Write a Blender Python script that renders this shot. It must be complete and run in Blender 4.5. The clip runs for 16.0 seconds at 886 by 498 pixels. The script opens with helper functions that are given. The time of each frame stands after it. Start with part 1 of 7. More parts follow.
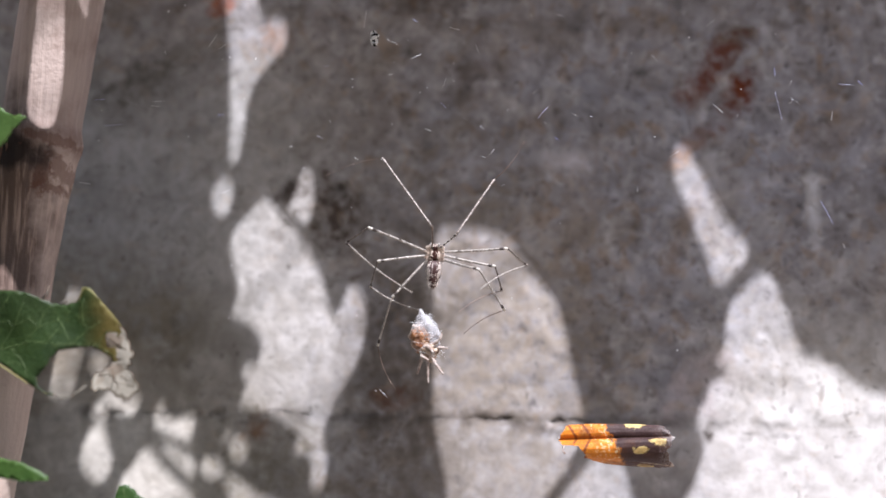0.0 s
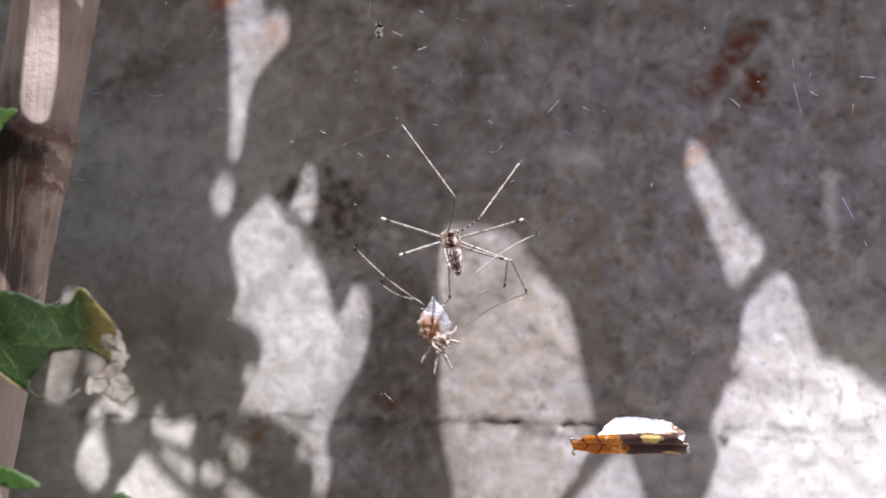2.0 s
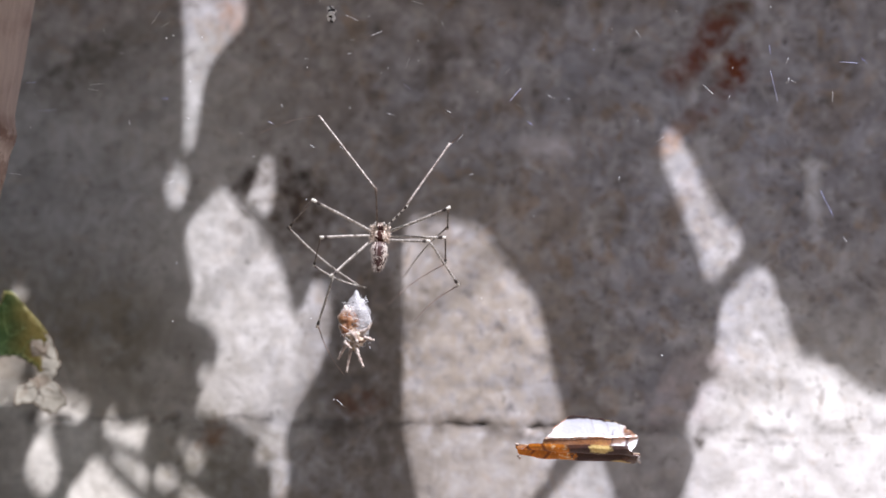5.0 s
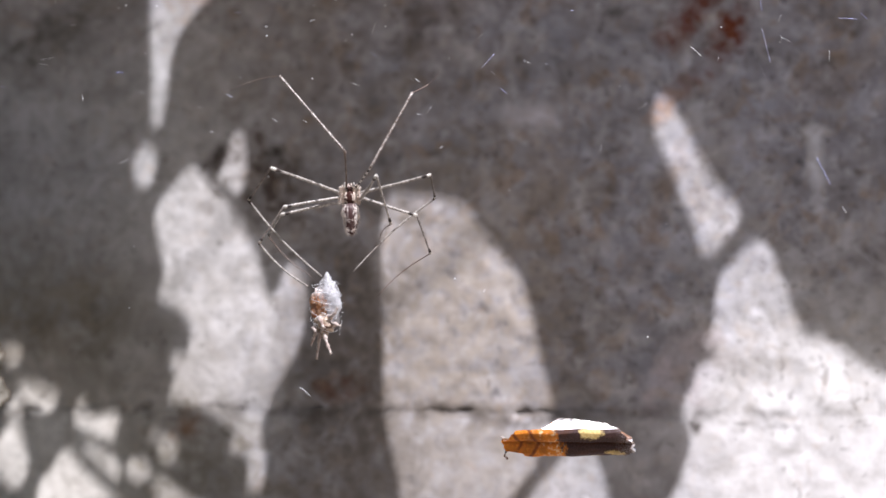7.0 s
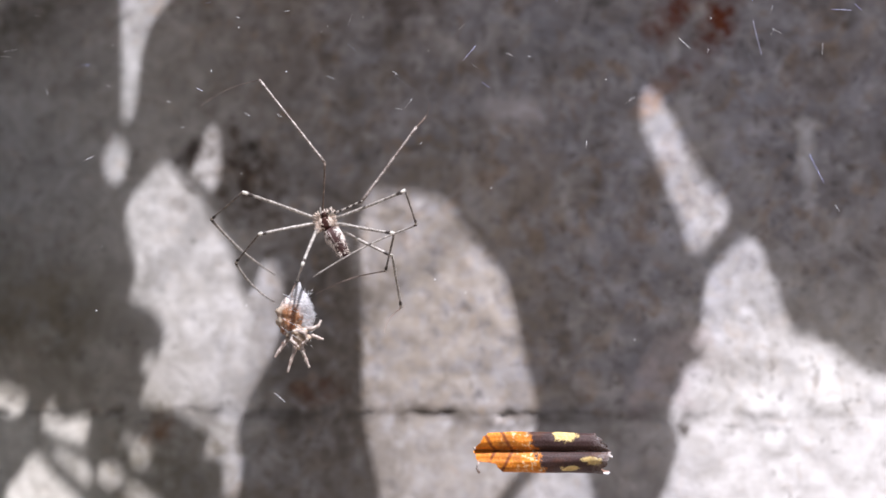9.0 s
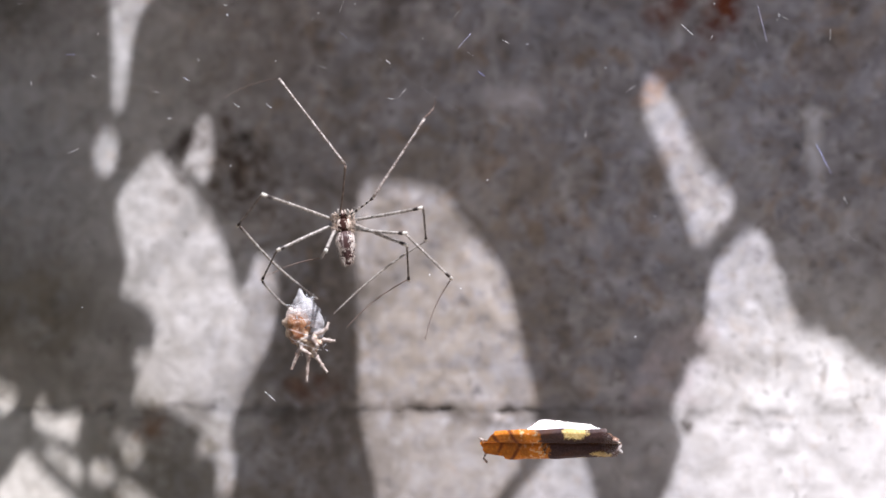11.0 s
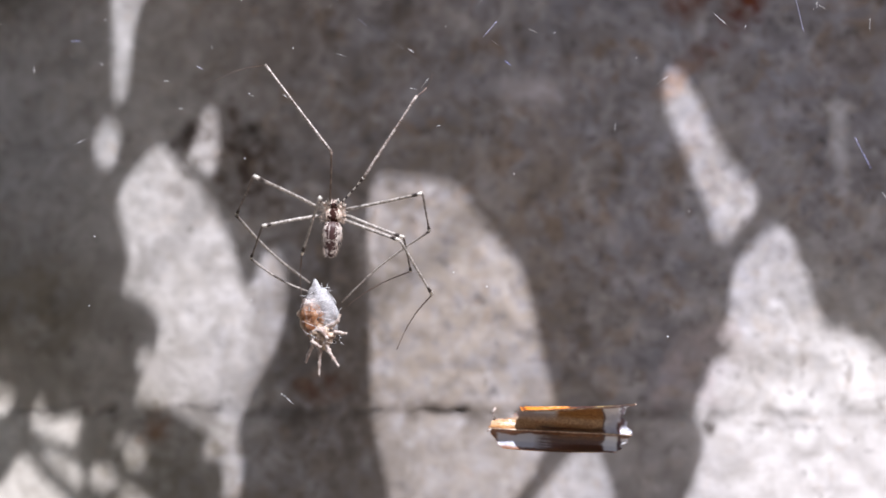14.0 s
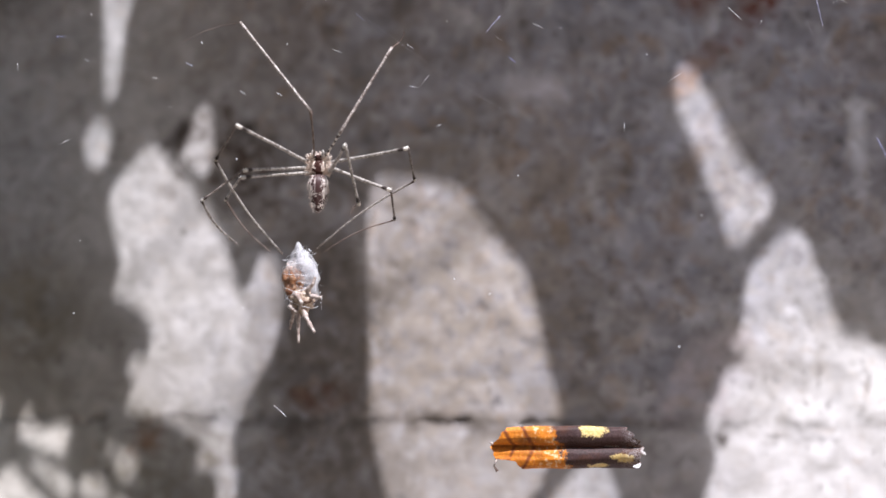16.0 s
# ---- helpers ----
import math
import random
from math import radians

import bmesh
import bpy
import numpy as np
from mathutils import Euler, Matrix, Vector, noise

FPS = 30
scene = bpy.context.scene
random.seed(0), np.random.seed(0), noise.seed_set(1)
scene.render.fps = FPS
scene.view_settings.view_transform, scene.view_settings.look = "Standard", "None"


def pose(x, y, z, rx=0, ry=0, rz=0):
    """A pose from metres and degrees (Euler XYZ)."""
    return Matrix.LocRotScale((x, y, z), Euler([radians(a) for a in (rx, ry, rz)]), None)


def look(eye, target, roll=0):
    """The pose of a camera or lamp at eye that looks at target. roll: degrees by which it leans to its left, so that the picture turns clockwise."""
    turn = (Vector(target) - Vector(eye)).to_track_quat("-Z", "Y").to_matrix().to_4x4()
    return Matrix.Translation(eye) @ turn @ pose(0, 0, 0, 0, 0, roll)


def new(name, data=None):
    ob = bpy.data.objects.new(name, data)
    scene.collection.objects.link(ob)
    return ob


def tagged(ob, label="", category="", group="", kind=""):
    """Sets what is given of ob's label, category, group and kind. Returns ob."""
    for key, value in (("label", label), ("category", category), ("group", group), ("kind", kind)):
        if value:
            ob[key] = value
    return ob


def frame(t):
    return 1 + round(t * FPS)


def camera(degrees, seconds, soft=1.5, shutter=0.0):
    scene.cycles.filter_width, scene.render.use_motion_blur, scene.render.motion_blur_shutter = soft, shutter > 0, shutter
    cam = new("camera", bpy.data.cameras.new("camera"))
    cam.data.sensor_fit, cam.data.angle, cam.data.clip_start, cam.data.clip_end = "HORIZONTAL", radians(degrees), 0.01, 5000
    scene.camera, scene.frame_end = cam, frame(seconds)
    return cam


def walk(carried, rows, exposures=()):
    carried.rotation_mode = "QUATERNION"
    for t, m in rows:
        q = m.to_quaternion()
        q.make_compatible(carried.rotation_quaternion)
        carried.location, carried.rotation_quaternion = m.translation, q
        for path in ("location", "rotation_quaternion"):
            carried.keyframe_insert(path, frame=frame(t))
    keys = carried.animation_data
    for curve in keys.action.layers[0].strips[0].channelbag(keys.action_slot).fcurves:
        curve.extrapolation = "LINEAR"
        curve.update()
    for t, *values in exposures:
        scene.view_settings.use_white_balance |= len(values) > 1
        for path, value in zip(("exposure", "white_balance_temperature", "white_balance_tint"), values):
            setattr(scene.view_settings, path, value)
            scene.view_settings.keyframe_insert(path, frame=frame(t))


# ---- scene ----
cam = camera(45, 16.0, soft=1.7)
cam.data.dof.use_dof, cam.data.dof.aperture_fstop = True, 9.0
PATH = [
    (0, look((0.01112, -0.20454, -0.02845), (0.00343, -0.05616, -0.00785), 0.53)),
    (0.5, look((0.00845, -0.20341, -0.03067), (0.00055, -0.05512, -0.00946), 0.55)),
    (1, look((0.00995, -0.20216, -0.02871), (0.00177, -0.05382, -0.00801), 0.61)),
    (1.5, look((0.01041, -0.19946, -0.02911), (0.00194, -0.05119, -0.00804), 0.57)),
    (2, look((0.01017, -0.19870, -0.02827), (0.00206, -0.05039, -0.00733), 0.50)),
    (2.5, look((0.01169, -0.19844, -0.02798), (0.00367, -0.05010, -0.00727), 0.53)),
    (3, look((0.01377, -0.19550, -0.02700), (0.00597, -0.04714, -0.00636), 0.43)),
    (3.5, look((0.01460, -0.19360, -0.02531), (0.00508, -0.04527, -0.00509), 0.57)),
    (4, look((0.01561, -0.19253, -0.02507), (0.00713, -0.04407, -0.00536), 0.44)),
    (6.5, look((0.02072, -0.18274, -0.02234), (0.01091, -0.03381, -0.00739), -0.22)),
    (7, look((0.02383, -0.17978, -0.02255), (0.01168, -0.03096, -0.00821), -0.42)),
    (7.5, look((0.02512, -0.17849, -0.02192), (0.01304, -0.02956, -0.00874), -0.50)),
    (8, look((0.02335, -0.17887, -0.02140), (0.01362, -0.02979, -0.00796), -0.46)),
    (8.5, look((0.02318, -0.17654, -0.02096), (0.01445, -0.02735, -0.00801), -0.61)),
    (9, look((0.02438, -0.17452, -0.02053), (0.01404, -0.02542, -0.00781), -0.58)),
    (11.5, look((0.02596, -0.16952, -0.01822), (0.01432, -0.02030, -0.00839), -0.69)),
    (12, look((0.02506, -0.16873, -0.01684), (0.01539, -0.01929, -0.00832), -0.83)),
    (12.5, look((0.02369, -0.16792, -0.01710), (0.01486, -0.01839, -0.00918), -0.94)),
    (13, look((0.02189, -0.16743, -0.01684), (0.01438, -0.01787, -0.00817), -0.80)),
    (13.5, look((0.02088, -0.16562, -0.01792), (0.01277, -0.01612, -0.00889), -0.80)),
    (14, look((0.01946, -0.16535, -0.01875), (0.01122, -0.01593, -0.00843), -0.67)),
    (14.5, look((0.01978, -0.16572, -0.01854), (0.01226, -0.01626, -0.00825), -0.75)),
    (15, look((0.02139, -0.16349, -0.01881), (0.01326, -0.01411, -0.00777), -0.74)),
    (15.5, look((0.02031, -0.16126, -0.01842), (0.01136, -0.01190, -0.00794), -0.77)),
    (16, look((0.02000, -0.15933, -0.01747), (0.01067, -0.00996, -0.00741), -0.55)),
]
walk(cam, PATH, exposures=[(0.0, 0.535, 6190, 11), (5.0, 0.515, 6190, 11), (11.0, 0.455, 6190, 11), (16.0, 0.46, 6190, 11)])

# ---- light ----
MM = 0.001
SUN_WAY = Vector((0.6, -1.0, 2.1)).normalized()      # from the wall towards the sun
world = bpy.data.worlds.new("sky")
scene.world = world
world.use_nodes = True
wn, wl = world.node_tree.nodes, world.node_tree.links
sky = wn.new("ShaderNodeTexSky")
sky.sky_type = "NISHITA"
sky.sun_disc = False
sky.sun_elevation = math.asin(SUN_WAY.z)
sky.sun_rotation = math.atan2(SUN_WAY.x, SUN_WAY.y)
grey = wn.new("ShaderNodeRGBToBW")
haze = wn.new("ShaderNodeMix")
haze.data_type = "RGBA"
haze.inputs[0].default_value = 0.42
wl.new(sky.outputs[0], grey.inputs[0])
wl.new(sky.outputs[0], haze.inputs[6])
wl.new(grey.outputs[0], haze.inputs[7])
wl.new(haze.outputs[2], wn["Background"].inputs[0])
wn["Background"].inputs[1].default_value = 0.044
sun = new("sun", bpy.data.lights.new("sun", "SUN"))
sun.data.energy, sun.data.angle, sun.data.color = 5.85, radians(0.5), (1.0, 0.953, 0.955)
sun.matrix_world = look(SUN_WAY, (0, 0, 0))

# ---- material helpers ----
class Mat:
    """A node material with short helpers."""

    def __init__(self, name, rough=0.8, spec=0.3):
        self.m = bpy.data.materials.new(name)
        self.m.use_nodes = True
        self.n, self.l = self.m.node_tree.nodes, self.m.node_tree.links
        self.b = self.n["Principled BSDF"]
        self.b.inputs["Roughness"].default_value = rough
        self.b.inputs["Specular IOR Level"].default_value = spec
        self.pos = self.n.new("ShaderNodeTexCoord").outputs

    def space(self, kind):
        return self.pos[kind]

    def noise(self, vec, scale, detail=4.0, rough=0.55, distort=0.0):
        t = self.n.new("ShaderNodeTexNoise")
        t.inputs["Scale"].default_value, t.inputs["Detail"].default_value = scale, detail
        t.inputs["Roughness"].default_value, t.inputs["Distortion"].default_value = rough, distort
        self.l.new(vec, t.inputs["Vector"])
        return t.outputs["Fac"]

    def spots(self, vec, scale):
        t = self.n.new("ShaderNodeTexVoronoi")
        t.inputs["Scale"].default_value = scale
        self.l.new(vec, t.inputs["Vector"])
        return t.outputs["Distance"]

    def span(self, fac, a, b, lo=0.0, hi=1.0):
        t = self.n.new("ShaderNodeMapRange")
        t.inputs[1].default_value, t.inputs[2].default_value = a, b
        t.inputs[3].default_value, t.inputs[4].default_value = lo, hi
        self.l.new(fac, t.inputs[0])
        return t.outputs[0]

    def math(self, op, a, b=None):
        t = self.n.new("ShaderNodeMath")
        t.operation = op
        for k, v in enumerate((a, b)):
            if v is None:
                continue
            if isinstance(v, (int, float)):
                t.inputs[k].default_value = v
            else:
                self.l.new(v, t.inputs[k])
        return t.outputs[0]

    def axis(self, vec, k):
        t = self.n.new("ShaderNodeSeparateXYZ")
        self.l.new(vec, t.inputs[0])
        return t.outputs[k]

    def mix(self, fac, a, b, mode="MIX"):
        t = self.n.new("ShaderNodeMix")
        t.data_type, t.blend_type = "RGBA", mode
        if isinstance(fac, (int, float)):
            t.inputs[0].default_value = fac
        else:
            self.l.new(fac, t.inputs[0])
        for k, v in ((6, a), (7, b)):
            if isinstance(v, tuple):
                t.inputs[k].default_value = (*v, 1.0)
            else:
                self.l.new(v, t.inputs[k])
        return t.outputs[2]

    def blot(self, vec, centre, radii, turn=(0, 0, 0), ragged=0.5, grain=None, soft=0.35):
        """1 inside an ellipsoid with a ragged edge, 0 outside."""
        t = self.n.new("ShaderNodeMapping")
        t.vector_type = "TEXTURE"
        t.inputs["Location"].default_value = centre
        t.inputs["Rotation"].default_value = [radians(a) for a in turn]
        t.inputs["Scale"].default_value = radii
        self.l.new(vec, t.inputs["Vector"])
        d = self.n.new("ShaderNodeVectorMath")
        d.operation = "LENGTH"
        self.l.new(t.outputs[0], d.inputs[0])
        far = d.outputs["Value"]
        if grain is not None:
            far = self.math("ADD", far, self.span(grain, 0.25, 0.75, -ragged, ragged))
        return self.span(far, 1.0 + soft, 1.0 - soft)

    def colour(self, sock):
        if isinstance(sock, tuple):
            self.b.inputs["Base Color"].default_value = (*sock, 1.0)
        else:
            self.l.new(sock, self.b.inputs["Base Color"])
        return self

    def rough(self, sock):
        self.l.new(sock, self.b.inputs["Roughness"])
        return self

    def bump(self, height, strength=0.4, far=0.0005):
        t = self.n.new("ShaderNodeBump")
        t.inputs["Strength"].default_value, t.inputs["Distance"].default_value = strength, far
        self.l.new(height, t.inputs["Height"])
        self.l.new(t.outputs[0], self.b.inputs["Normal"])
        return self

    def thin(self, colour, share):
        """Lets some light through, as a leaf or a membrane does."""
        t = self.n.new("ShaderNodeBsdfTranslucent")
        if isinstance(colour, tuple):
            t.inputs[0].default_value = (*colour, 1.0)
        else:
            self.l.new(colour, t.inputs[0])
        x = self.n.new("ShaderNodeMixShader")
        x.inputs[0].default_value = share
        self.l.new(self.b.outputs[0], x.inputs[1])
        self.l.new(t.outputs[0], x.inputs[2])
        self.l.new(x.outputs[0], self.n["Material Output"].inputs[0])
        return self


def concrete():
    """Weathered grey concrete: speckled, pitted, with rust runs, pale scabs, a paler lower corner and some painted
    light and shade. World millimetres.
    """
    m = Mat("weathered_concrete", 0.92, 0.2)
    p = m.space("Object")
    big, mid = m.noise(p, 30, 3), m.noise(p, 140, 3, 0.55)
    fine, grit = m.noise(p, 420, 2, 0.5), m.noise(p, 1300, 2)
    c = m.mix(m.span(big, 0.32, 0.68), (0.375, 0.352, 0.355), (0.455, 0.447, 0.495))
    c = m.mix(m.span(mid, 0.52, 0.36, 0, 0.6), c, (0.19, 0.172, 0.168))
    c = m.mix(m.span(m.noise(p, 260, 2, 0.5), 0.52, 0.66, 0, 0.65), c, (0.60, 0.58, 0.595))
    c = m.mix(m.span(m.noise(p, 230, 2, 0.5, 1.0), 0.55, 0.70, 0, 0.65), c, (0.38, 0.275, 0.19))
    c = m.mix(m.span(m.noise(p, 330, 2, 0.5, 0.5), 0.60, 0.70, 0, 0.4), c, (0.36, 0.36, 0.42))
    c = m.mix(m.span(m.noise(p, 62, 3, 0.55, 0.4), 0.54, 0.68, 0, 0.55), c, (0.28, 0.225, 0.18))
    c = m.mix(m.span(m.noise(p, 55, 3, 0.5, 0.3), 0.44, 0.32, 0, 0.5), c, (0.325, 0.335, 0.39))
    holes = m.math("MULTIPLY", m.span(m.noise(p, 560, 2, 0.5, 0.15), 0.655, 0.70), m.span(m.noise(p, 150, 1), 0.42, 0.56))
    c = m.mix(m.span(holes, 0, 1, 0, 0.6), c, (0.05, 0.043, 0.04))
    pits = m.math("MULTIPLY", m.span(fine, 0.43, 0.30), m.span(mid, 0.62, 0.4, 0.15, 1))
    c = m.mix(m.span(pits, 0, 1, 0, 0.6), c, (0.09, 0.083, 0.083))
    c = m.mix(m.span(m.noise(p, 75, 4, 0.6, 0.8), 0.5, 0.32, 0, 0.45), c, (0.17, 0.155, 0.15))
    c = m.mix(m.span(grit, 0.4, 0.28, 0, 0.25), c, (0.14, 0.13, 0.13))
    # cloudy mottling at two sizes, and crumbs of pale and dark stone
    cloud, crumb = m.noise(p, 210, 3, 0.6, 0.5), m.noise(p, 95, 4, 0.62, 0.8)
    c = m.mix(m.span(cloud, 0.36, 0.60, 0.6, 0.0), c, (0.66, 0.635, 0.625), "MULTIPLY")
    c = m.mix(m.span(crumb, 0.55, 0.70, 0, 0.55), c, (0.58, 0.55, 0.54))
    c = m.mix(m.span(m.noise(p, 350, 2, 0.5, 0.6), 0.60, 0.68, 0, 0.55), c, (0.16, 0.14, 0.13))
    x, z = m.axis(p, 0), m.axis(p, 2)
    c = m.mix(m.math("MULTIPLY", m.span(x, -0.02, 0.05), m.span(z, -0.03, 0.01, 0.2, 1)), c, (0.95, 0.985, 1.07), "MULTIPLY")
    # algae on the damp side
    damp = m.math("MULTIPLY", m.span(x, -0.036, -0.046), m.math("MULTIPLY", m.span(z, 0.008, -0.012, 0.0, 1), m.math("MULTIPLY", m.span(z, -0.044, -0.028, 0.35, 1), m.span(big, 0.25, 0.6, 0.5, 0.95))))
    c = m.mix(damp, c, (0.28, 0.26, 0.215))
    # browner low down and cooler higher up, towards the left
    left_tint = m.mix(m.span(m.math("ADD", z, m.span(big, 0.3, 0.7, -0.006, 0.006)), -0.016, 0.004), (0.285, 0.235, 0.172), (0.385, 0.40, 0.405))
    left_tint = m.mix(m.span(crumb, 0.40, 0.62, 0.4, 0.0), left_tint, (0.20, 0.19, 0.18))
    c = m.mix(m.math("MULTIPLY", m.span(x, -0.020, -0.040, 0, 0.62), m.span(z, 0.052, 0.022)), c, left_tint)
    # pale lower corner; strong sun there is painted into its colour
    sun_white = m.math("ADD", m.math("MULTIPLY", x, 13.0), m.math("MULTIPLY", z, -16.0))
    sun_white = m.math("ADD", sun_white, m.span(mid, 0.2, 0.8, -0.3, 0.3))
    sun_white = m.math("MULTIPLY", m.span(sun_white, 0.75, 1.35), m.math("MULTIPLY", m.span(z, -0.008, -0.026, 0.15, 1), m.span(x, 0.043, 0.058)))
    c = m.mix(m.math("MULTIPLY", m.span(sun_white, 0, 1, 0, 0.9), m.span(cloud, 0.34, 0.56, 0.62, 1.0)), c, (0.80, 0.785, 0.79))
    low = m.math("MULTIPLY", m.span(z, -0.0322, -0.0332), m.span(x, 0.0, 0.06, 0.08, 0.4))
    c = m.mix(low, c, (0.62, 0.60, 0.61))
    patch = m.noise(p, 210, 5, 0.65, 0.6)
    rust, umber = (0.14, 0.038, 0.018), (0.10, 0.065, 0.045)
    # each blot (stain, painted light, shade): middle, half sizes, lean, colour, strength
    rusty = [((52.6, 35.4), (7.5, 2.6), 50, rust, 0.9), ((57.6, 30.5), (5.6, 2.5), 62, rust, 1.0), ((49.6, 21.6), (5.0, 1.6), 40, rust, 0.55), ((46.4, 18.0), (3.0, 1.4), 50, (0.46, 0.31, 0.23), 0.65),
             ((-45.2, 50.5), (2.2, 3.0), 0, (0.42, 0.10, 0.03), 0.9), ((-33.0, 42.0), (2.6, 3.2), 0, (0.40, 0.25, 0.19), 0.7), ((-8.5, -28.6), (4.0, 2.4), 0, (0.19, 0.085, 0.05), 0.6),
             ((-35.0, -35.0), (3.2, 1.8), 20, (0.24, 0.12, 0.06), 0.7), ((46.0, 2.0), (1.4, 10.0), -20, (0.26, 0.17, 0.11), 0.45)]
    # dark blots along the joint, painting in the shade of the gap
    seam = [((x, z), (rx, rz), lean, (0.075, 0.062, 0.055), much) for x, z, rx, rz, lean, much in ((19.5, -34.2, 4.5, 1.3, -12, 0.85), (11.5, -32.6, 4.0, 0.9, -14, 0.7), (29.5, -33.4, 5.5, 1.2, 4, 0.75), (3.5, -31.8, 3.5, 1.0, 8, 0.5), (50.5, -34.6, 0.9, 1.6, 0, 0.9), (-15.0, -32.6, 6.0, 0.8, 0, 0.6), (-2.5, -36.6, 2.0, 1.6, 0, 0.5),
        (38.5, -33.2, 4.0, 1.0, 0, 0.6), (-44.0, -31.4, 7.0, 1.4, 4, 0.55), (65.0, -35.0, 2.2, 0.5, 0, 0.6), (58.5, -34.6, 1.4, 0.4, 0, 0.6), (-27.5, -35.6, 4.6, 0.8, -38, 0.6))]
    # brown stains, plus dark blots that paint deeper shade between the sun patches
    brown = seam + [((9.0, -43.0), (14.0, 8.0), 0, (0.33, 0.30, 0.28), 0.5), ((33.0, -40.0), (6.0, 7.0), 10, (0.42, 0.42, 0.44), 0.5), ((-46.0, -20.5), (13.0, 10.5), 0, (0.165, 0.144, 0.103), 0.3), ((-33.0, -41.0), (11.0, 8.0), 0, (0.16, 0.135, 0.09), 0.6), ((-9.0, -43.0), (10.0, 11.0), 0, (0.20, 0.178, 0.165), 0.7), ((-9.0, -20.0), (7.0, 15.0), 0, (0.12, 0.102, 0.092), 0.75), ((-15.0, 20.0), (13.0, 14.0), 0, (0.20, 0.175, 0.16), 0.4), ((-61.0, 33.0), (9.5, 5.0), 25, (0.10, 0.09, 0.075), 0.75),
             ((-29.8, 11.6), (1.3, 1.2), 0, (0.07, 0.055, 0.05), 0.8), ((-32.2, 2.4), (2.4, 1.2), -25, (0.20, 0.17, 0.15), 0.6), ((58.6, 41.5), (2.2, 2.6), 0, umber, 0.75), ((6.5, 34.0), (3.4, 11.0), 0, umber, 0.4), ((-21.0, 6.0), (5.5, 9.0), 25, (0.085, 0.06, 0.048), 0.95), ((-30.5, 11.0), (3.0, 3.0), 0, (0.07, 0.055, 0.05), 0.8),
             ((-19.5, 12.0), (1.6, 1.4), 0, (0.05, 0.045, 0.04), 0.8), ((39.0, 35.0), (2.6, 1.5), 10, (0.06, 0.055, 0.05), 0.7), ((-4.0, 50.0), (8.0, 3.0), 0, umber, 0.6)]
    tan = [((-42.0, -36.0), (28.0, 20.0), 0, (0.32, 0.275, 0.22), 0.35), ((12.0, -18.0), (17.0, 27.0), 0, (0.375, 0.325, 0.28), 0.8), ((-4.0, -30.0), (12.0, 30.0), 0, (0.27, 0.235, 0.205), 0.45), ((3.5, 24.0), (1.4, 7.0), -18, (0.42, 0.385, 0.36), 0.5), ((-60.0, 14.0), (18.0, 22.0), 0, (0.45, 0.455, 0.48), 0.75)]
    # pale scabs, then broad blots that paint extra brightness into the sun patches
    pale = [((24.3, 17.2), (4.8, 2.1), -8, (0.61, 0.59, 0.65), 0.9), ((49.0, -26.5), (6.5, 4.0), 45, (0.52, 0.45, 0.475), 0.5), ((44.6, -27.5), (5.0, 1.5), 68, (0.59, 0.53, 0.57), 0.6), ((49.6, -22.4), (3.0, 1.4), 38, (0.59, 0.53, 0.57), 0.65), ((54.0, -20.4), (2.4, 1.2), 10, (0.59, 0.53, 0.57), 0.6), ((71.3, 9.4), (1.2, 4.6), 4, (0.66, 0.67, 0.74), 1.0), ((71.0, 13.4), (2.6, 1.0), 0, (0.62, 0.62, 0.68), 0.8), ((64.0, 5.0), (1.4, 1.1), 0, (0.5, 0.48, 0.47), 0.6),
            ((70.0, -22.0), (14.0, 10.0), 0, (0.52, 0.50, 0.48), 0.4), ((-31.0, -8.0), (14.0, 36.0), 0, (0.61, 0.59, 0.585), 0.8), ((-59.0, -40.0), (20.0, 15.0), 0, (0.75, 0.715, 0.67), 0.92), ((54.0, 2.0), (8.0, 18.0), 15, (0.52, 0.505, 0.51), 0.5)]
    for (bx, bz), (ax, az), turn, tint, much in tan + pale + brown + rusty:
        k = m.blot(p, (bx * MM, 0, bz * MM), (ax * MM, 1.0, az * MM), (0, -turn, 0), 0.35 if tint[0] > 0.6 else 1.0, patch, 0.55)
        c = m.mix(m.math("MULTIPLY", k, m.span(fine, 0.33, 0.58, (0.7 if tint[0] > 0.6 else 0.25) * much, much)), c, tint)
    # trowel clouds and bleached flecks over everything
    c = m.mix(m.span(m.noise(p, 170, 4, 0.62, 0.9), 0.36, 0.62), m.mix(0.85, c, (0.80, 0.785, 0.765), "MULTIPLY"), m.mix(1.0, c, (1.14, 1.14, 1.145), "MULTIPLY"))
    # dark specks and warm sand grains, in drifts
    drift = m.span(m.noise(p, 48, 3, 0.55, 0.7), 0.40, 0.58)
    c = m.mix(m.math("MULTIPLY", drift, m.span(m.noise(p, 430, 2, 0.5, 0.9), 0.62, 0.69, 0, 0.5)), c, (0.17, 0.15, 0.14))
    c = m.mix(m.math("MULTIPLY", drift, m.span(m.noise(p, 290, 2, 0.5, 1.3), 0.60, 0.68, 0, 0.22)), c, (0.50, 0.385, 0.29))
    chips = m.math("MULTIPLY", m.span(m.noise(p, 700, 3, 0.55, 0.2), 0.60, 0.68), m.math("MULTIPLY", m.span(z, -0.0335, -0.0315), m.span(m.noise(p, 130, 2), 0.36, 0.6)))
    c = m.mix(m.span(chips, 0, 1, 0, 0.6), c, (0.15, 0.13, 0.115))
    # patchy darker band along the joint
    joint_dark = m.math("ADD", m.math("ADD", z, 0.0326), m.span(mid, 0.25, 0.75, -0.0012, 0.0012))
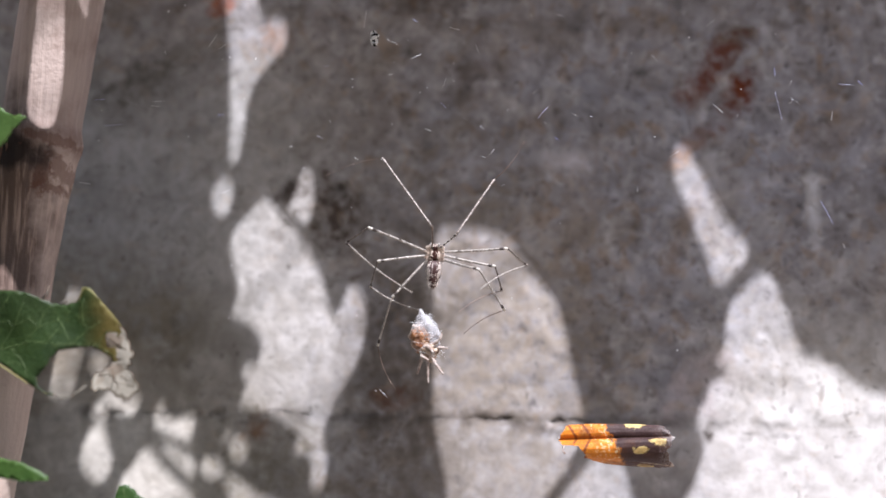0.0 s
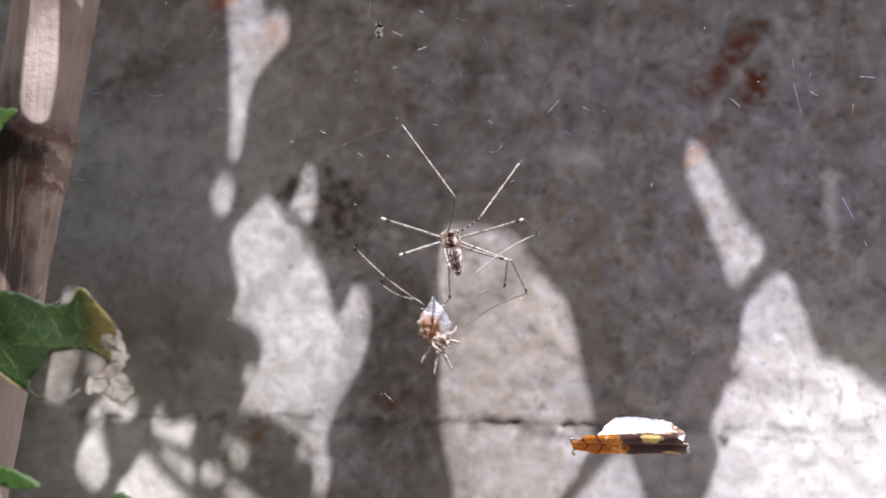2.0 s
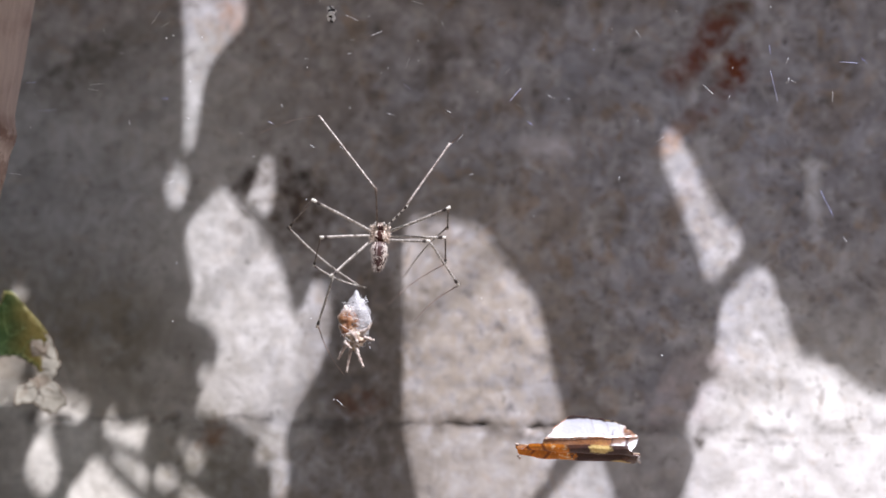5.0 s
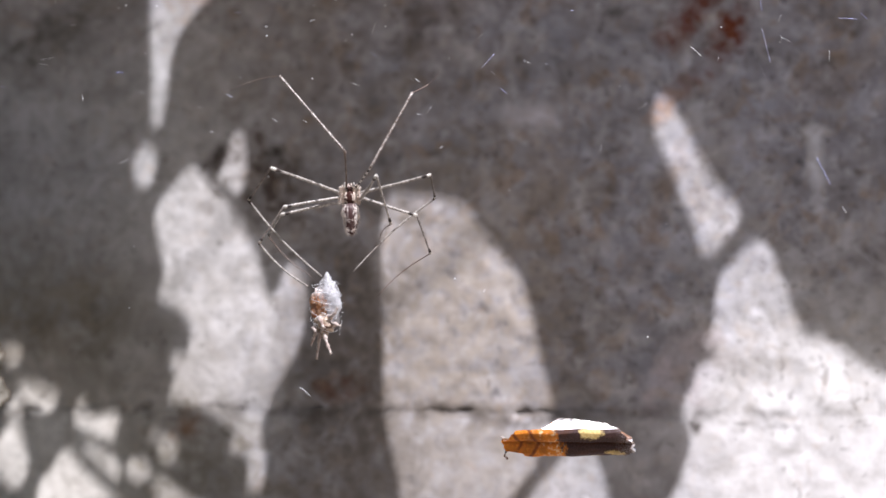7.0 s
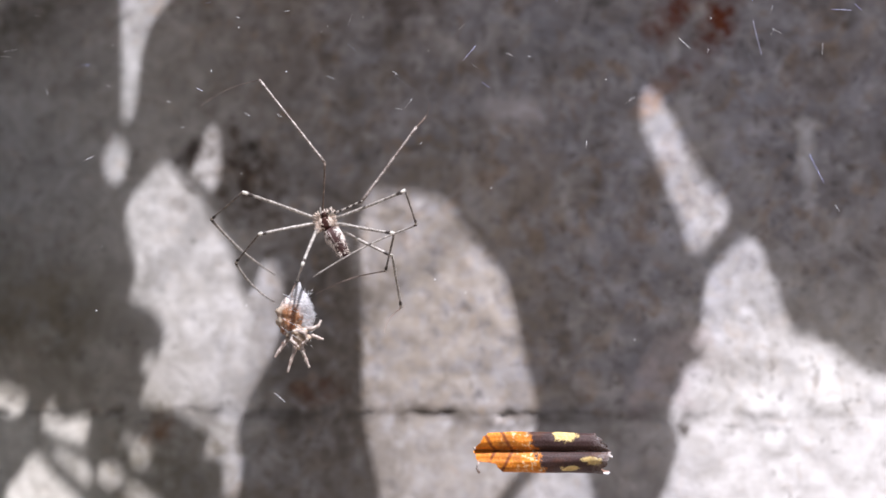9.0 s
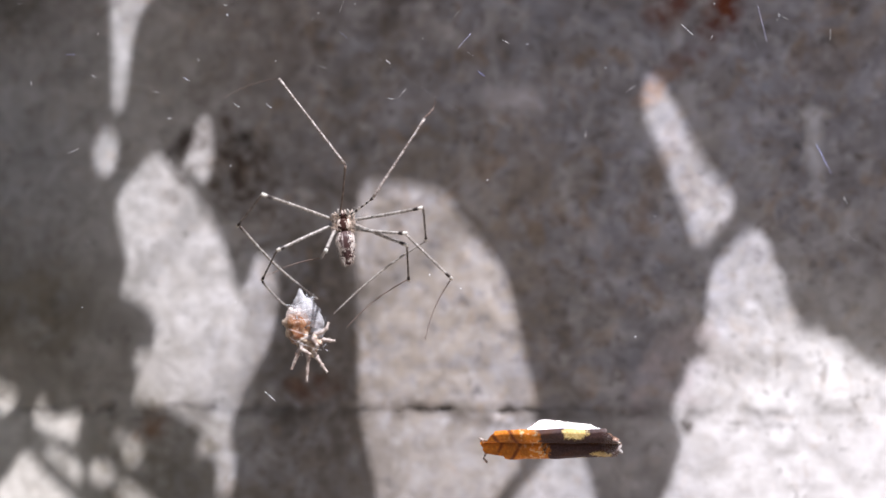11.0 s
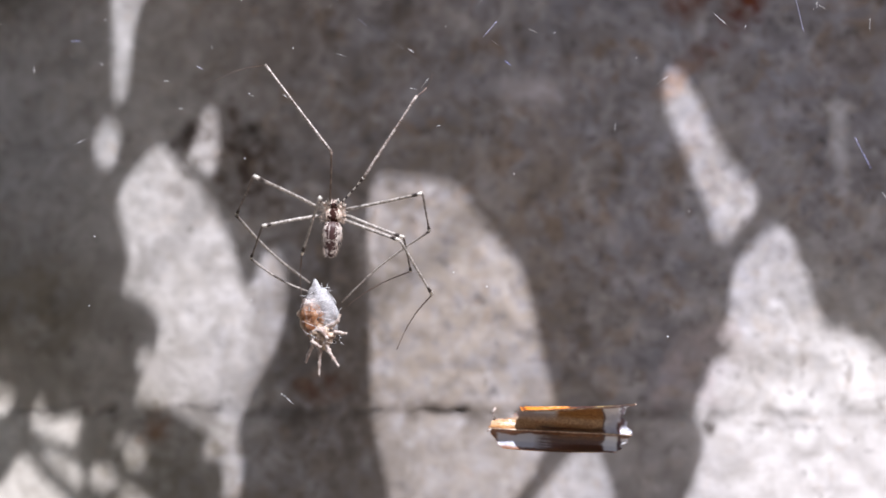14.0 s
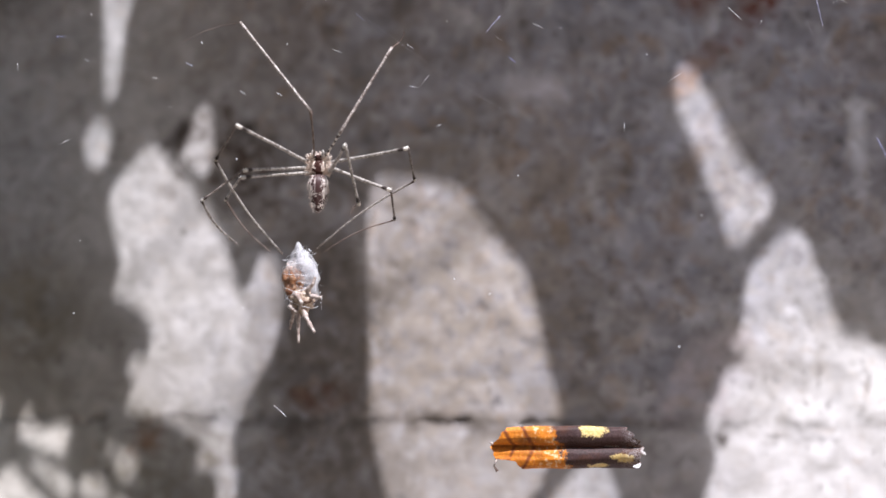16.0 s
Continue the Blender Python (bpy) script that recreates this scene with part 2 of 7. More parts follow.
    joint_dark = m.math("MULTIPLY", m.span(m.math("ABSOLUTE", joint_dark), 0.0018, 0.0002), m.span(m.noise(p, 120, 3), 0.46, 0.62, 0, 0.7))
    c = m.mix(joint_dark, c, (0.10, 0.085, 0.075))
    h = m.math("ADD", m.math("MULTIPLY", mid, 0.9), m.math("MULTIPLY", fine, 0.6))
    return m.colour(c).bump(h, 0.26, 0.0009).m


def mortar():
    m = Mat("dark_joint", 0.95, 0.1)
    return m.colour(m.mix(m.noise(m.space("Object"), 400), (0.09, 0.08, 0.072), (0.20, 0.18, 0.165))).m


def soil():
    m = Mat("dry_soil", 0.95, 0.1)
    p = m.space("Object")
    return m.colour(m.mix(m.noise(p, 9, 8, 0.7), (0.16, 0.12, 0.085), (0.36, 0.31, 0.25))).bump(m.noise(p, 60, 6), 0.8, 0.02).m


def cane():
    """Dry pinkish-tan plant stem with long fibres; object x runs along it."""
    m = Mat("dry_cane", 0.6, 0.35)
    p = m.space("Object")
    st = m.n.new("ShaderNodeMapping")
    st.inputs["Scale"].default_value = (1.0, 1.0, 0.05)
    m.l.new(p, st.inputs[0])
    fib, big, fine = m.noise(st.outputs[0], 900, 4, 0.6), m.noise(p, 150, 4), m.noise(p, 900, 4)
    c = m.mix(m.span(fib, 0.3, 0.7), (0.43, 0.345, 0.315), (0.56, 0.455, 0.42))
    c = m.mix(m.span(big, 0.5, 0.75, 0, 0.55), c, (0.22, 0.13, 0.10))
    z = m.axis(p, 2)
    c = m.mix(m.span(z, 0.0, -0.006), c, m.mix(m.span(fib, 0.3, 0.7), (0.60, 0.475, 0.42), (0.68, 0.545, 0.485)))
    # weathered brown fibres under the node, on one side
    bark = m.mix(m.span(fib, 0.50, 0.66), (0.10, 0.060, 0.048), (0.42, 0.30, 0.245))
    k = m.blot(p, (-0.0030, 0, -0.015), (0.0062, 1, 0.020), (0, 6, 0), 0.4, big, 0.3)
    c = m.mix(m.span(k, 0, 1, 0, 0.9), c, bark)
    ring = m.math("MULTIPLY", m.span(z, -0.004, -0.002), m.span(z, 0.0025, 0.0005))
    c = m.mix(m.math("MULTIPLY", ring, m.span(big, 0.38, 0.62, 0.0, 0.6)), c, (0.17, 0.085, 0.06))
    # reddish scars by the node
    for at, size, lean in (((0.0045, 0, -0.0006), (0.0042, 1, 0.0009), 12), ((0.0030, 0, -0.0062), (0.0010, 1, 0.0034), 8), ((0.0052, 0, -0.0052), (0.0009, 1, 0.0030), -14), ((0.0038, 0, -0.0085), (0.0020, 1, 0.0008), 10)):
        c = m.mix(m.span(m.blot(p, at, size, (0, lean, 0), 0.7, fine, 0.3), 0, 1, 0, 0.6), c, (0.14, 0.06, 0.038))
    c = m.mix(m.span(m.blot(p, (-0.0028, 0, -0.0028), (0.0048, 1, 0.0026), (0, 8, 0), 0.8, big, 0.35), 0, 1, 0, 0.95), c, (0.028, 0.018, 0.017))
    return m.colour(c).bump(m.math("ADD", fib, fine), 0.35, 0.0006).m


def leaf_green(name, dark, light, glow, autumn=False):
    m = Mat(name, 0.45, 0.45)
    p = m.space("Object")
    big, fine = m.noise(p, 120, 3), m.noise(p, 1400, 4)
    net = m.spots(p, 420)
    c = m.mix(m.span(big, 0.3, 0.7), dark, light)
    c = m.mix(m.span(net, 0.35, 0.6, 0, 0.35), c, light)
    c = m.mix(m.span(fine, 0.6, 0.75, 0, 0.25), c, (0.20, 0.24, 0.07))
    if autumn:
        tip = m.math("ADD", m.axis(p, 0), m.span(big, 0.25, 0.75, -0.003, 0.003))
        c = m.mix(m.span(tip, -0.0505, -0.0455, 0, 0.8), c, (0.16, 0.115, 0.03))
    return m.colour(c).bump(m.math("ADD", m.math("MULTIPLY", net, 0.7), fine), 0.4, 0.0004).thin(glow, 0.28).m


def leaf_vein(name, dark, light):
    m = Mat(name, 0.5, 0.3)
    return m.colour(m.mix(m.noise(m.space("Object"), 800), dark, light)).m


def dead_leaf():
    m = Mat("withered_leaf", 0.9, 0.1)
    p = m.space("Object")
    c = m.mix(m.noise(p, 500, 4), (0.27, 0.25, 0.21), (0.40, 0.375, 0.325))
    c = m.mix(m.span(m.noise(p, 330, 2, 0.5, 1.2), 0.44, 0.37, 0, 0.6), c, (0.17, 0.12, 0.085))
    return m.colour(c).bump(m.noise(p, 900), 0.6, 0.0004).thin((0.4, 0.34, 0.26), 0.2).m


def leg_skin(name, dark, light, freckle, cuff=True):
    """Straw-coloured leg: dark bands and a white cuff by the far joint, dark freckles between."""
    m = Mat(name, 0.4, 0.5)
    g, p = m.axis(m.space("Generated"), 0), m.space("Object")
    fine = m.noise(p, 2600, 3)
    c = m.mix(m.span(fine, 0.35, 0.65), dark, light)
    c = m.mix(m.span(m.noise(p, 4200, 2, 0.6), 0.52, 0.60, 0, freckle), c, (0.10, 0.07, 0.058))
    if cuff:
        band = m.math("MULTIPLY", m.span(g, 0.84, 0.88), m.span(g, 0.945, 0.925))
        c = m.mix(m.math("MULTIPLY", band, 0.92), c, (0.035, 0.022, 0.02))
        c = m.mix(m.span(g, 0.935, 0.955), c, (0.84, 0.80, 0.75))
    return m.colour(c).thin(c, 0.25).m


def beaded_skin():
    """Alternate black and white bands along the leg."""
    m = Mat("beaded_leg", 0.4, 0.5)
    g, p = m.axis(m.space("Generated"), 0), m.space("Object")
    wave = m.math("SINE", m.math("ADD", m.math("MULTIPLY", g, 34.0), m.span(m.noise(p, 900, 2), 0.3, 0.7, -1.5, 1.5)))
    c = m.mix(m.span(wave, -0.2, 0.4), (0.06, 0.042, 0.038), (0.74, 0.70, 0.66))
    return m.colour(c).thin(c, 0.2).m


def tarsus_skin():
    m = Mat("thin_leg_tip", 0.45, 0.4)
    g = m.axis(m.space("Generated"), 0)
    c = m.mix(m.span(g, 0.05, 0.5), (0.22, 0.155, 0.13), (0.38, 0.30, 0.27))
    return m.colour(c).thin(c, 0.35).m


# lighter copy of the leg end, with sun painted into its colour
def lit_tarsus():
    m = Mat("lit_leg_end", 0.45, 0.45)
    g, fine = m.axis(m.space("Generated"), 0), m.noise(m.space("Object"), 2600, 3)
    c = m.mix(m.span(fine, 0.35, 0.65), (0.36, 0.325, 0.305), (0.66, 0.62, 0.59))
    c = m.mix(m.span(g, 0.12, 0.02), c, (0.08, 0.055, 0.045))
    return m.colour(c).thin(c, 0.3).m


def spider_back():
    m = Mat("mottled_abdomen", 0.5, 0.4)
    p = m.space("Object")
    g = m.space("Generated")
    n = m.noise(p, 900, 4, 0.6)
    mid = m.math("ABSOLUTE", m.math("SUBTRACT", m.axis(g, 0), 0.5))
    mid = m.math("ADD", mid, m.span(n, 0.25, 0.75, -0.3, 0.3))
    mid = m.math("ADD", mid, m.span(m.noise(p, 2600, 3, 0.6), 0.3, 0.7, -0.2, 0.2))
    c = m.mix(m.span(m.noise(p, 1700, 3), 0.35, 0.65), (0.42, 0.36, 0.335), (0.80, 0.74, 0.71))
    c = m.mix(m.span(mid, 0.36, 0.22), c, (0.06, 0.026, 0.026))
    c = m.mix(m.math("MULTIPLY", m.span(m.math("ABSOLUTE", m.math("SUBTRACT", m.axis(g, 0), 0.42)), 0.045, 0.015), m.span(n, 0.42, 0.55, 0, 0.8)), c, (0.66, 0.58, 0.56))
    c = m.mix(m.span(m.noise(p, 1300, 2, 0.5, 0.8), 0.60, 0.66, 0, 0.8), c, (0.80, 0.74, 0.70))
    return m.colour(c).bump(n, 0.3, 0.0003).m


def spider_front():
    m = Mat("pale_carapace", 0.75, 0.15)
    p, g = m.space("Object"), m.space("Generated")
    n = m.noise(p, 2600, 3)
    mid = m.math("ABSOLUTE", m.math("SUBTRACT", m.axis(g, 0), 0.5))
    mid = m.math("ADD", mid, m.span(n, 0.3, 0.7, -0.15, 0.15))
    c = m.mix(n, (0.60, 0.45, 0.36), (0.88, 0.79, 0.72))
    c = m.mix(m.span(mid, 0.23, 0.12), c, (0.055, 0.022, 0.018))
    return m.colour(c).bump(n, 0.5, 0.0003).m


def plain(name, a, b, scale=900, rough=0.6, share=0.0, spec=0.35):
    m = Mat(name, rough, spec)
    n = m.noise(m.space("Object"), scale, 4, 0.6)
    c = m.mix(m.span(n, 0.3, 0.7), a, b)
    m.colour(c).bump(n, 0.4, 0.0003)
    return m.thin(c, share).m if share else m.m


def amber():
    """Glossy amber skin, cream along its flank and shoulder, with dark creases."""
    m = Mat("amber_abdomen", 0.3, 0.5)
    p, g = m.space("Object"), m.space("Generated")
    n = m.noise(p, 600, 4, 0.6)
    c = m.mix(m.span(n, 0.3, 0.7), (0.28, 0.095, 0.035), (0.56, 0.27, 0.12))
    across = m.math("ADD", m.axis(g, 0), m.span(n, 0.25, 0.75, -0.16, 0.16))
    c = m.mix(m.span(across, 0.30, 0.12, 0, 0.85), c, (0.86, 0.74, 0.60))
    c = m.mix(m.math("MULTIPLY", m.span(m.math("ABSOLUTE", m.math("SUBTRACT", across, 0.60)), 0.10, 0.03), m.span(n, 0.35, 0.6, 0.2, 0.85)), c, (0.20, 0.06, 0.03))
    veil = m.noise(p, 1500, 3, 0.6, 2.5)
    c = m.mix(m.span(veil, 0.50, 0.64, 0, 0.7), c, (0.80, 0.68, 0.58))
    c = m.mix(m.span(m.axis(g, 2), 0.70, 0.88, 0, 0.8), c, (0.84, 0.79, 0.78))
    c = m.mix(m.span(veil, 0.40, 0.30, 0, 0.55), c, (0.14, 0.05, 0.03))
    return m.colour(c).thin((0.6, 0.28, 0.1), 0.2).bump(veil, 0.6, 0.0004).m


def gauze():
    """Loose wrapping silk that lets the wall show through between its fibres."""
    m = Mat("silk_gauze", 0.5, 0.3)
    p = m.space("Object")
    n = m.noise(p, 700, 4, 0.65, 1.2)
    m.colour(m.mix(m.span(n, 0.3, 0.7), (0.62, 0.62, 0.66), (0.88, 0.87, 0.89))).thin((0.8, 0.8, 0.84), 0.5)
    clear, mixed = m.n.new("ShaderNodeBsdfTransparent"), m.n.new("ShaderNodeMixShader")
    m.l.new(m.span(n, 0.36, 0.66, 0.12, 0.85), mixed.inputs[0])
    m.l.new(clear.outputs[0], mixed.inputs[1])
    m.l.new(m.n["Material Output"].inputs[0].links[0].from_socket, mixed.inputs[2])
    m.l.new(mixed.outputs[0], m.n["Material Output"].inputs[0])
    return m.m


def wing_top():
    """Orange base, black-brown tip half, cream spots; UV runs along and round the wing, in tenths of a millimetre of grain."""
    m = Mat("orange_black_scales", 0.6, 0.35)
    uv, p = m.space("UV"), m.space("Object")
    grain, speck = m.noise(p, 1100, 4, 0.7), m.noise(p, 5200, 2)
    u, v = m.axis(uv, 0), m.axis(uv, 1)
    edge = m.math("ADD", m.math("ADD", u, m.math("MULTIPLY", v, -0.22)), m.span(grain, 0.25, 0.75, -0.06, 0.06))
    orange = m.mix(m.span(speck, 0.3, 0.7), (0.64, 0.165, 0.010), (0.88, 0.33, 0.028))
    orange = m.mix(m.span(m.noise(p, 420, 3), 0.6, 0.72, 0, 0.5), orange, (0.88, 0.55, 0.30))
    orange = m.mix(m.math("MULTIPLY", m.span(edge, 0.12, 0.34), m.span(m.noise(p, 2100, 2), 0.56, 0.62, 0, 0.85)), orange, (0.92, 0.72, 0.45))
    brown = m.mix(m.span(speck, 0.35, 0.75), (0.028, 0.014, 0.015), (0.10, 0.055, 0.055))
    c = m.mix(m.span(edge, 0.36, 0.40), orange, brown)
    c = m.mix(m.span(v, 0.965, 0.985), c, brown)
    for (cu, cv), (ru, rv) in (((0.66, 0.06), (0.08, 0.085)), ((0.86, 0.46), (0.07, 0.055)), ((0.70, 0.56), (0.06, 0.04)), ((0.76, 0.92), (0.07, 0.08))):
        k = m.blot(uv, (cu, cv, 0), (ru, rv, 1), (0, 0, 0), 0.6, grain, 0.14)
        c = m.mix(k, c, m.mix(m.span(speck, 0.3, 0.7), (0.66, 0.44, 0.12), (0.88, 0.72, 0.36)))
    c = m.mix(m.math("MULTIPLY", m.span(u, 0.84, 0.97), m.span(speck, 0.4, 0.65)), c, (0.42, 0.38, 0.38))
    c = m.mix(m.span(u, 0.968, 0.982, 0, 0.8), c, (0.7, 0.68, 0.68))
    c = m.mix(m.math("MULTIPLY", m.span(m.math("ABSOLUTE", m.math("SUBTRACT", v, 0.30)), 0.05, 0.01, 0, 0.6), m.span(grain, 0.3, 0.6)), c, (0.06, 0.022, 0.012))
    c = m.mix(m.span(m.noise(p, 260, 4, 0.6), 0.5, 0.34, 0, 0.65), c, (0.12, 0.04, 0.012))
    for line in (0.075, 0.20):
        k = m.math("ABSOLUTE", m.math("SUBTRACT", m.math("ADD", u, m.math("MULTIPLY", m.math("PINGPONG", m.math("ADD", v, 0.0), 0.30), -0.28)), line))
        c = m.mix(m.math("MULTIPLY", m.span(k, 0.020, 0.006, 0, 0.9), m.span(grain, 0.3, 0.5)), c, (0.16, 0.035, 0.01))
    return m.colour(c).bump(speck, 0.35, 0.0002).thin((0.5, 0.2, 0.05), 0.12).m


def wing_under():
    """Pearly white with brown bands along the veins and before the margin, a golden-brown field in the fold."""
    m = Mat("pearly_underside", 0.22, 0.7)
    uv, p = m.space("UV"), m.space("Object")
    grain, speck = m.noise(p, 330, 3, 0.55), m.noise(p, 4200, 2)
    u, v = m.axis(uv, 0), m.axis(uv, 1)
    w = m.span(grain, 0.25, 0.75, -0.035, 0.035)
    # blue-grey patches paint sky reflection and shade into the white
    white = m.mix(m.span(m.noise(p, 230, 3, 0.55, 0.6), 0.48, 0.62), (0.60, 0.62, 0.72), (0.84, 0.85, 0.91))
    gold = m.mix(m.span(speck, 0.3, 0.7), (0.25, 0.10, 0.03), (0.56, 0.31, 0.11))
    uu, vv = m.math("ADD", u, w), m.math("ADD", v, w)
    field = m.math("MULTIPLY", m.span(vv, 0.02, 0.06), m.span(vv, 0.80, 0.74))
    field = m.math("MULTIPLY", field, m.span(uu, 0.80, 0.785))
    c = m.mix(field, white, gold)
    bare = m.math("MULTIPLY", m.math("MULTIPLY", m.span(vv, 0.47, 0.49), m.span(vv, 0.70, 0.68)), m.math("MULTIPLY", m.span(uu, 0.03, 0.06), m.span(uu, 0.48, 0.45)))
    c = m.mix(bare, c, white)
    rear = m.math("MULTIPLY", m.span(vv, 0.28, 0.26), m.span(uu, 0.80, 0.785))
    c = m.mix(m.math("MULTIPLY", rear, 0.9), c, m.mix(m.span(speck, 0.3, 0.7), (0.10, 0.035, 0.016), (0.27, 0.11, 0.05)))
    hind = m.math("MULTIPLY", m.math("MULTIPLY", m.span(vv, 0.01, 0.03), m.span(vv, 0.245, 0.225)), m.math("MULTIPLY", m.span(uu, 0.04, 0.07), m.span(uu, 0.45, 0.41)))
    c = m.mix(hind, c, white)
    inner = m.math("MULTIPLY", m.math("MULTIPLY", m.span(vv, 0.33, 0.36), m.span(vv, 0.56, 0.50)), m.span(uu, 0.80, 0.77))
    c = m.mix(m.math("MULTIPLY", inner, 0.85), c, m.mix(m.span(speck, 0.3, 0.7), (0.34, 0.16, 0.06), (0.70, 0.48, 0.26)))
    # chocolate streaks along the deep of the fold
    st = m.n.new("ShaderNodeMapping")
    st.inputs["Scale"].default_value = (2.2, 30.0, 1.0)
    m.l.new(uv, st.inputs[0])
    streak = m.span(m.noise(st.outputs[0], 1.0, 3, 0.5, 0.4), 0.40, 0.58)
    deep = m.math("MULTIPLY", m.span(vv, 0.44, 0.40), m.math("MULTIPLY", m.span(uu, 0.30, 0.38), m.span(uu, 0.82, 0.78)))
    c = m.mix(m.math("MULTIPLY", deep, m.span(streak, 0, 1, 0.55, 0.95)), c, (0.075, 0.024, 0.012))
    upper = m.math("MULTIPLY", m.math("MULTIPLY", m.span(vv, 0.50, 0.54), m.span(vv, 0.76, 0.72)), m.span(uu, 0.80, 0.77))
    c = m.mix(m.math("MULTIPLY", upper, m.span(streak, 0, 1, 0.0, 0.5)), c, (0.20, 0.07, 0.022))
    slope = m.math("MULTIPLY", m.math("MAXIMUM", m.math("SUBTRACT", u, 0.55), 0.0), 0.14)
    far = m.math("SUBTRACT", vv, slope)
    k = m.math("MULTIPLY", m.span(m.math("ADD", far, m.math("MULTIPLY", u, 0.07)), 0.745, 0.759), m.span(far, 0.785, 0.77))
    c = m.mix(m.math("MULTIPLY", k, 0.9), c, m.mix(m.span(speck, 0.3, 0.7), (0.13, 0.05, 0.022), (0.40, 0.19, 0.09)))
    for a in (0.62, 0.74, 0.84):
        k = m.math("ABSOLUTE", m.math("SUBTRACT", m.math("ADD", uu, m.math("MULTIPLY", v, 0.3)), a + 0.27))
        c = m.mix(m.math("MULTIPLY", m.span(k, 0.012, 0.004, 0, 0.25), m.span(v, 0.84, 0.86)), c, (0.22, 0.13, 0.10))
    for a, b in ((0.27, 0.33), (-0.1, 0.06)):
        k = m.math("MULTIPLY", m.span(vv, a - 0.01, a + 0.01), m.span(vv, b + 0.01, b - 0.01))
        c = m.mix(m.math("MULTIPLY", k, 0.9), c, m.mix(m.span(speck, 0.3, 0.7), (0.13, 0.05, 0.022), (0.36, 0.17, 0.08)))
    for a, b in ((0.79, 0.803), (0.905, 0.935)):
        k = m.math("MULTIPLY", m.span(uu, a - 0.008, a + 0.008), m.span(uu, b + 0.008, b - 0.008))
        c = m.mix(m.math("MULTIPLY", k, m.span(v, 0.9, 0.8)), c, (0.09, 0.035, 0.03))
    rim = m.span(m.math("ADD", v, m.span(uu, 0.35, 0.55, 0.02, 0.0)), 0.972, 0.985)
    c = m.mix(rim, c, (0.03, 0.016, 0.014))
    c = m.mix(m.math("MULTIPLY", m.span(v, 0.8, 0.84), m.span(uu, 0.86, 0.9)), c, (0.27, 0.13, 0.07))
    return m.colour(c).bump(m.math("ADD", grain, m.math("MULTIPLY", m.noise(p, 900, 3, 0.5, 1.0), 0.35)), 0.32, 0.0006).thin((0.60, 0.64, 0.80), 0.16).m


# sheen: bluish shine mixed into the colour of some threads
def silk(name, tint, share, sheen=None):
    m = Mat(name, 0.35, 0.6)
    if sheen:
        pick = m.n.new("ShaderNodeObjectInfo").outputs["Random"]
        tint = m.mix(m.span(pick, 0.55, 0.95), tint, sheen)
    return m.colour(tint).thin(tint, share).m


CONCRETE, JOINT, SOIL, CANE = concrete(), mortar(), soil(), cane()
GREEN = leaf_green("green_leaf", (0.022, 0.043, 0.013), (0.044, 0.080, 0.022), (0.085, 0.15, 0.02), True)
DULL = leaf_green("dull_leaf", (0.04, 0.045, 0.024), (0.065, 0.07, 0.038), (0.03, 0.033, 0.014))
FRESH = leaf_green("fresh_leaf", (0.05, 0.11, 0.025), (0.09, 0.17, 0.04), (0.12, 0.24, 0.03))
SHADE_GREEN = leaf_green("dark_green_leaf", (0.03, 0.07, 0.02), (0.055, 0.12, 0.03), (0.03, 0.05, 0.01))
VEIN, WITHERED = leaf_vein("pale_vein", (0.06, 0.10, 0.033), (0.10, 0.14, 0.05)), dead_leaf()
LEAF_EDGE = leaf_vein("yellowed_edge", (0.22, 0.20, 0.06), (0.42, 0.38, 0.16))
LEG = leg_skin("straw_leg", (0.36, 0.325, 0.30), (0.74, 0.70, 0.67), 0.55)
SHIN = leg_skin("dusky_shin", (0.13, 0.105, 0.092), (0.34, 0.30, 0.275), 0.6)
FRECKLED = leg_skin("freckled_shin", (0.27, 0.215, 0.195), (0.68, 0.62, 0.59), 0.75, False)
BROWN_LEG, BEADED = leg_skin("brown_leg", (0.16, 0.115, 0.095), (0.34, 0.27, 0.235), 0.4, False), beaded_skin()
TARSUS, TARSUS_LIT, BACK, FRONT = tarsus_skin(), lit_tarsus(), spider_back(), spider_front()
WRAP = plain("wrapping_silk", (0.50, 0.50, 0.54), (0.86, 0.85, 0.87), 800, 0.55, 0.45)
AMBER, GAUZE = amber(), gauze()
HUSK = plain("mottled_husk", (0.13, 0.06, 0.04), (0.80, 0.66, 0.52), 1500, 0.45)
PALE = plain("pale_prey_leg", (0.28, 0.17, 0.135), (0.82, 0.75, 0.71), 1500, 0.45, 0.2)
CHARRED = plain("dead_brown_edge", (0.055, 0.04, 0.028), (0.16, 0.12, 0.085), 700, 0.9)
SHEATH = plain("torn_sheath", (0.07, 0.03, 0.022), (0.26, 0.16, 0.12), 500, 0.8)
HAIR = plain("pale_bristle", (0.62, 0.49, 0.41), (0.92, 0.85, 0.80), 1500, 0.5, 0.25)
EYE = plain("dark_eye", (0.01, 0.008, 0.008), (0.03, 0.02, 0.02), 900, 0.2)
FLECK = plain("white_debris", (0.7, 0.7, 0.71), (0.95, 0.95, 0.96), 4500, 0.4)
TOP, UNDER = wing_top(), wing_under()
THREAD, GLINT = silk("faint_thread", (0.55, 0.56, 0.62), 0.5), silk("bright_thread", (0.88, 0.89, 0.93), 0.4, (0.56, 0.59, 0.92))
STEM = plain("green_stem", (0.05, 0.09, 0.025), (0.12, 0.15, 0.05), 200, 0.6)


# ---- mesh helpers ----
def mesh_of(name, verts, faces, material, smooth=True):
    me = bpy.data.meshes.new(name)
    me.from_pydata([tuple(v) for v in verts], [], faces)
    me.materials.append(material)
    if smooth:
        me.polygons.foreach_set("use_smooth", [True] * len(me.polygons))
    me.update()
    return me


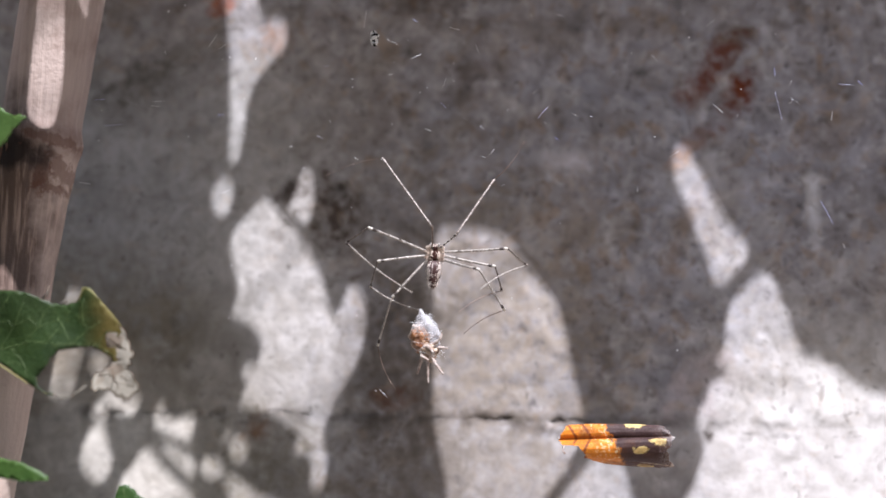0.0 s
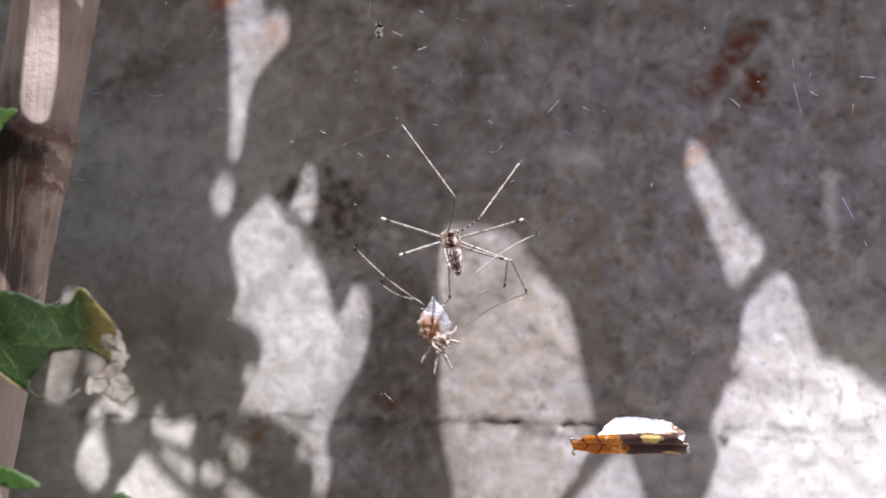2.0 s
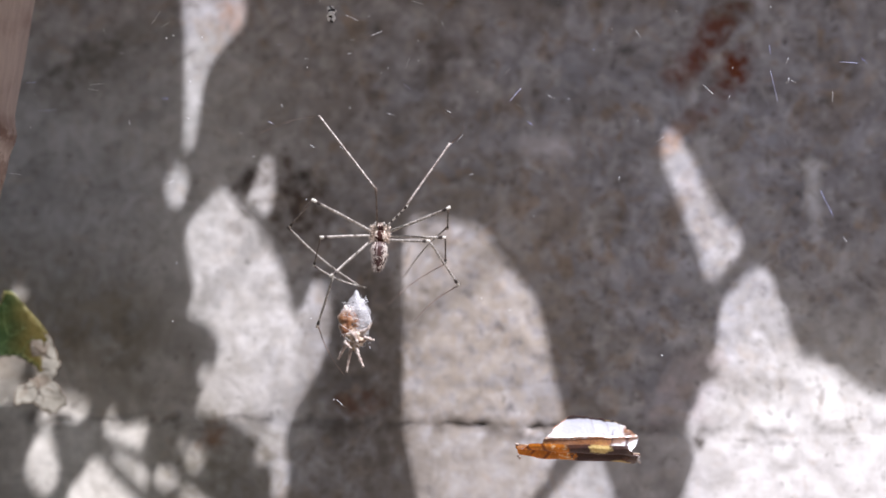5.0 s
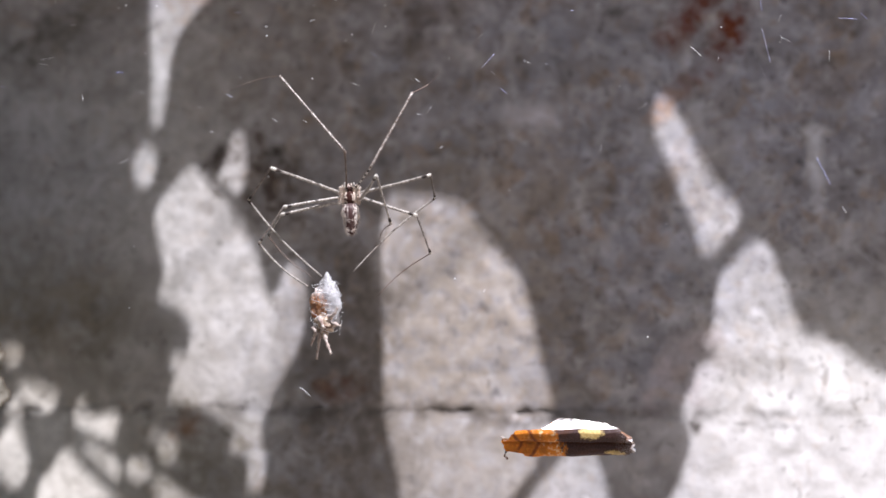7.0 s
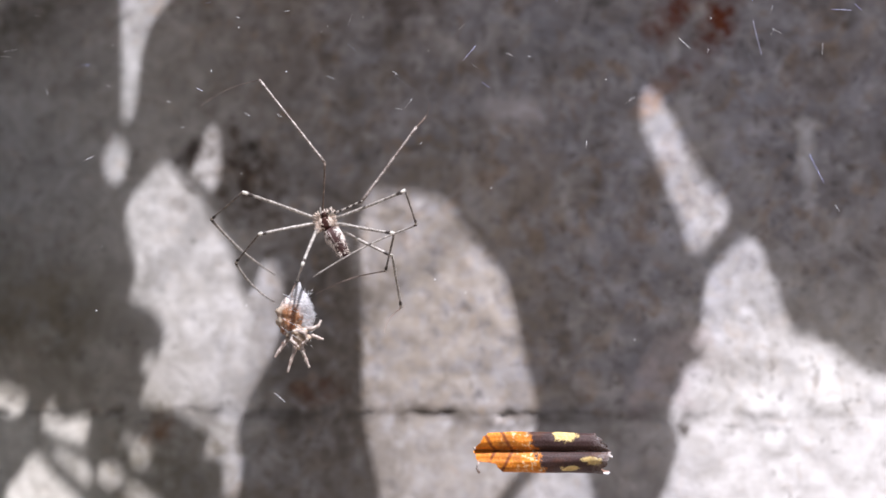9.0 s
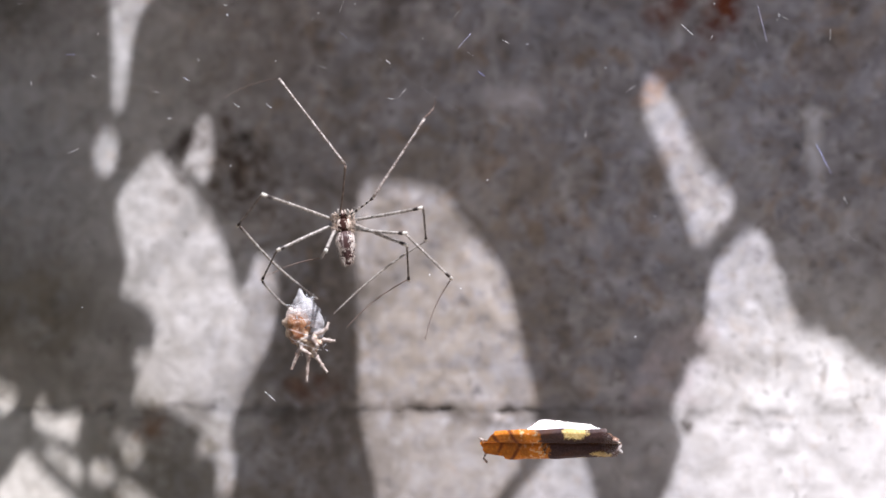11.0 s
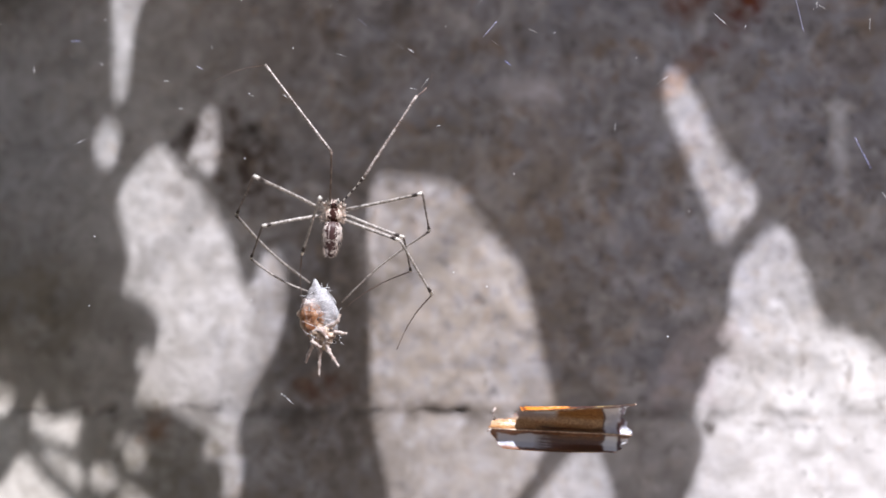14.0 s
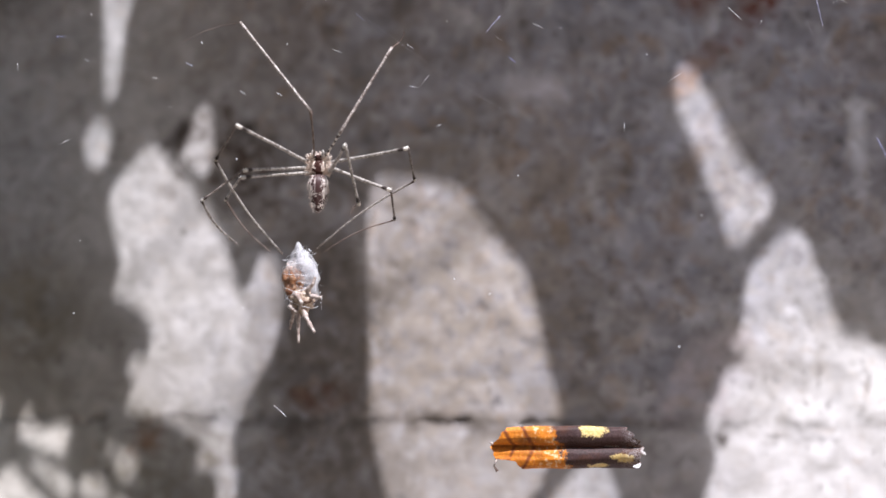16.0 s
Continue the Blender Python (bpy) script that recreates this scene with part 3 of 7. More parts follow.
def part(name, me, parent, label="", at=None):
    ob = new(name, me)
    ob.parent = parent
    if at is not None:
        ob.matrix_basis = at
    return tagged(ob, label)


def value_noise(x, z, size, seed):
    """Smooth noise in -1..1 over arrays x, z; size: the length of its waves."""
    rng = np.random.RandomState(seed)
    table = rng.uniform(-1, 1, (256, 256))
    u, v = x / size + 57.3, z / size + 91.7
    i, j = np.floor(u).astype(int), np.floor(v).astype(int)
    a, b = u - i, v - j
    a, b = a * a * (3 - 2 * a), b * b * (3 - 2 * b)
    i, j, k, l = i % 256, j % 256, (i + 1) % 256, (j + 1) % 256
    return (table[i, j] * (1 - a) + table[k, j] * a) * (1 - b) + (table[i, l] * (1 - a) + table[k, l] * a) * b


def tube(points, radii, sides=8, cap=True):
    """Vertices and faces of a round tube along points."""
    pts = [Vector(p) for p in points]
    verts, faces, up = [], [], Vector((0.13, 0.21, 0.97)).normalized()
    for k, p in enumerate(pts):
        way = (pts[min(k + 1, len(pts) - 1)] - pts[max(k - 1, 0)]).normalized()
        side = way.cross(up)
        side = side.normalized() if side.length > 1e-4 else way.orthogonal().normalized()
        over = side.cross(way)
        for s in range(sides):
            a = 2 * math.pi * s / sides
            verts.append(p + (side * math.cos(a) + over * math.sin(a)) * radii[k])
    for k in range(len(pts) - 1):
        for s in range(sides):
            t = (s + 1) % sides
            faces.append((k * sides + s, k * sides + t, (k + 1) * sides + t, (k + 1) * sides + s))
    if cap:
        faces.append(tuple(range(sides))[::-1])
        faces.append(tuple((len(pts) - 1) * sides + s for s in range(sides)))
    return verts, faces


def lathe(rings, sides=20, wobble=0.0, seed=1, centre=(0, 0, 0)):
    """A body round z: rings of (z, radius in x, radius in y, shift in x, shift in y)."""
    rng = random.Random(seed)
    verts, faces = [], []
    for z, rx, ry, sx, sy in rings:
        for s in range(sides):
            a, k = 2 * math.pi * s / sides, 1 + rng.uniform(-wobble, wobble)
            verts.append((centre[0] + sx + rx * k * math.cos(a), centre[1] + sy + ry * k * math.sin(a), centre[2] + z))
    for k in range(len(rings) - 1):
        for s in range(sides):
            t = (s + 1) % sides
            faces.append((k * sides + s, k * sides + t, (k + 1) * sides + t, (k + 1) * sides + s))
    faces.append(tuple(range(sides))[::-1])
    faces.append(tuple((len(rings) - 1) * sides + s for s in range(sides)))
    return verts, faces


def egg(rx, ry, rz, centre, sides=20, steps=12, taper=0.0, wobble=0.0, seed=1):
    rings = []
    for k in range(steps + 1):
        a = math.pi * (k + 0.02) / (steps + 0.04)
        c, r = math.cos(a), math.sin(a)
        r *= 1 + taper * c
        rings.append((rz * c, rx * r, ry * r, 0, 0))
    return lathe(rings[::-1], sides, wobble, seed, centre)


def joined(*pieces):
    verts, faces = [], []
    for v, f in pieces:
        n = len(verts)
        verts += list(v)
        faces += [tuple(i + n for i in q) for q in f]
    return verts, faces


def scaled(piece, k=MM):
    return [Vector(v) * k for v in piece[0]], piece[1]


def smooth_loop(points, steps=6, jag=0.0, seed=3):
    """A closed outline through points, rounded, with small teeth."""
    rng, out, n = random.Random(seed), [], len(points)
    for i in range(n):
        p = [Vector(points[(i + d) % n]) for d in (-1, 0, 1, 2)]
        for s in range(steps):
            t = s / steps
            q = 0.5 * ((2 * p[1]) + (p[2] - p[0]) * t + (2 * p[0] - 5 * p[1] + 4 * p[2] - p[3]) * t * t + (3 * p[1] - p[0] - 3 * p[2] + p[3]) * t ** 3)
            out.append(q + Vector((rng.uniform(-jag, jag), rng.uniform(-jag, jag))))
    return out


def inside(p, loop):
    hit = False
    for a, b in zip(loop, loop[1:] + loop[:1]):
        if (a.y > p.y) != (b.y > p.y) and p.x < (b.x - a.x) * (p.y - a.y) / (b.y - a.y) + a.x:
            hit = not hit
    return hit


def sheet(loop, gaps, step, lift):
    """A flat blade inside the outline, less the gaps, cut into small triangles; lift(x, z) bends it towards -y. Millimetres."""
    from mathutils.geometry import delaunay_2d_cdt
    xs, zs = [p.x for p in loop], [p.y for p in loop]
    pts, edges = [], []
    for ring in (loop, *gaps):
        n = len(pts)
        pts += ring
        edges += [(n + i, n + (i + 1) % len(ring)) for i in range(len(ring))]
    x = min(xs)
    row = 0
    while x < max(xs):
        z = min(zs) + (row % 2) * step / 2
        while z < max(zs):
            q = Vector((x + 1e-3 * (row % 7), z))
            if inside(q, loop):
                pts.append(q)
            z += step
        x += step * 0.87
        row += 1
    got = delaunay_2d_cdt(pts, edges, [], 0, 1e-4)
    verts, faces = got[0], []
    for f in got[2]:
        c = sum((verts[i] for i in f), Vector((0, 0))) / len(f)
        if inside(c, loop) and not any(inside(c, g) for g in gaps):
            faces.append(tuple(f))
    used = sorted({i for f in faces for i in f})
    at = {i: k for k, i in enumerate(used)}
    return [Vector((verts[i].x, -lift(verts[i].x, verts[i].y), verts[i].y)) for i in used], [tuple(at[i] for i in f) for f in faces]


def thick(ob, much):
    mod = ob.modifiers.new("thickness", "SOLIDIFY")
    mod.thickness, mod.offset = much, 0
    return ob


# ---- the wall ----
def joint_line(x):
    """Height of the open joint between the two courses, in mm."""
    return -32.5 + 0.7 * value_noise(x, x * 0, 9.0, 5) + 0.5 * value_noise(x, x * 0, 2.6, 6) + 0.35 * value_noise(x, x * 0, 1.1, 7) - 0.012 * x


def course(lower):
    """One course of cast concrete: a finely uneven face that turns in at the joint, and a plain back."""
    xs = np.concatenate([np.linspace(-600, -135, 14), np.arange(-130, 130.1, 0.75), np.linspace(135, 600, 14)])
    if lower:
        steps = np.concatenate([np.linspace(520, 30, 12), np.arange(26, 2, -0.75), np.array([2, 1.5, 1, 0.6, 0.3, 0.1, 0.0])])
    else:
        steps = np.concatenate([np.array([0.0, 0.1, 0.3, 0.6, 1, 1.5, 2]), np.arange(2.75, 105, 0.75), np.linspace(110, 620, 12)])
    sign = -1 if lower else 1
    X, S = np.meshgrid(xs, steps)
    gap = np.clip(-0.02 + 0.16 * value_noise(X, X * 0, 9.0, 8) + 0.10 * np.exp(-((X - 14) / 11) ** 2) + 0.16 * value_noise(X, X * 0, 1.9, 9), 0.0, 0.36)
    gap = gap * (1 - 0.75 / (1 + np.exp((38 - X) / 3)))
    fade = 1 / (1 + np.exp((S - 20) / 6))
    Z = joint_line(X) * fade + (1 - fade) * -32.5 + sign * (gap * np.exp(-S / 1.0) + S)
    Y = 0.30 * value_noise(X, Z, 11, 11) + 0.13 * value_noise(X, Z, 3.4, 12) + 0.03 * value_noise(X, Z, 1.6, 13)
    if lower:
        Y = Y * 0.6 - 0.05
    Y *= 1 - 0.6 / (1 + np.exp((42 - X) / 3))
    Y += (0.9 + 0.6 * value_noise(X, X * 0, 3.3, 14)) * np.exp(-S / (1.1 if lower else 0.9)) * np.clip(gap * (2.2 if lower else 4.0), 0.05, 1.2)
    rng = np.random.RandomState(20 + lower)
    for n in range(520):
        px, pz, r = rng.uniform(-100, 100), rng.uniform(-60, 72), rng.choice([0.35, 0.5, 0.7, 1.0], p=[0.45, 0.3, 0.18, 0.07])
        if 48 < px < 70 and -36 < pz < -22:
            continue
        near = np.exp(-((X - px) ** 2 + ((Z - pz) * rng.uniform(0.7, 1.4)) ** 2) / r ** 2)
        Y += 0.55 * r * near
    rows, cols = X.shape
    verts = np.stack([X, Y, Z], -1).reshape(-1, 3)
    faces = [(r * cols + c, r * cols + c + 1, (r + 1) * cols + c + 1, (r + 1) * cols + c) for r in range(rows - 1) for c in range(cols - 1)]
    # the back and the edges
    z0, z1 = (-32.5 - 520, -32.6) if lower else (-32.4, -32.5 + 620)
    n = len(verts)
    verts = np.concatenate([verts, [(-600, 120, z0), (600, 120, z0), (600, 120, z1), (-600, 120, z1), (-600, 4, z0), (600, 4, z0), (600, 4, z1), (-600, 4, z1)]])
    faces += [(n, n + 3, n + 2, n + 1), (n, n + 1, n + 5, n + 4), (n + 1, n + 2, n + 6, n + 5), (n + 2, n + 3, n + 7, n + 6), (n + 3, n, n + 4, n + 7)]
    return mesh_of("concrete_course", verts * MM, faces, CONCRETE)


wall = tagged(new("wall_north", mesh_of("wall_core", *scaled(([(-590, 8, -550), (590, 8, -550), (590, 110, -550), (-590, 110, -550), (-590, 8, 580), (590, 8, 580), (590, 110, 580), (-590, 110, 580)],
    [(0, 1, 5, 4), (1, 2, 6, 5), (2, 3, 7, 6), (3, 0, 4, 7), (4, 5, 6, 7), (3, 2, 1, 0)])), JOINT, False)), "weathered grey concrete wall with an open joint", "wall", kind="structure")
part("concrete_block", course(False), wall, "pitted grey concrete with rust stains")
part("concrete_block", course(True), wall, "paler concrete below the joint")
xs = [x * 1.5 for x in range(-84, 85)]
bed = [(x, 0.9 + 0.3 * (k % 3), float(joint_line(np.array([x]))[0]) + d) for d in (-1.2, 1.2) for k, x in enumerate(xs)]
part("mortar_bed", mesh_of("mortar_bed", *scaled((bed, [(k, k + 1, k + 1 + len(xs), k + len(xs)) for k in range(len(xs) - 1)])), JOINT), wall, "dark crumbled mortar in the joint")

ground = tagged(new("ground", mesh_of("ground", [(-300, -300, -0.552), (300, -300, -0.552), (300, 300, -0.552), (-300, 300, -0.552)], [(0, 1, 2, 3)], SOIL, False)), "dry bare soil at the foot of the wall", "ground", kind="structure")


# ---- dry cane ----
def dry_cane():
    """A leaning dry stem with one swollen, torn node."""
    foot, node, way = Vector((-0.1235, -0.032, -0.552)), Vector((-0.0662, -0.032, 0.0135)), Vector((0.105, 0, 1)).normalized()
    pts, radii = [], []
    for k in range(120):
        z = -75 + k * 1.35
        pts.append(way * z * MM)
        r = 6.3 + 0.018 * z + 0.9 * math.exp(-(z / 2.2) ** 2) + 0.35 * math.exp(-((z + 5) / 3) ** 2) + 0.25 * noise.noise(Vector((0, 0, z * 0.12)))
        radii.append(r * MM)
    for z in (140, 260):
        pts.append(way * z * MM)
        radii.append(6.5 * MM)
    v, f = tube(pts, radii, 40)
    v = [p * 1.0 + Vector((p.x, p.y, 0)).normalized() * 0.22 * MM * noise.noise(Vector((math.atan2(p.y, p.x - p.z * 0.105) * 4, 0, p.z * 60))) for p in v]
    v0, f0 = tube([foot - node, way * -75 * MM], [7.5 * MM, 5 * MM], 20)
    root = tagged(new("dry_cane"), "dry pinkish-tan cane with a torn brown node", "plant stem")
    root.matrix_basis = Matrix.Translation(node)
    part("stalk", mesh_of("stalk", *joined((v, f), (v0, f0)), CANE), root)
    # torn sheath flakes under the node
    rng = random.Random(4)
    for k in range(7):
        a = radians(-172 + k * 13 + rng.uniform(-6, 6))
        w, l = rng.uniform(0.35, 1.0), rng.uniform(1.2, 6.5)
        base = Vector((6.75 * math.cos(a), 6.75 * math.sin(a), -0.6))
        out, side = Vector((math.cos(a), math.sin(a), 0)), Vector((-math.sin(a), math.cos(a), 0))
        rows = []
        for s in range(5):
            t = s / 4
            mid = base + Vector((0.105 * -l * t, 0, -l * t)) + out * (0.05 + 0.12 * t * t - 0.1 * t) + side * 0.25 * math.sin(k + 3 * t)
            wide = w * (1 - 0.93 * t ** 1.6)
            rows += [mid - side * wide * rng.uniform(0.75, 1.2), mid + side * wide * rng.uniform(0.75, 1.2)]
        flake = part("sheath_flake", mesh_of("sheath_flake", *scaled((rows, [(2 * s, 2 * s + 1, 2 * s + 3, 2 * s + 2) for s in range(4)])), SHEATH), root, "torn reddish-brown sheath")
        thick(flake, 0.12 * MM)
    return root


dry_cane()


# ---- green leaves by the cane ----
def vein(points, r0, r1):
    n = len(points)
    return tube(points, [(r0 + (r1 - r0) * k / (n - 1)) for k in range(n)], 6)


def near_leaf(name, label, outline, holes, veins, y, bend, jag=0.16, seed=3, skin=None):
    loop = smooth_loop(outline, 6, jag, seed)
    gaps = [smooth_loop(h, 5, 0.12, seed + 5 + k) for k, h in enumerate(holes)]
    v, f = sheet(loop, gaps, 0.9, bend)
    root = tagged(new(name), label, "leaf")
    root.matrix_basis = Matrix.Translation((0, y, 0))
    thick(part("blade", mesh_of("blade", *scaled((v, f)), skin or GREEN), root), 0.22 * MM)
    for line in veins:
        pts = []
        for a, b in zip(line, line[1:]):
            pts += [(a[0] + (b[0] - a[0]) * t / 5, 0, a[1] + (b[1] - a[1]) * t / 5) for t in range(5)]
        pts.append((line[-1][0], 0, line[-1][1]))
        pts = [(px, -bend(px, pz) - 0.09, pz) for px, _, pz in pts]
        part("vein", mesh_of("vein", *scaled(vein(pts, 0.11 if len(line) > 4 else 0.075, 0.045)), VEIN), root, "pale yellow-green vein")
    return root


def bow(x, z):
    return 0.02 * (z + 20) ** 2 * 0.6 - 0.012 * (x + 55) ** 2 * 0.5 + 0.5 * math.sin(x * 0.5) * math.cos(z * 0.4)


chewed = near_leaf("chewed_leaf", "green lobed leaf with a chewed edge and withered brown tip",
    [(-84, -10), (-72, -12.2), (-62.2, -13.3), (-57, -14.1), (-55.6, -14.9), (-53, -15.5), (-50.3, -15.0), (-49.5, -13.0), (-48.2, -13.4), (-46.5, -15.4), (-45.0, -17.2), (-43.8, -19.0), (-44.6, -20.8),
     (-44.4, -23.7), (-45.6, -22.9), (-47.3, -21.9), (-49.4, -21.7), (-52.7, -22.2), (-54.3, -24.6), (-55.6, -26.3), (-55.0, -27.6), (-52.8, -28.6), (-54.0, -28.4), (-57.5, -26.6), (-61.5, -24.3), (-70, -21), (-84, -24)], [],
    [[(-84, -19.0), (-70, -21.6), (-62, -22.2), (-57, -20.9), (-52, -21.3), (-47.5, -21.4), (-44.9, -22.9)], [(-58.4, -21.2), (-56.0, -18.8), (-53.2, -17.6)], [(-51.0, -21.4), (-48.9, -19.2), (-46.8, -17.9)],
     [(-60, -22.0), (-57.8, -24.3), (-57, -26.4)], [(-72, -21), (-66, -17), (-62, -15)], [(-62, -22.2), (-59.6, -18.6), (-58.2, -15.2)], [(-66, -22), (-62.6, -18.2), (-60.6, -14.4)], [(-54.6, -21.0), (-52.6, -18.4), (-51.4, -16.2)],
     [(-59.6, -18.6), (-57.4, -17.6), (-56.0, -18.8)], [(-53.2, -17.6), (-52.0, -19.4), (-51.0, -21.4)], [(-62.6, -18.2), (-60.6, -18.0), (-59.6, -18.6)], [(-48.9, -19.2), (-49.6, -17.0), (-49.4, -14.8)], [(-57.8, -24.3), (-59.6, -24.0), (-61.0, -24.2)], [(-56.0, -18.8), (-55.4, -16.6), (-54.4, -15.6)], [(-47.4, -21.4), (-46.4, -19.8), (-45.4, -19.0)]], -0.051, bow)
def crisp(x, z):
    return bow(x, z) + 0.14 * math.sin(x * 1.7) * math.sin(z * 1.3)


MARGIN = smooth_loop([(-46.2, -19.8), (-44.0, -18.6), (-42.6, -21.4), (-41.9, -23.0), (-42.6, -24.6), (-41.3, -26.2), (-41.1, -28.0), (-42.9, -29.2), (-44.6, -27.9), (-47.3, -27.8), (-47.1, -25.6), (-45.6, -24.6), (-45.0, -22.5)], 5, 0.28, 9)
v, f = sheet(MARGIN, [smooth_loop([(-44.6, -21.6), (-44.1, -21.3), (-43.9, -22.0)], 3)], 0.5, crisp)
thick(part("withered_margin", mesh_of("withered_margin", *scaled((v, f)), WITHERED), chewed, "crisp beige-brown dead leaf margin"), 0.18 * MM)
for line in (((-45.6, -20.2), (-44.4, -21.3), (-43.0, -22.0)), ((-45.2, -22.8), (-43.8, -23.4), (-42.2, -23.2)), ((-46.9, -25.8), (-45.0, -25.6), (-43.8, -27.0), (-41.6, -27.2)), ((-44.9, -24.6), (-44.4, -26.0), (-44.8, -27.6)), ((-43.6, -25.8), (-42.4, -26.4)), ((-43.9, -27.2), (-42.9, -28.8))):
    v, f = vein([(x, -crisp(x, z) - 0.10, z) for x, z in line], 0.10, 0.07)
    part("dead_vein", mesh_of("dead_vein", *scaled((v, f)), CHARRED), chewed, "dark brown shrivelled vein")
v, f = vein([(p.x, -crisp(p.x, p.y) - 0.04, p.y) for p in (*MARGIN, MARGIN[0])], 0.10, 0.10)
part("dead_edge", mesh_of("dead_edge", *scaled((v, f)), CHARRED), chewed, "shrunken brown edge")
for line in (((-70.0, -21.1), (-64.0, -23.3), (-61.5, -24.4), (-57.5, -26.7), (-54.0, -28.4)), ((-50.2, -15.0), (-49.4, -13.1), (-48.2, -13.5), (-46.5, -15.5), (-45.0, -17.2), (-44.0, -18.8))):
    v, f = vein([(x, -bow(x, z) - 0.06, z) for x, z in line], 0.13, 0.09)
    part("leaf_edge", mesh_of("leaf_edge", *scaled((v, f)), LEAF_EDGE), chewed, "thin yellowish leaf edge")
v, f = vein([(x, -bow(x, z), z) for x, z in ((-53.0, -28.5), (-51.8, -29.0), (-50.6, -28.9), (-49.4, -28.2), (-48.4, -27.2))], 0.16, 0.10)
part("leaf_thread", mesh_of("leaf_thread", *scaled((v, f)), WITHERED), chewed, "bare curved leaf rib")
for spot in ((-55.6, -14.6, -54.8, -12.8), (-53.0, -15.3, -52.2, -14.8)):
    v, f = vein([(spot[0], -bow(*spot[:2]), spot[1]), ((spot[0] + spot[2]) / 2 + 0.3, -bow(*spot[:2]), (spot[1] + spot[3]) / 2), (spot[2], -bow(*spot[:2]) - 0.2, spot[3])], 0.22, 0.05)
    part("torn_rib", mesh_of("torn_rib", *scaled((v, f)), WITHERED), chewed, "torn brown rib")
near_leaf("upper_leaf", "bright green leaf tip with a pale edge", [(-84, 20), (-70, 17), (-64.1, 14.4), (-62.2, 13.1), (-59.8, 12.8), (-62.1, 10.4), (-63.8, 8.0), (-72, 4), (-84, 2)], [],
    [[(-59.9, 12.7), (-62.1, 10.5), (-63.8, 8.2), (-72, 4.2)], [(-62.2, 13.0), (-59.9, 12.8)]], -0.051, lambda x, z: 0.4 * math.sin(x * 0.4), seed=6, skin=FRESH)
near_leaf("lower_leaf", "yellow-green leaf lobe with a pale edge", [(-84, -34), (-70, -36), (-61, -37.7), (-58.5, -38.0), (-56.5, -38.7), (-54.6, -39.6), (-53.4, -40.8), (-57, -41.0), (-60.8, -40.5), (-70, -40.6), (-84, -42)], [],
    [[(-53.5, -40.8), (-57, -40.9), (-60.8, -40.4), (-72, -40.6)]], -0.0505, lambda x, z: 0.5 * math.sin(x * 0.3), seed=7, skin=FRESH)
near_leaf("small_leaf", "small green leaf tip", [(-47, -54), (-46, -47), (-45.4, -43.7), (-45.1, -42.2), (-43.9, -41.8), (-42.6, -42.6), (-40.5, -44.8), (-38, -49), (-39, -54)], [],
    [[(-44.3, -42.2), (-43.4, -46), (-43, -53)]], -0.045, lambda x, z: 0.3 * math.sin(x * 0.5), seed=8, skin=SHADE_GREEN)
v, f = tube([(-84 * MM, -0.0515, -0.017), (-0.12, -0.06, -0.02), (-0.15, -0.07, -0.10), (-0.16, -0.08, -0.30), (-0.165, -0.08, -0.552)], [0.9 * MM, 1.2 * MM, 1.8 * MM, 2.4 * MM, 3 * MM], 10)
weed = tagged(new("weed_stem", mesh_of("weed_stem", v, f, STEM)), "thin green stem that carries the leaves", "plant stem")
for zz, yy in ((0.011, -0.051), (-0.038, -0.0505)):
    v, f = tube([(-0.083, yy, zz), (-0.11, yy - 0.006, zz - 0.02), (-0.15, -0.07, -0.10)], [0.8 * MM, 0.9 * MM, 1.2 * MM], 8)
    part("petiole", mesh_of("petiole", v, f, STEM), weed)
v, f = tube([(-0.043, -0.045, -0.053), (-0.06, -0.055, -0.12), (-0.16, -0.08, -0.30)], [0.7 * MM, 0.9 * MM, 1.2 * MM], 8)
part("petiole", mesh_of("petiole", v, f, STEM), weed)

# unseen leaves, added to keep sky light off the lower left wall
for k, (cx, cy, cz, rx, ry, tip, rise) in enumerate(((-0.085, -0.045, -0.068, 0.040, 0.038, -8, -90), (-0.045, -0.050, -0.074, 0.036, 0.040, 6, -90), (-0.120, -0.060, -0.050, 0.034, 0.045, 38, -90),
    (-0.108, -0.115, -0.062, 0.046, 0.052, 4, 8), (-0.062, -0.100, -0.094, 0.046, 0.044, 0, -14), (-0.100, -0.074, -0.052, 0.040, 0.042, -6, 4))):
    ring = [Vector((1000 * rx * (1 + 0.1 * math.cos(5 * a + k)) * math.cos(a), 1000 * ry * (1 + 0.1 * math.cos(5 * a + k)) * math.sin(a))) for a in (2 * math.pi * n / 90 for n in range(90))]
    v, f = sheet(ring, [], 4.0, lambda x, z: 0.003 * (x * x + z * z) ** 0.9)
    low = tagged(new("blocker_leaf"), "unseen olive leaf added to darken the wall beside the cane", "leaf", "low leaves of the weed")
    low.matrix_basis = Matrix.Translation((cx, cy, cz)) @ Matrix.Rotation(radians(-tip), 4, "Y") @ Matrix.Rotation(radians(rise), 4, "X")
    thick(part("blade", mesh_of("blade", *scaled((v, f)), DULL), low), 0.3 * MM)
    v, f = tube([(cx, cy, cz - 0.001), (cx - 0.02, cy - 0.008, cz - 0.04), (-0.16, -0.08, -0.25)], [0.7 * MM, 0.9 * MM, 1.2 * MM], 8)
    part("petiole", mesh_of("petiole", v, f, STEM), weed)


# ---- unseen leaves, added overhead to cast the shade on the wall ----
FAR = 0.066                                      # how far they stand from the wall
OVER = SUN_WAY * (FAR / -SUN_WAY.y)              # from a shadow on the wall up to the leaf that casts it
LIGHT_GAPS = []                                 # outlines of the holes, traced from the light patches on the wall
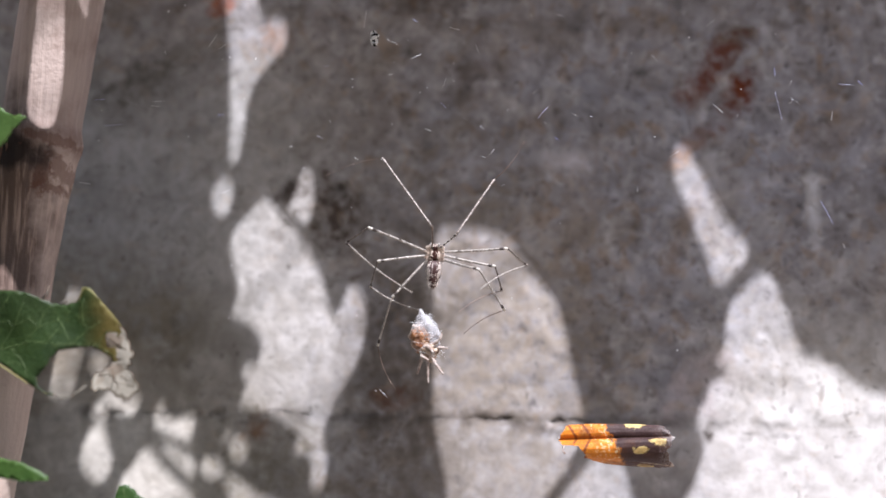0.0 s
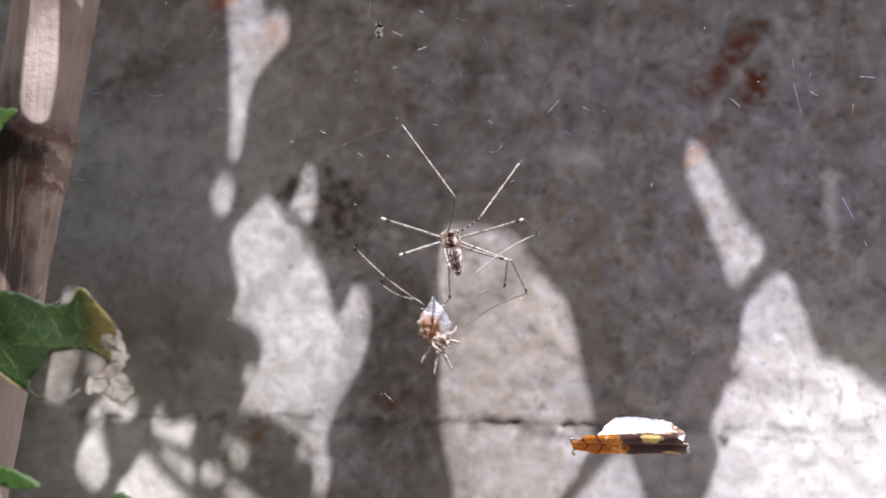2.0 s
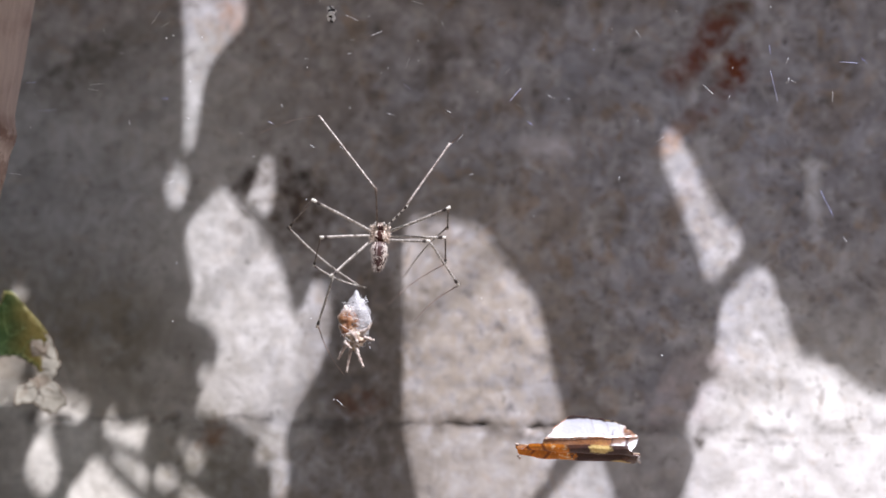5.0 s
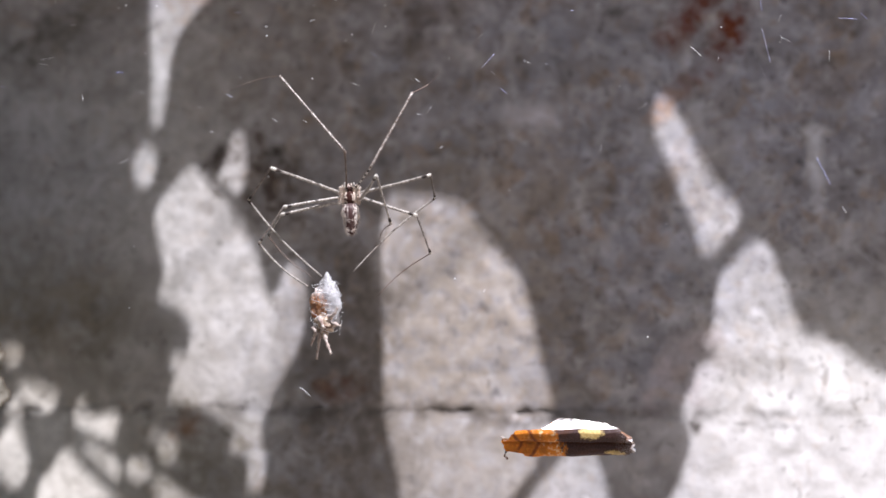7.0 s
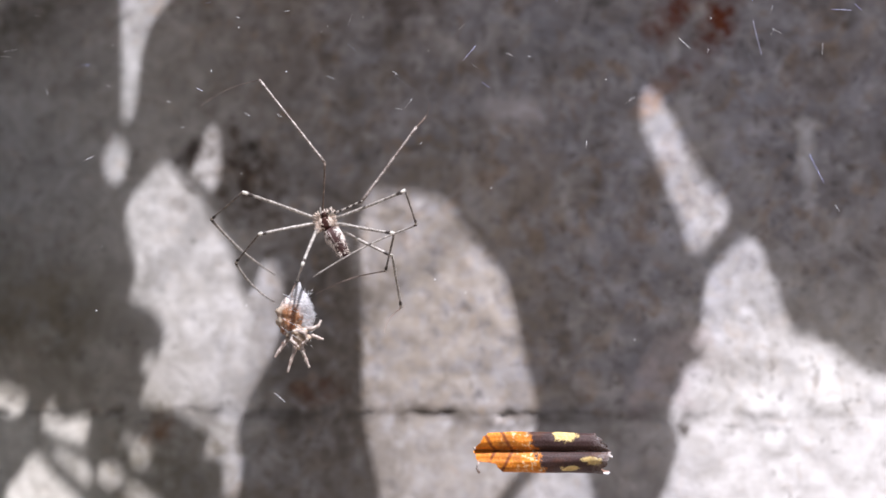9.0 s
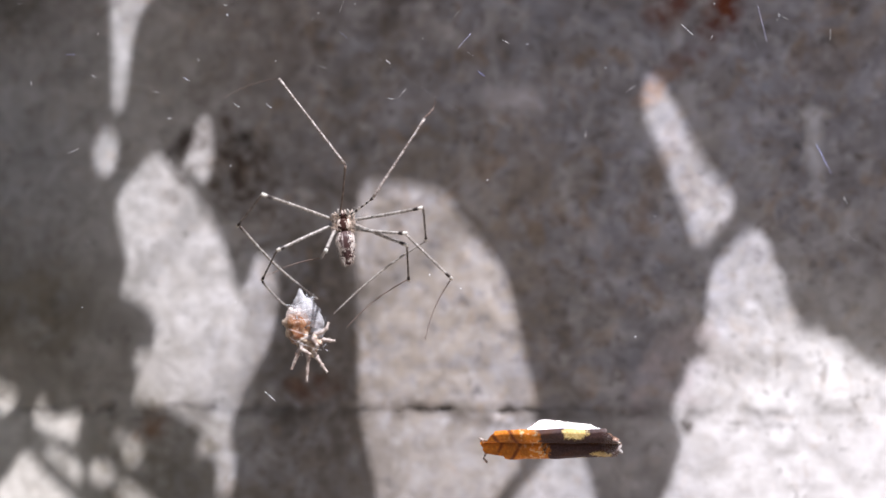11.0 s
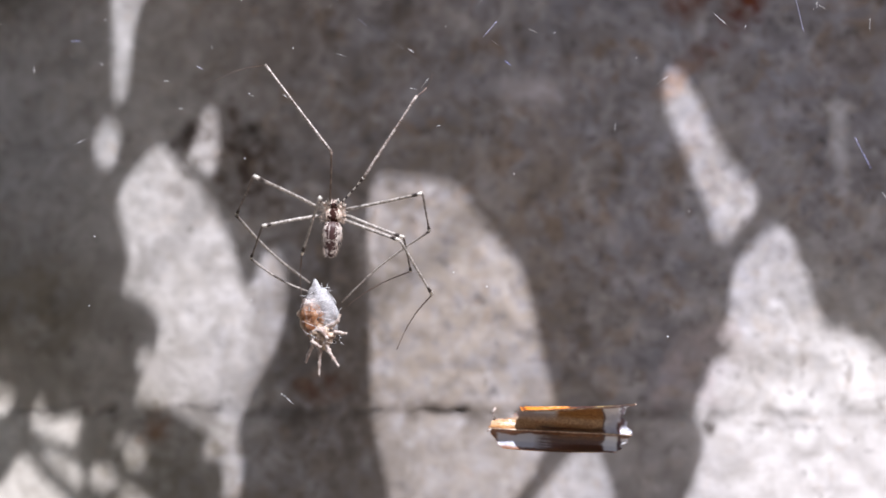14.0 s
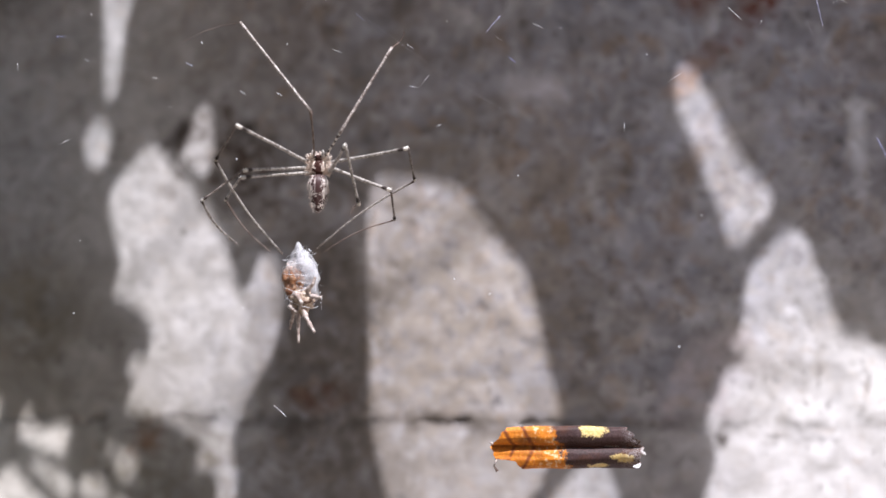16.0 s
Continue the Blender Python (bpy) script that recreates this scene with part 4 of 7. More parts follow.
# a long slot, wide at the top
LIGHT_GAPS.append([(-44.7, 62), (-36, 62), (-37.5, 50.6), (-35.6, 45.8), (-32.2, 47), (-31.2, 41.1), (-35.9, 35.3), (-38.6, 29.5), (-39.9, 17.5), (-41.9, 17.5), (-42.3, 27.2), (-42.6, 38.8)])
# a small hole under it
LIGHT_GAPS.append([(-45.4, 11.0), (-43.4, 14.2), (-41.3, 12.7), (-40.9, 10.0), (-42.2, 6.2), (-44.4, 7.2)])
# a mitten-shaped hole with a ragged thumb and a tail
LIGHT_GAPS.append([(-41.3, -0.2), (-40.2, 3.4), (-37.8, 6.4), (-35.6, 8.6), (-33.4, 8.8), (-31.3, 6.2), (-28.9, 3.6), (-26.9, 1.2), (-24.6, -2), (-22.7, -6), (-21.8, -9.5), (-20.9, -12), (-19.6, -12.2), (-18.6, -9.8), (-17.2, -7), (-15, -8.4), (-14.1, -14.4), (-15.4, -21), (-17.6, -25.2), (-19.6, -28.2), (-20.6, -31.4), (-22, -35.4), (-21.3, -39.8), (-21.6, -45.5), (-24.2, -46), (-24.3, -40.8), (-26.3, -37.2), (-28.6, -34.2), (-31.8, -32.2), (-37.4, -31.2), (-37.9, -29), (-36.4, -25.6), (-34.7, -21.7), (-34.7, -17.9), (-36.8, -15.7), (-39.9, -14), (-40.1, -11.4), (-39.2, -8.7), (-39.9, -5)])
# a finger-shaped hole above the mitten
LIGHT_GAPS.append([(-30, 7.8), (-28.9, 10), (-28.4, 12.4), (-27, 15.2), (-25.6, 14.8), (-25, 11.4), (-25, 6.8), (-26.4, 4.6), (-28.6, 5.8)])
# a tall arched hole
LIGHT_GAPS.append([(-0.8, 3), (4.4, 3.7), (11.6, 2.4), (16.2, -2), (22.3, -10.8), (24.9, -21.5), (27.4, -31), (26.4, -36), (23.4, -42.4), (18.2, -49), (13, -55.1), (2.2, -55.2), (1.6, -44.9), (-0.9, -32.3), (-1.1, -13.1)])
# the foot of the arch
LIGHT_GAPS.append([(32.4, -37.2), (36, -46), (38, -54.6), (18.2, -54.8), (25, -44.4)])
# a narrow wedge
LIGHT_GAPS.append([(45.2, 20), (47.5, 20), (50, 15.8), (52, 11.4), (54.1, 7.8), (56.1, 4.5), (58.8, 0.9), (58.1, -2.5), (55.8, -5.1), (53, -7), (51.7, -5), (50.9, -1.5), (49.6, 2), (48, 6.4), (46.4, 10.8), (45, 14.4)])
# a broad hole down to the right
LIGHT_GAPS.append([(60.6, -5), (63.1, -5.4), (64.4, -8.9), (65.8, -12.6), (66.9, -16.6), (68.9, -20), (72.4, -22.8), (75.5, -24.9), (79, -27.4), (84.5, -30.8), (93, -34.4), (106.3, -38), (130, -45), (130, -60), (41.3, -60), (43.5, -50), (46.2, -46), (48.4, -41.4), (49.6, -37), (48.4, -32.8), (48.8, -30.2), (50.4, -28.3), (50.7, -25.7), (52.9, -24), (54.4, -22.6), (51.9, -21.4), (53.7, -18.7), (54, -15), (54.8, -11.3), (57, -8)])
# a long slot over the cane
LIGHT_GAPS.append([(-83.3, 2), (-83.2, -16), (-83.3, -32), (-83.3, -44), (-82.7, -52), (-83.2, -59), (-84.6, -64.5), (-86.9, -66.5), (-88.8, -63), (-88.4, -50), (-88.0, -38), (-87.4, -16), (-86.4, 2)])
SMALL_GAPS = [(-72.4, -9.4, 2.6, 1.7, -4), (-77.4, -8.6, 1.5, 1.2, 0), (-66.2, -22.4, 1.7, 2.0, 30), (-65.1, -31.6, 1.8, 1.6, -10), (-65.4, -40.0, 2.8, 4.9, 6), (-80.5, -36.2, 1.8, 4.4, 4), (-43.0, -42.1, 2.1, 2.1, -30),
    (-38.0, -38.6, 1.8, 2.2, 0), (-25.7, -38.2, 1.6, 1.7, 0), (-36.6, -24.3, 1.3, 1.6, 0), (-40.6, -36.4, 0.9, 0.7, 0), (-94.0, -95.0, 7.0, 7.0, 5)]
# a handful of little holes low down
LIGHT_GAPS.append([(-73.5, -19), (-69.3, -18.8), (-70, -23.3), (-71.3, -28.9), (-74.5, -29.6), (-77, -26.6), (-76.3, -23), (-74.9, -20.2)])
LIGHT_GAPS.append([(-65.4, -28), (-61.9, -27), (-57.5, -28.4), (-58.5, -31.6), (-61.1, -32.2), (-63.2, -30.4)])
LIGHT_GAPS.append([(-53.1, -29.6), (-51.6, -32), (-50.3, -33), (-46.9, -32.3), (-47.1, -35.6), (-47.8, -37.6), (-50.7, -36.7), (-53.2, -35.2), (-54.6, -33.9), (-54.4, -31.2)])
LIGHT_GAPS.append([(-53.8, -37.2), (-50.3, -38.9), (-47.6, -40.1), (-46.1, -42.5), (-46.6, -43.9), (-49.8, -41.7), (-52.3, -39.3)])
LIGHT_GAPS.append([(-57, -39.4), (-55.2, -38.9), (-53.2, -41.2), (-50.3, -44.1), (-46.2, -47.6), (-44.5, -54), (-60, -54), (-60.6, -45.2), (-58.6, -42.3)])
LIGHT_GAPS.append([(-41.2, -44), (-38.7, -43.4), (-35.7, -45.4), (-32.2, -47.6), (-28, -50), (-28, -54), (-36.4, -54), (-39.5, -47.6)])


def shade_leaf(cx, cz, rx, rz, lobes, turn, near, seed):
    """An unseen lobed leaf with gaps cut to shape the light, placed by the shadow that it throws: its middle and half
    sizes on the wall.
    """
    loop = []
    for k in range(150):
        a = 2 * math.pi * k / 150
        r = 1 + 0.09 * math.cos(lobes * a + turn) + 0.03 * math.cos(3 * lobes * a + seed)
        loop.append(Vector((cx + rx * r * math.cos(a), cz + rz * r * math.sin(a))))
    gaps = [smooth_loop(g, 4) for g in LIGHT_GAPS]
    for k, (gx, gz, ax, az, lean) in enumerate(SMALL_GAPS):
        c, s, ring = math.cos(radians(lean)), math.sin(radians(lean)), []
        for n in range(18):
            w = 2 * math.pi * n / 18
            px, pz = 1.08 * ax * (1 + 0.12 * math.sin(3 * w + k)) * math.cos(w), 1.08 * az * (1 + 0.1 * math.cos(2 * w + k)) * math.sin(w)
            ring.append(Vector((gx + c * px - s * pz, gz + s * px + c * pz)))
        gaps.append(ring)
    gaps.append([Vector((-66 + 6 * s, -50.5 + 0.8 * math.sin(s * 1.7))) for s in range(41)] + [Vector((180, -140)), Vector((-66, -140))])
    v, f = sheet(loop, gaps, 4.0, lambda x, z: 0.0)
    root = tagged(new("shade_caster_leaf"), "unseen dark green leaf with gaps cut for the light", "leaf", "leaves overhanging the wall")
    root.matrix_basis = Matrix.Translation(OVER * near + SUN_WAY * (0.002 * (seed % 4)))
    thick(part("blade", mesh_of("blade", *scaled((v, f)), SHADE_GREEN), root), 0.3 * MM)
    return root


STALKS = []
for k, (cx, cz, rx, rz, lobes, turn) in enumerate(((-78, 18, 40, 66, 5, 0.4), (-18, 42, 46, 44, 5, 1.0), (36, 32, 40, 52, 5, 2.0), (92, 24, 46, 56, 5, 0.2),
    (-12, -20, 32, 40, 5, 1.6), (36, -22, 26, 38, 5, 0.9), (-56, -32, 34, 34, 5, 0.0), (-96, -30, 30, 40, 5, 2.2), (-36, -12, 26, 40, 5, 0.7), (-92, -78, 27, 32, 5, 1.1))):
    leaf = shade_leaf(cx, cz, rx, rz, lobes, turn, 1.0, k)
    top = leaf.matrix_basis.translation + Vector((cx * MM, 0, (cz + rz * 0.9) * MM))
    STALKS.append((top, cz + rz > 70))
# unseen stem, added to hold up the shade leaves
v, f = tube([(-0.30, -0.085, -0.552), (-0.26, -0.09, 0.0), (-0.2, -0.095, 0.19), (-0.05, -0.095, 0.295), (0.12, -0.095, 0.31), (0.25, -0.095, 0.28)], [5 * MM, 4 * MM, 3.5 * MM, 3 * MM, 2.5 * MM, 1.5 * MM], 12)
vine = tagged(new("shade_leaf_stem", mesh_of("shade_leaf_stem", v, f, STEM)), "unseen green stem added to hold the shade leaves", "plant stem")
for top, high in STALKS:
    end = Vector((min(max(top.x, -0.10), 0.20), -0.095, 0.298))
    if high:
        v, f = tube([top + Vector((0, 0, -0.002)), top + Vector((0, -0.002, 0.004)), (top + end) / 2 + Vector((0, -0.01, 0.0)), end], [1.0 * MM, 1.0 * MM, 1.1 * MM, 1.3 * MM], 8)
    else:
        v, f = tube([top + Vector((0, 0, -0.006)), top + SUN_WAY * 0.1, top + SUN_WAY * 0.22, (0.05, -0.30, 0.52), (-0.05, -0.096, 0.295)], [0.6 * MM, 0.5 * MM, 0.5 * MM, 0.6 * MM, 0.8 * MM], 8)
    part("petiole", mesh_of("petiole", v, f, STEM), vine)


# ---- rows of what moves: seconds, then millimetres and degrees ----
SPIDER_ROWS = [
    (0, 0.9, -5.6, -4), (0.1, 2.8, -6.9, 1), (0.2, 2.3, -6.2, 6), (0.3, 2.2, -4.3, 11),
    (0.4, 1.5, -2.1, 16), (0.5, 2.8, -1.6, 21), (0.6, 3.5, -1.6, 20), (0.7, 3.2, -1.5, 19),
    (0.8, 3.5, -1.4, 17), (0.9, 5.8, -5, 16), (1, 5, -6.9, 15), (1.1, 2.4, -4.5, 14),
    (1.2, 0.3, -6.7, 12), (1.3, 3.1, -5.2, 11), (1.4, 1.7, -5.2, 9), (1.5, 2.5, -1.3, 8),
    (1.6, 3, -1.8, 9), (1.7, 5.2, -3.4, 10), (1.8, 2.9, -4.5, 11), (1.9, 1.5, -2.3, 12),
    (2, 2.3, -3.6, 13), (2.1, 1.1, -1.3, 14), (2.2, 0.9, -4.1, 14), (2.3, 1.6, -1.5, 15),
    (2.4, -0.3, -1.5, 15), (2.5, 0.3, -2.7, 16), (2.6, -0.9, -2.3, 17), (2.7, -2, -2.7, 18),
    (2.8, -1.3, -2.8, 19), (2.9, -1.8, -3.7, 20), (3, -1.5, -3.5, 21), (3.1, -0.6, -2, 18),
    (3.2, 1.8, -3.4, 15), (3.3, 0.9, -2.5, 12), (3.4, 2.6, -3, 9), (3.5, 0.1, -2.3, 6),
    (3.6, 1.3, -2.5, 5), (3.7, -0.1, -2.9, 4), (3.8, 2, -2.3, 3), (3.9, 0.4, -4.7, 2),
    (4, 0.6, -3.7, 1), (4.1, 0.2, -5.4, 1), (4.2, -1.8, -3.6, 0), (6.3, -0.8, -2.7, -7),
    (6.4, -0.6, -2.2, -8), (6.5, -1.1, -2.5, -8), (6.6, -0.5, -2.7, -6), (6.7, -1.4, -2.3, -4),
    (6.8, -2.3, -2.7, -2), (6.9, -2.3, -2.9, 0), (7, -1.3, -0.8, 2), (7.1, -0.9, -3.9, 5),
    (7.2, -0.8, -2.9, 7), (7.3, -2.5, -3, 10), (7.4, -1.7, -4.5, 12), (7.5, -0.5, -3.5, 15),
    (7.6, 0.8, -3, 15), (7.7, -0.7, -6.4, 15), (7.8, -0.8, -6.6, 15), (7.9, -1.7, -7.5, 15),
    (8, -3.4, -5.9, 15), (8.1, -2.6, -5.8, 16), (8.2, -3.8, -6.9, 17), (8.3, -5.1, -5.5, 19),
    (8.4, -2.7, -6.1, 20), (8.5, -2.6, -5.1, 21), (8.6, -1.7, -5.6, 23), (8.7, -1.7, -5.5, 25),
    (8.8, -1.1, -5.2, 26), (8.9, -0.5, -5.2, 28), (9, -1.3, -4.6, 30), (9.1, -0.1, -6.5, 29),
    (9.2, 0.8, -6.2, 28), (11.3, 2.2, -5.7, 3), (11.4, 1.2, -6.1, 2), (11.5, -1.3, -3.5, 1),
    (11.6, -3.5, -3.8, 1), (11.7, -2.6, -3.4, 0), (11.8, -2.2, -4.3, 0), (11.9, -1.2, -3.3, -1),
    (12, -3.6, -5.3, -1), (12.1, -2.6, -5.7, -2), (12.2, -2.6, -5, -3), (12.3, -1.8, -4.8, -4),
    (12.4, -2.6, -4.9, -5), (12.5, -2.2, -2.5, -6), (12.6, -4.8, -3.6, -7), (12.7, -4.5, -3.7, -8),
    (12.8, -3.6, -3.1, -10), (12.9, -4.3, -3.3, -11), (13, -3.8, -2.8, -12), (13.1, -3.5, -4.8, -9),
    (13.2, -2, -5, -6), (13.3, -1.1, -5.6, -3), (13.4, -2.5, -2.3, 0), (13.5, -3.3, -1, 3),
    (13.6, -1.9, -3.5, 1), (13.7, -3.6, -2.6, -1), (13.8, -0.9, -4.8, -2), (13.9, -1, -5.4, -4),
    (14, -1.6, -5, -6), (14.1, -2.1, -4.6, -7), (14.2, -2.6, -3.5, -8), (14.3, -6.6, -1.7, -9),
    (14.4, -3.8, -2.5, -10), (14.5, -5.4, 0.2, -11), (14.6, -6.1, -1.8, -11), (14.7, -3.5, -2.8, -11),
    (14.8, -5.1, -2.7, -12), (14.9, -4.7, -2.2, -12), (15, -4.3, -2.3, -12), (15.1, -6.8, -0.7, -13),
    (15.2, -0.7, -1.2, -13), (15.5, -2.9, 0.7, -15), (15.6, -1.5, -1.6, -12), (15.7, -2.4, -0.9, -10),
    (15.8, -0.9, -1.9, -7), (16, -2.9, 1.2, -2),
]
LEG_LENGTHS = {"LA": (7.4, 14.7, 11.0), "LB": (5.2, 12.6, 7.9), "LC": (11.2, 6.8, 14.7), "RC": (10.5, 4.9, 15.6), "LD": (8.3, 6.0, 9.0), "RD": (8.6, 5.7, 10.9), "LE": (8.7, 8.7, 8.6), "RE": (8.6, 8.7, 8.7)}
LEG_ROOTS = {"LA": (-0.5, -0.3, 1.1), "LB": (0.6, -0.3, 1.1), "LC": (-1.3, 0, 0.6), "RC": (1.3, 0, 0.6), "LD": (-1.4, 0, 0), "RD": (1.4, 0, 0), "LE": (-1.2, 0.2, -0.6), "RE": (1.2, 0.2, -0.6)}
LEG_ROWS = {}
LEG_ROWS["LA"] = [(0, (-0.1, -7.2, 3.6), (-8.4, -4.3, 15.3), (-18.4, -0.2, 13.2)),
    (0.5, (-0.5, -6.1, 5.7), (-9.9, -3.9, 16.6), (-20.5, -2.5, 13.8)),
    (1, (0.9, -2.2, 8.1), (-6.2, -0.5, 20.8), (-16.7, -1.1, 17.4)),
    (1.5, (0.6, -5.6, 6.1), (-7.3, -3.4, 18.2), (-17.5, -4.0, 14.2)),
    (2, (0.9, -5.6, 6.0), (-7.6, -4.0, 17.9), (-17.9, -1.5, 14.9))]
LEG_ROWS["LA"] += [(2.5, (0.8, -4.8, 6.7), (-7.6, -2.6, 18.6), (-18.0, -0.8, 15.2)),
    (3, (0.9, -4.7, 6.9), (-7.3, -3.1, 18.9), (-17.2, 0.9, 16.6)),
    (3.5, (1.1, -4.2, 7.1), (-7.0, -3.0, 19.2), (-17.0, 1.3, 17.3)),
    (4, (-0.1, -5.6, 6.2), (-8.8, -3.5, 17.8), (-19.1, -0.2, 15.7))]
LEG_ROWS["LA"] += [(6.5, (0.1, -5.8, 5.9), (-9.0, -3.7, 17.3), (-18.5, 1.7, 16.0)),
    (7, (0.3, -6.2, 5.4), (-9.2, -4.5, 16.6), (-19.0, 0.3, 15.2)),
    (7.5, (0.1, -4.4, 7.2), (-9.0, -2.9, 18.6), (-18.8, 1.9, 17.0))]
LEG_ROWS["LA"] += [(8, (0.4, -2.2, 8.2), (-8.4, -1.4, 19.9), (-17.9, 3.8, 18.4)),
    (8.5, (0.0, -3.7, 7.6), (-9.0, -3.7, 19.2), (-18.1, 2.2, 17.6)),
    (9, (0.4, -3.5, 7.7), (-8.6, -2.7, 19.3), (-18.0, 2.7, 17.4))]
LEG_ROWS["LA"] += [(11.5, (0.9, -4.2, 7.2), (-7.8, -3.1, 19.0), (-17.1, 2.7, 17.8)),
    (12, (0.5, -1.2, 8.3), (-7.9, -1.0, 20.4), (-17.4, 4.4, 19.0)),
    (12.5, (0.7, -4.6, 6.9), (-8.4, -2.4, 18.2), (-17.8, 3.3, 17.1))]
LEG_ROWS["LA"] += [(13, (0.4, -4.3, 7.2), (-8.3, -2.2, 18.8), (-17.5, 3.8, 17.8)),
    (13.5, (1.3, -4.2, 7.2), (-7.2, -2.6, 19.0), (-16.4, 3.4, 18.0)),
    (14, (0.3, -4.0, 7.4), (-8.4, -1.6, 19.0), (-17.4, 4.7, 18.1))]
LEG_ROWS["LA"] += [(14.5, (0.6, -5.6, 6.1), (-8.1, -3.0, 17.6), (-17.3, 2.9, 16.6)),
    (15, (0.7, -5.4, 6.3), (-8.1, -2.6, 17.7), (-17.0, 3.8, 16.7)),
    (15.5, (0.8, -7.5, 2.0), (-8.5, -2.5, 12.2), (-17.4, 3.8, 11.2)),
    (16, (0.1, -6.0, 5.7), (-8.8, -3.5, 17.1), (-17.9, 2.6, 16.4))]
LEG_ROWS["LB"] = [(0, (3.6, -4.1, 2.9), (9.6, 0.8, 12.8), (14.5, -1.1, 18.8)),
    (0.5, (3.1, -4.3, 3.3), (8.6, 1.7, 12.8), (11.9, 3.0, 19.9)),
    (1, (2.0, -1.1, 6.1), (5.7, 4.8, 16.5), (10.5, 3.0, 22.6)),
    (1.5, (1.7, -4.5, 4.1), (6.9, 0.6, 14.3), (11.4, -1.3, 20.5)),
    (2, (4.5, -3.1, 3.2), (10.7, 1.8, 12.9), (13.3, 6.5, 18.8))]
LEG_ROWS["LB"] += [(2.5, (4.6, -0.7, 4.4), (11.1, 3.8, 14.2), (13.3, 8.9, 19.9)),
    (3, (4.9, -2.3, 3.3), (12.2, 1.2, 12.9), (15.5, 4.0, 19.5)),
    (3.5, (5.1, -2.6, 2.5), (12.4, 1.2, 11.9), (15.0, 5.4, 18.1)),
    (4, (4.1, -2.4, 4.4), (10.4, 1.9, 14.4), (12.6, 7.7, 19.4))]
LEG_ROWS["LB"] += [(6.5, (4.1, -3.3, 3.5), (10.3, -0.5, 14.1), (11.7, 5.4, 19.2)),
    (7, (3.4, -4.1, 3.3), (9.1, -2.0, 14.3), (12.6, 3.4, 18.8)),
    (7.5, (3.9, -3.5, 3.6), (9.9, -1.3, 14.4), (11.5, 5.0, 18.9))]
LEG_ROWS["LB"] += [(8, (4.6, -1.5, 4.3), (11.7, -0.9, 14.6), (13.3, 5.5, 18.9)),
    (8.5, (4.7, -2.4, 3.7), (11.3, -1.1, 14.2), (12.1, 5.6, 18.4)),
    (9, (5.2, -2.0, 2.7), (12.4, -0.1, 12.9), (13.6, 6.0, 17.7))]
LEG_ROWS["LB"] += [(11.5, (4.2, -3.3, 3.5), (10.6, -0.8, 14.0), (11.4, 6.0, 18.1)),
    (12, (4.8, 0.1, 4.2), (12.4, -0.9, 14.1), (14.3, 4.0, 20.1)),
    (12.5, (4.2, -3.6, 2.9), (11.1, -1.8, 13.3), (12.9, 3.8, 18.5))]
LEG_ROWS["LB"] += [(13, (5.1, -1.9, 3.3), (11.8, 0.2, 13.7), (13.3, 6.2, 18.7)),
    (13.5, (5.1, -2.1, 3.0), (12.6, -1.3, 13.1), (12.7, 4.9, 18.0)),
    (14, (4.1, -2.5, 4.3), (10.6, -0.4, 14.8), (12.2, 6.0, 19.2))]
LEG_ROWS["LB"] += [(14.5, (4.4, -3.4, 3.0), (11.2, -0.7, 13.2), (13.1, 4.8, 18.6)),
    (15, (4.0, -3.6, 3.1), (10.3, -0.9, 13.7), (11.6, 5.4, 18.2)),
    (15.5, (5.0, -3.1, 1.1), (10.8, 3.1, 10.4), (12.7, -4.6, 11.2)),
    (16, (3.2, -4.3, 3.3), (9.1, -1.7, 14.0), (10.0, 4.9, 18.3))]
LEG_ROWS["LC"] = [(0, (-10.3, -5.9, 3.7), (-14.5, -0.8, 2.0), (-4.2, 6.7, -5.4)),
    (0.5, (-12.2, -1.5, 2.7), (-16.8, -1.4, -2.4), (-7.2, 0.3, -13.5)),
    (1, (-8.1, -6.9, 6.2), (-14.8, -5.9, 5.3), (-4.7, 0.2, -3.5)),
    (1.5, (-11.8, -1.9, 4.0), (-16.6, 0.4, -0.2), (-6.4, 4.8, -9.9)),
    (2, (-10.4, -6.2, 2.7), (-14.9, -3.1, -1.4), (-4.2, 2.5, -9.8))]
LEG_ROWS["LC"] += [(2.5, (-10.6, -6.0, 2.0), (-15.0, -6.0, -3.3), (-5.9, 0.7, -12.6)),
    (3, (-10.2, -6.1, 3.4), (-13.6, -1.2, -0.0), (-5.9, 7.7, -8.8)),
    (3.5, (-10.3, -6.1, 3.2), (-13.7, -1.2, -0.2), (-3.3, 3.0, -9.7)),
    (4, (-9.8, -6.5, 3.9), (-13.8, -2.3, 0.3), (-4.0, 5.2, -7.8))]
LEG_ROWS["LC"] += [(6.5, (-8.9, -7.3, 4.4), (-12.9, -2.8, 1.2), (-3.1, 4.7, -6.9)),
    (7, (-9.7, -7.0, 3.2), (-13.8, -3.0, -0.6), (-4.1, 0.5, -11.1)),
    (7.5, (-10.6, -5.7, 3.1), (-15.3, -3.4, -1.3), (-9.0, 4.7, -11.9))]
LEG_ROWS["LC"] += [(8, (-9.4, -7.0, 4.0), (-14.1, -3.8, 0.2), (-8.9, 7.9, -7.1)),
    (8.5, (-9.2, -7.1, 4.0), (-13.6, -3.4, 0.4), (-8.5, 8.5, -6.8)),
    (9, (-9.8, -6.7, 3.5), (-14.9, -3.3, 0.4), (-8.9, 8.3, -6.4))]
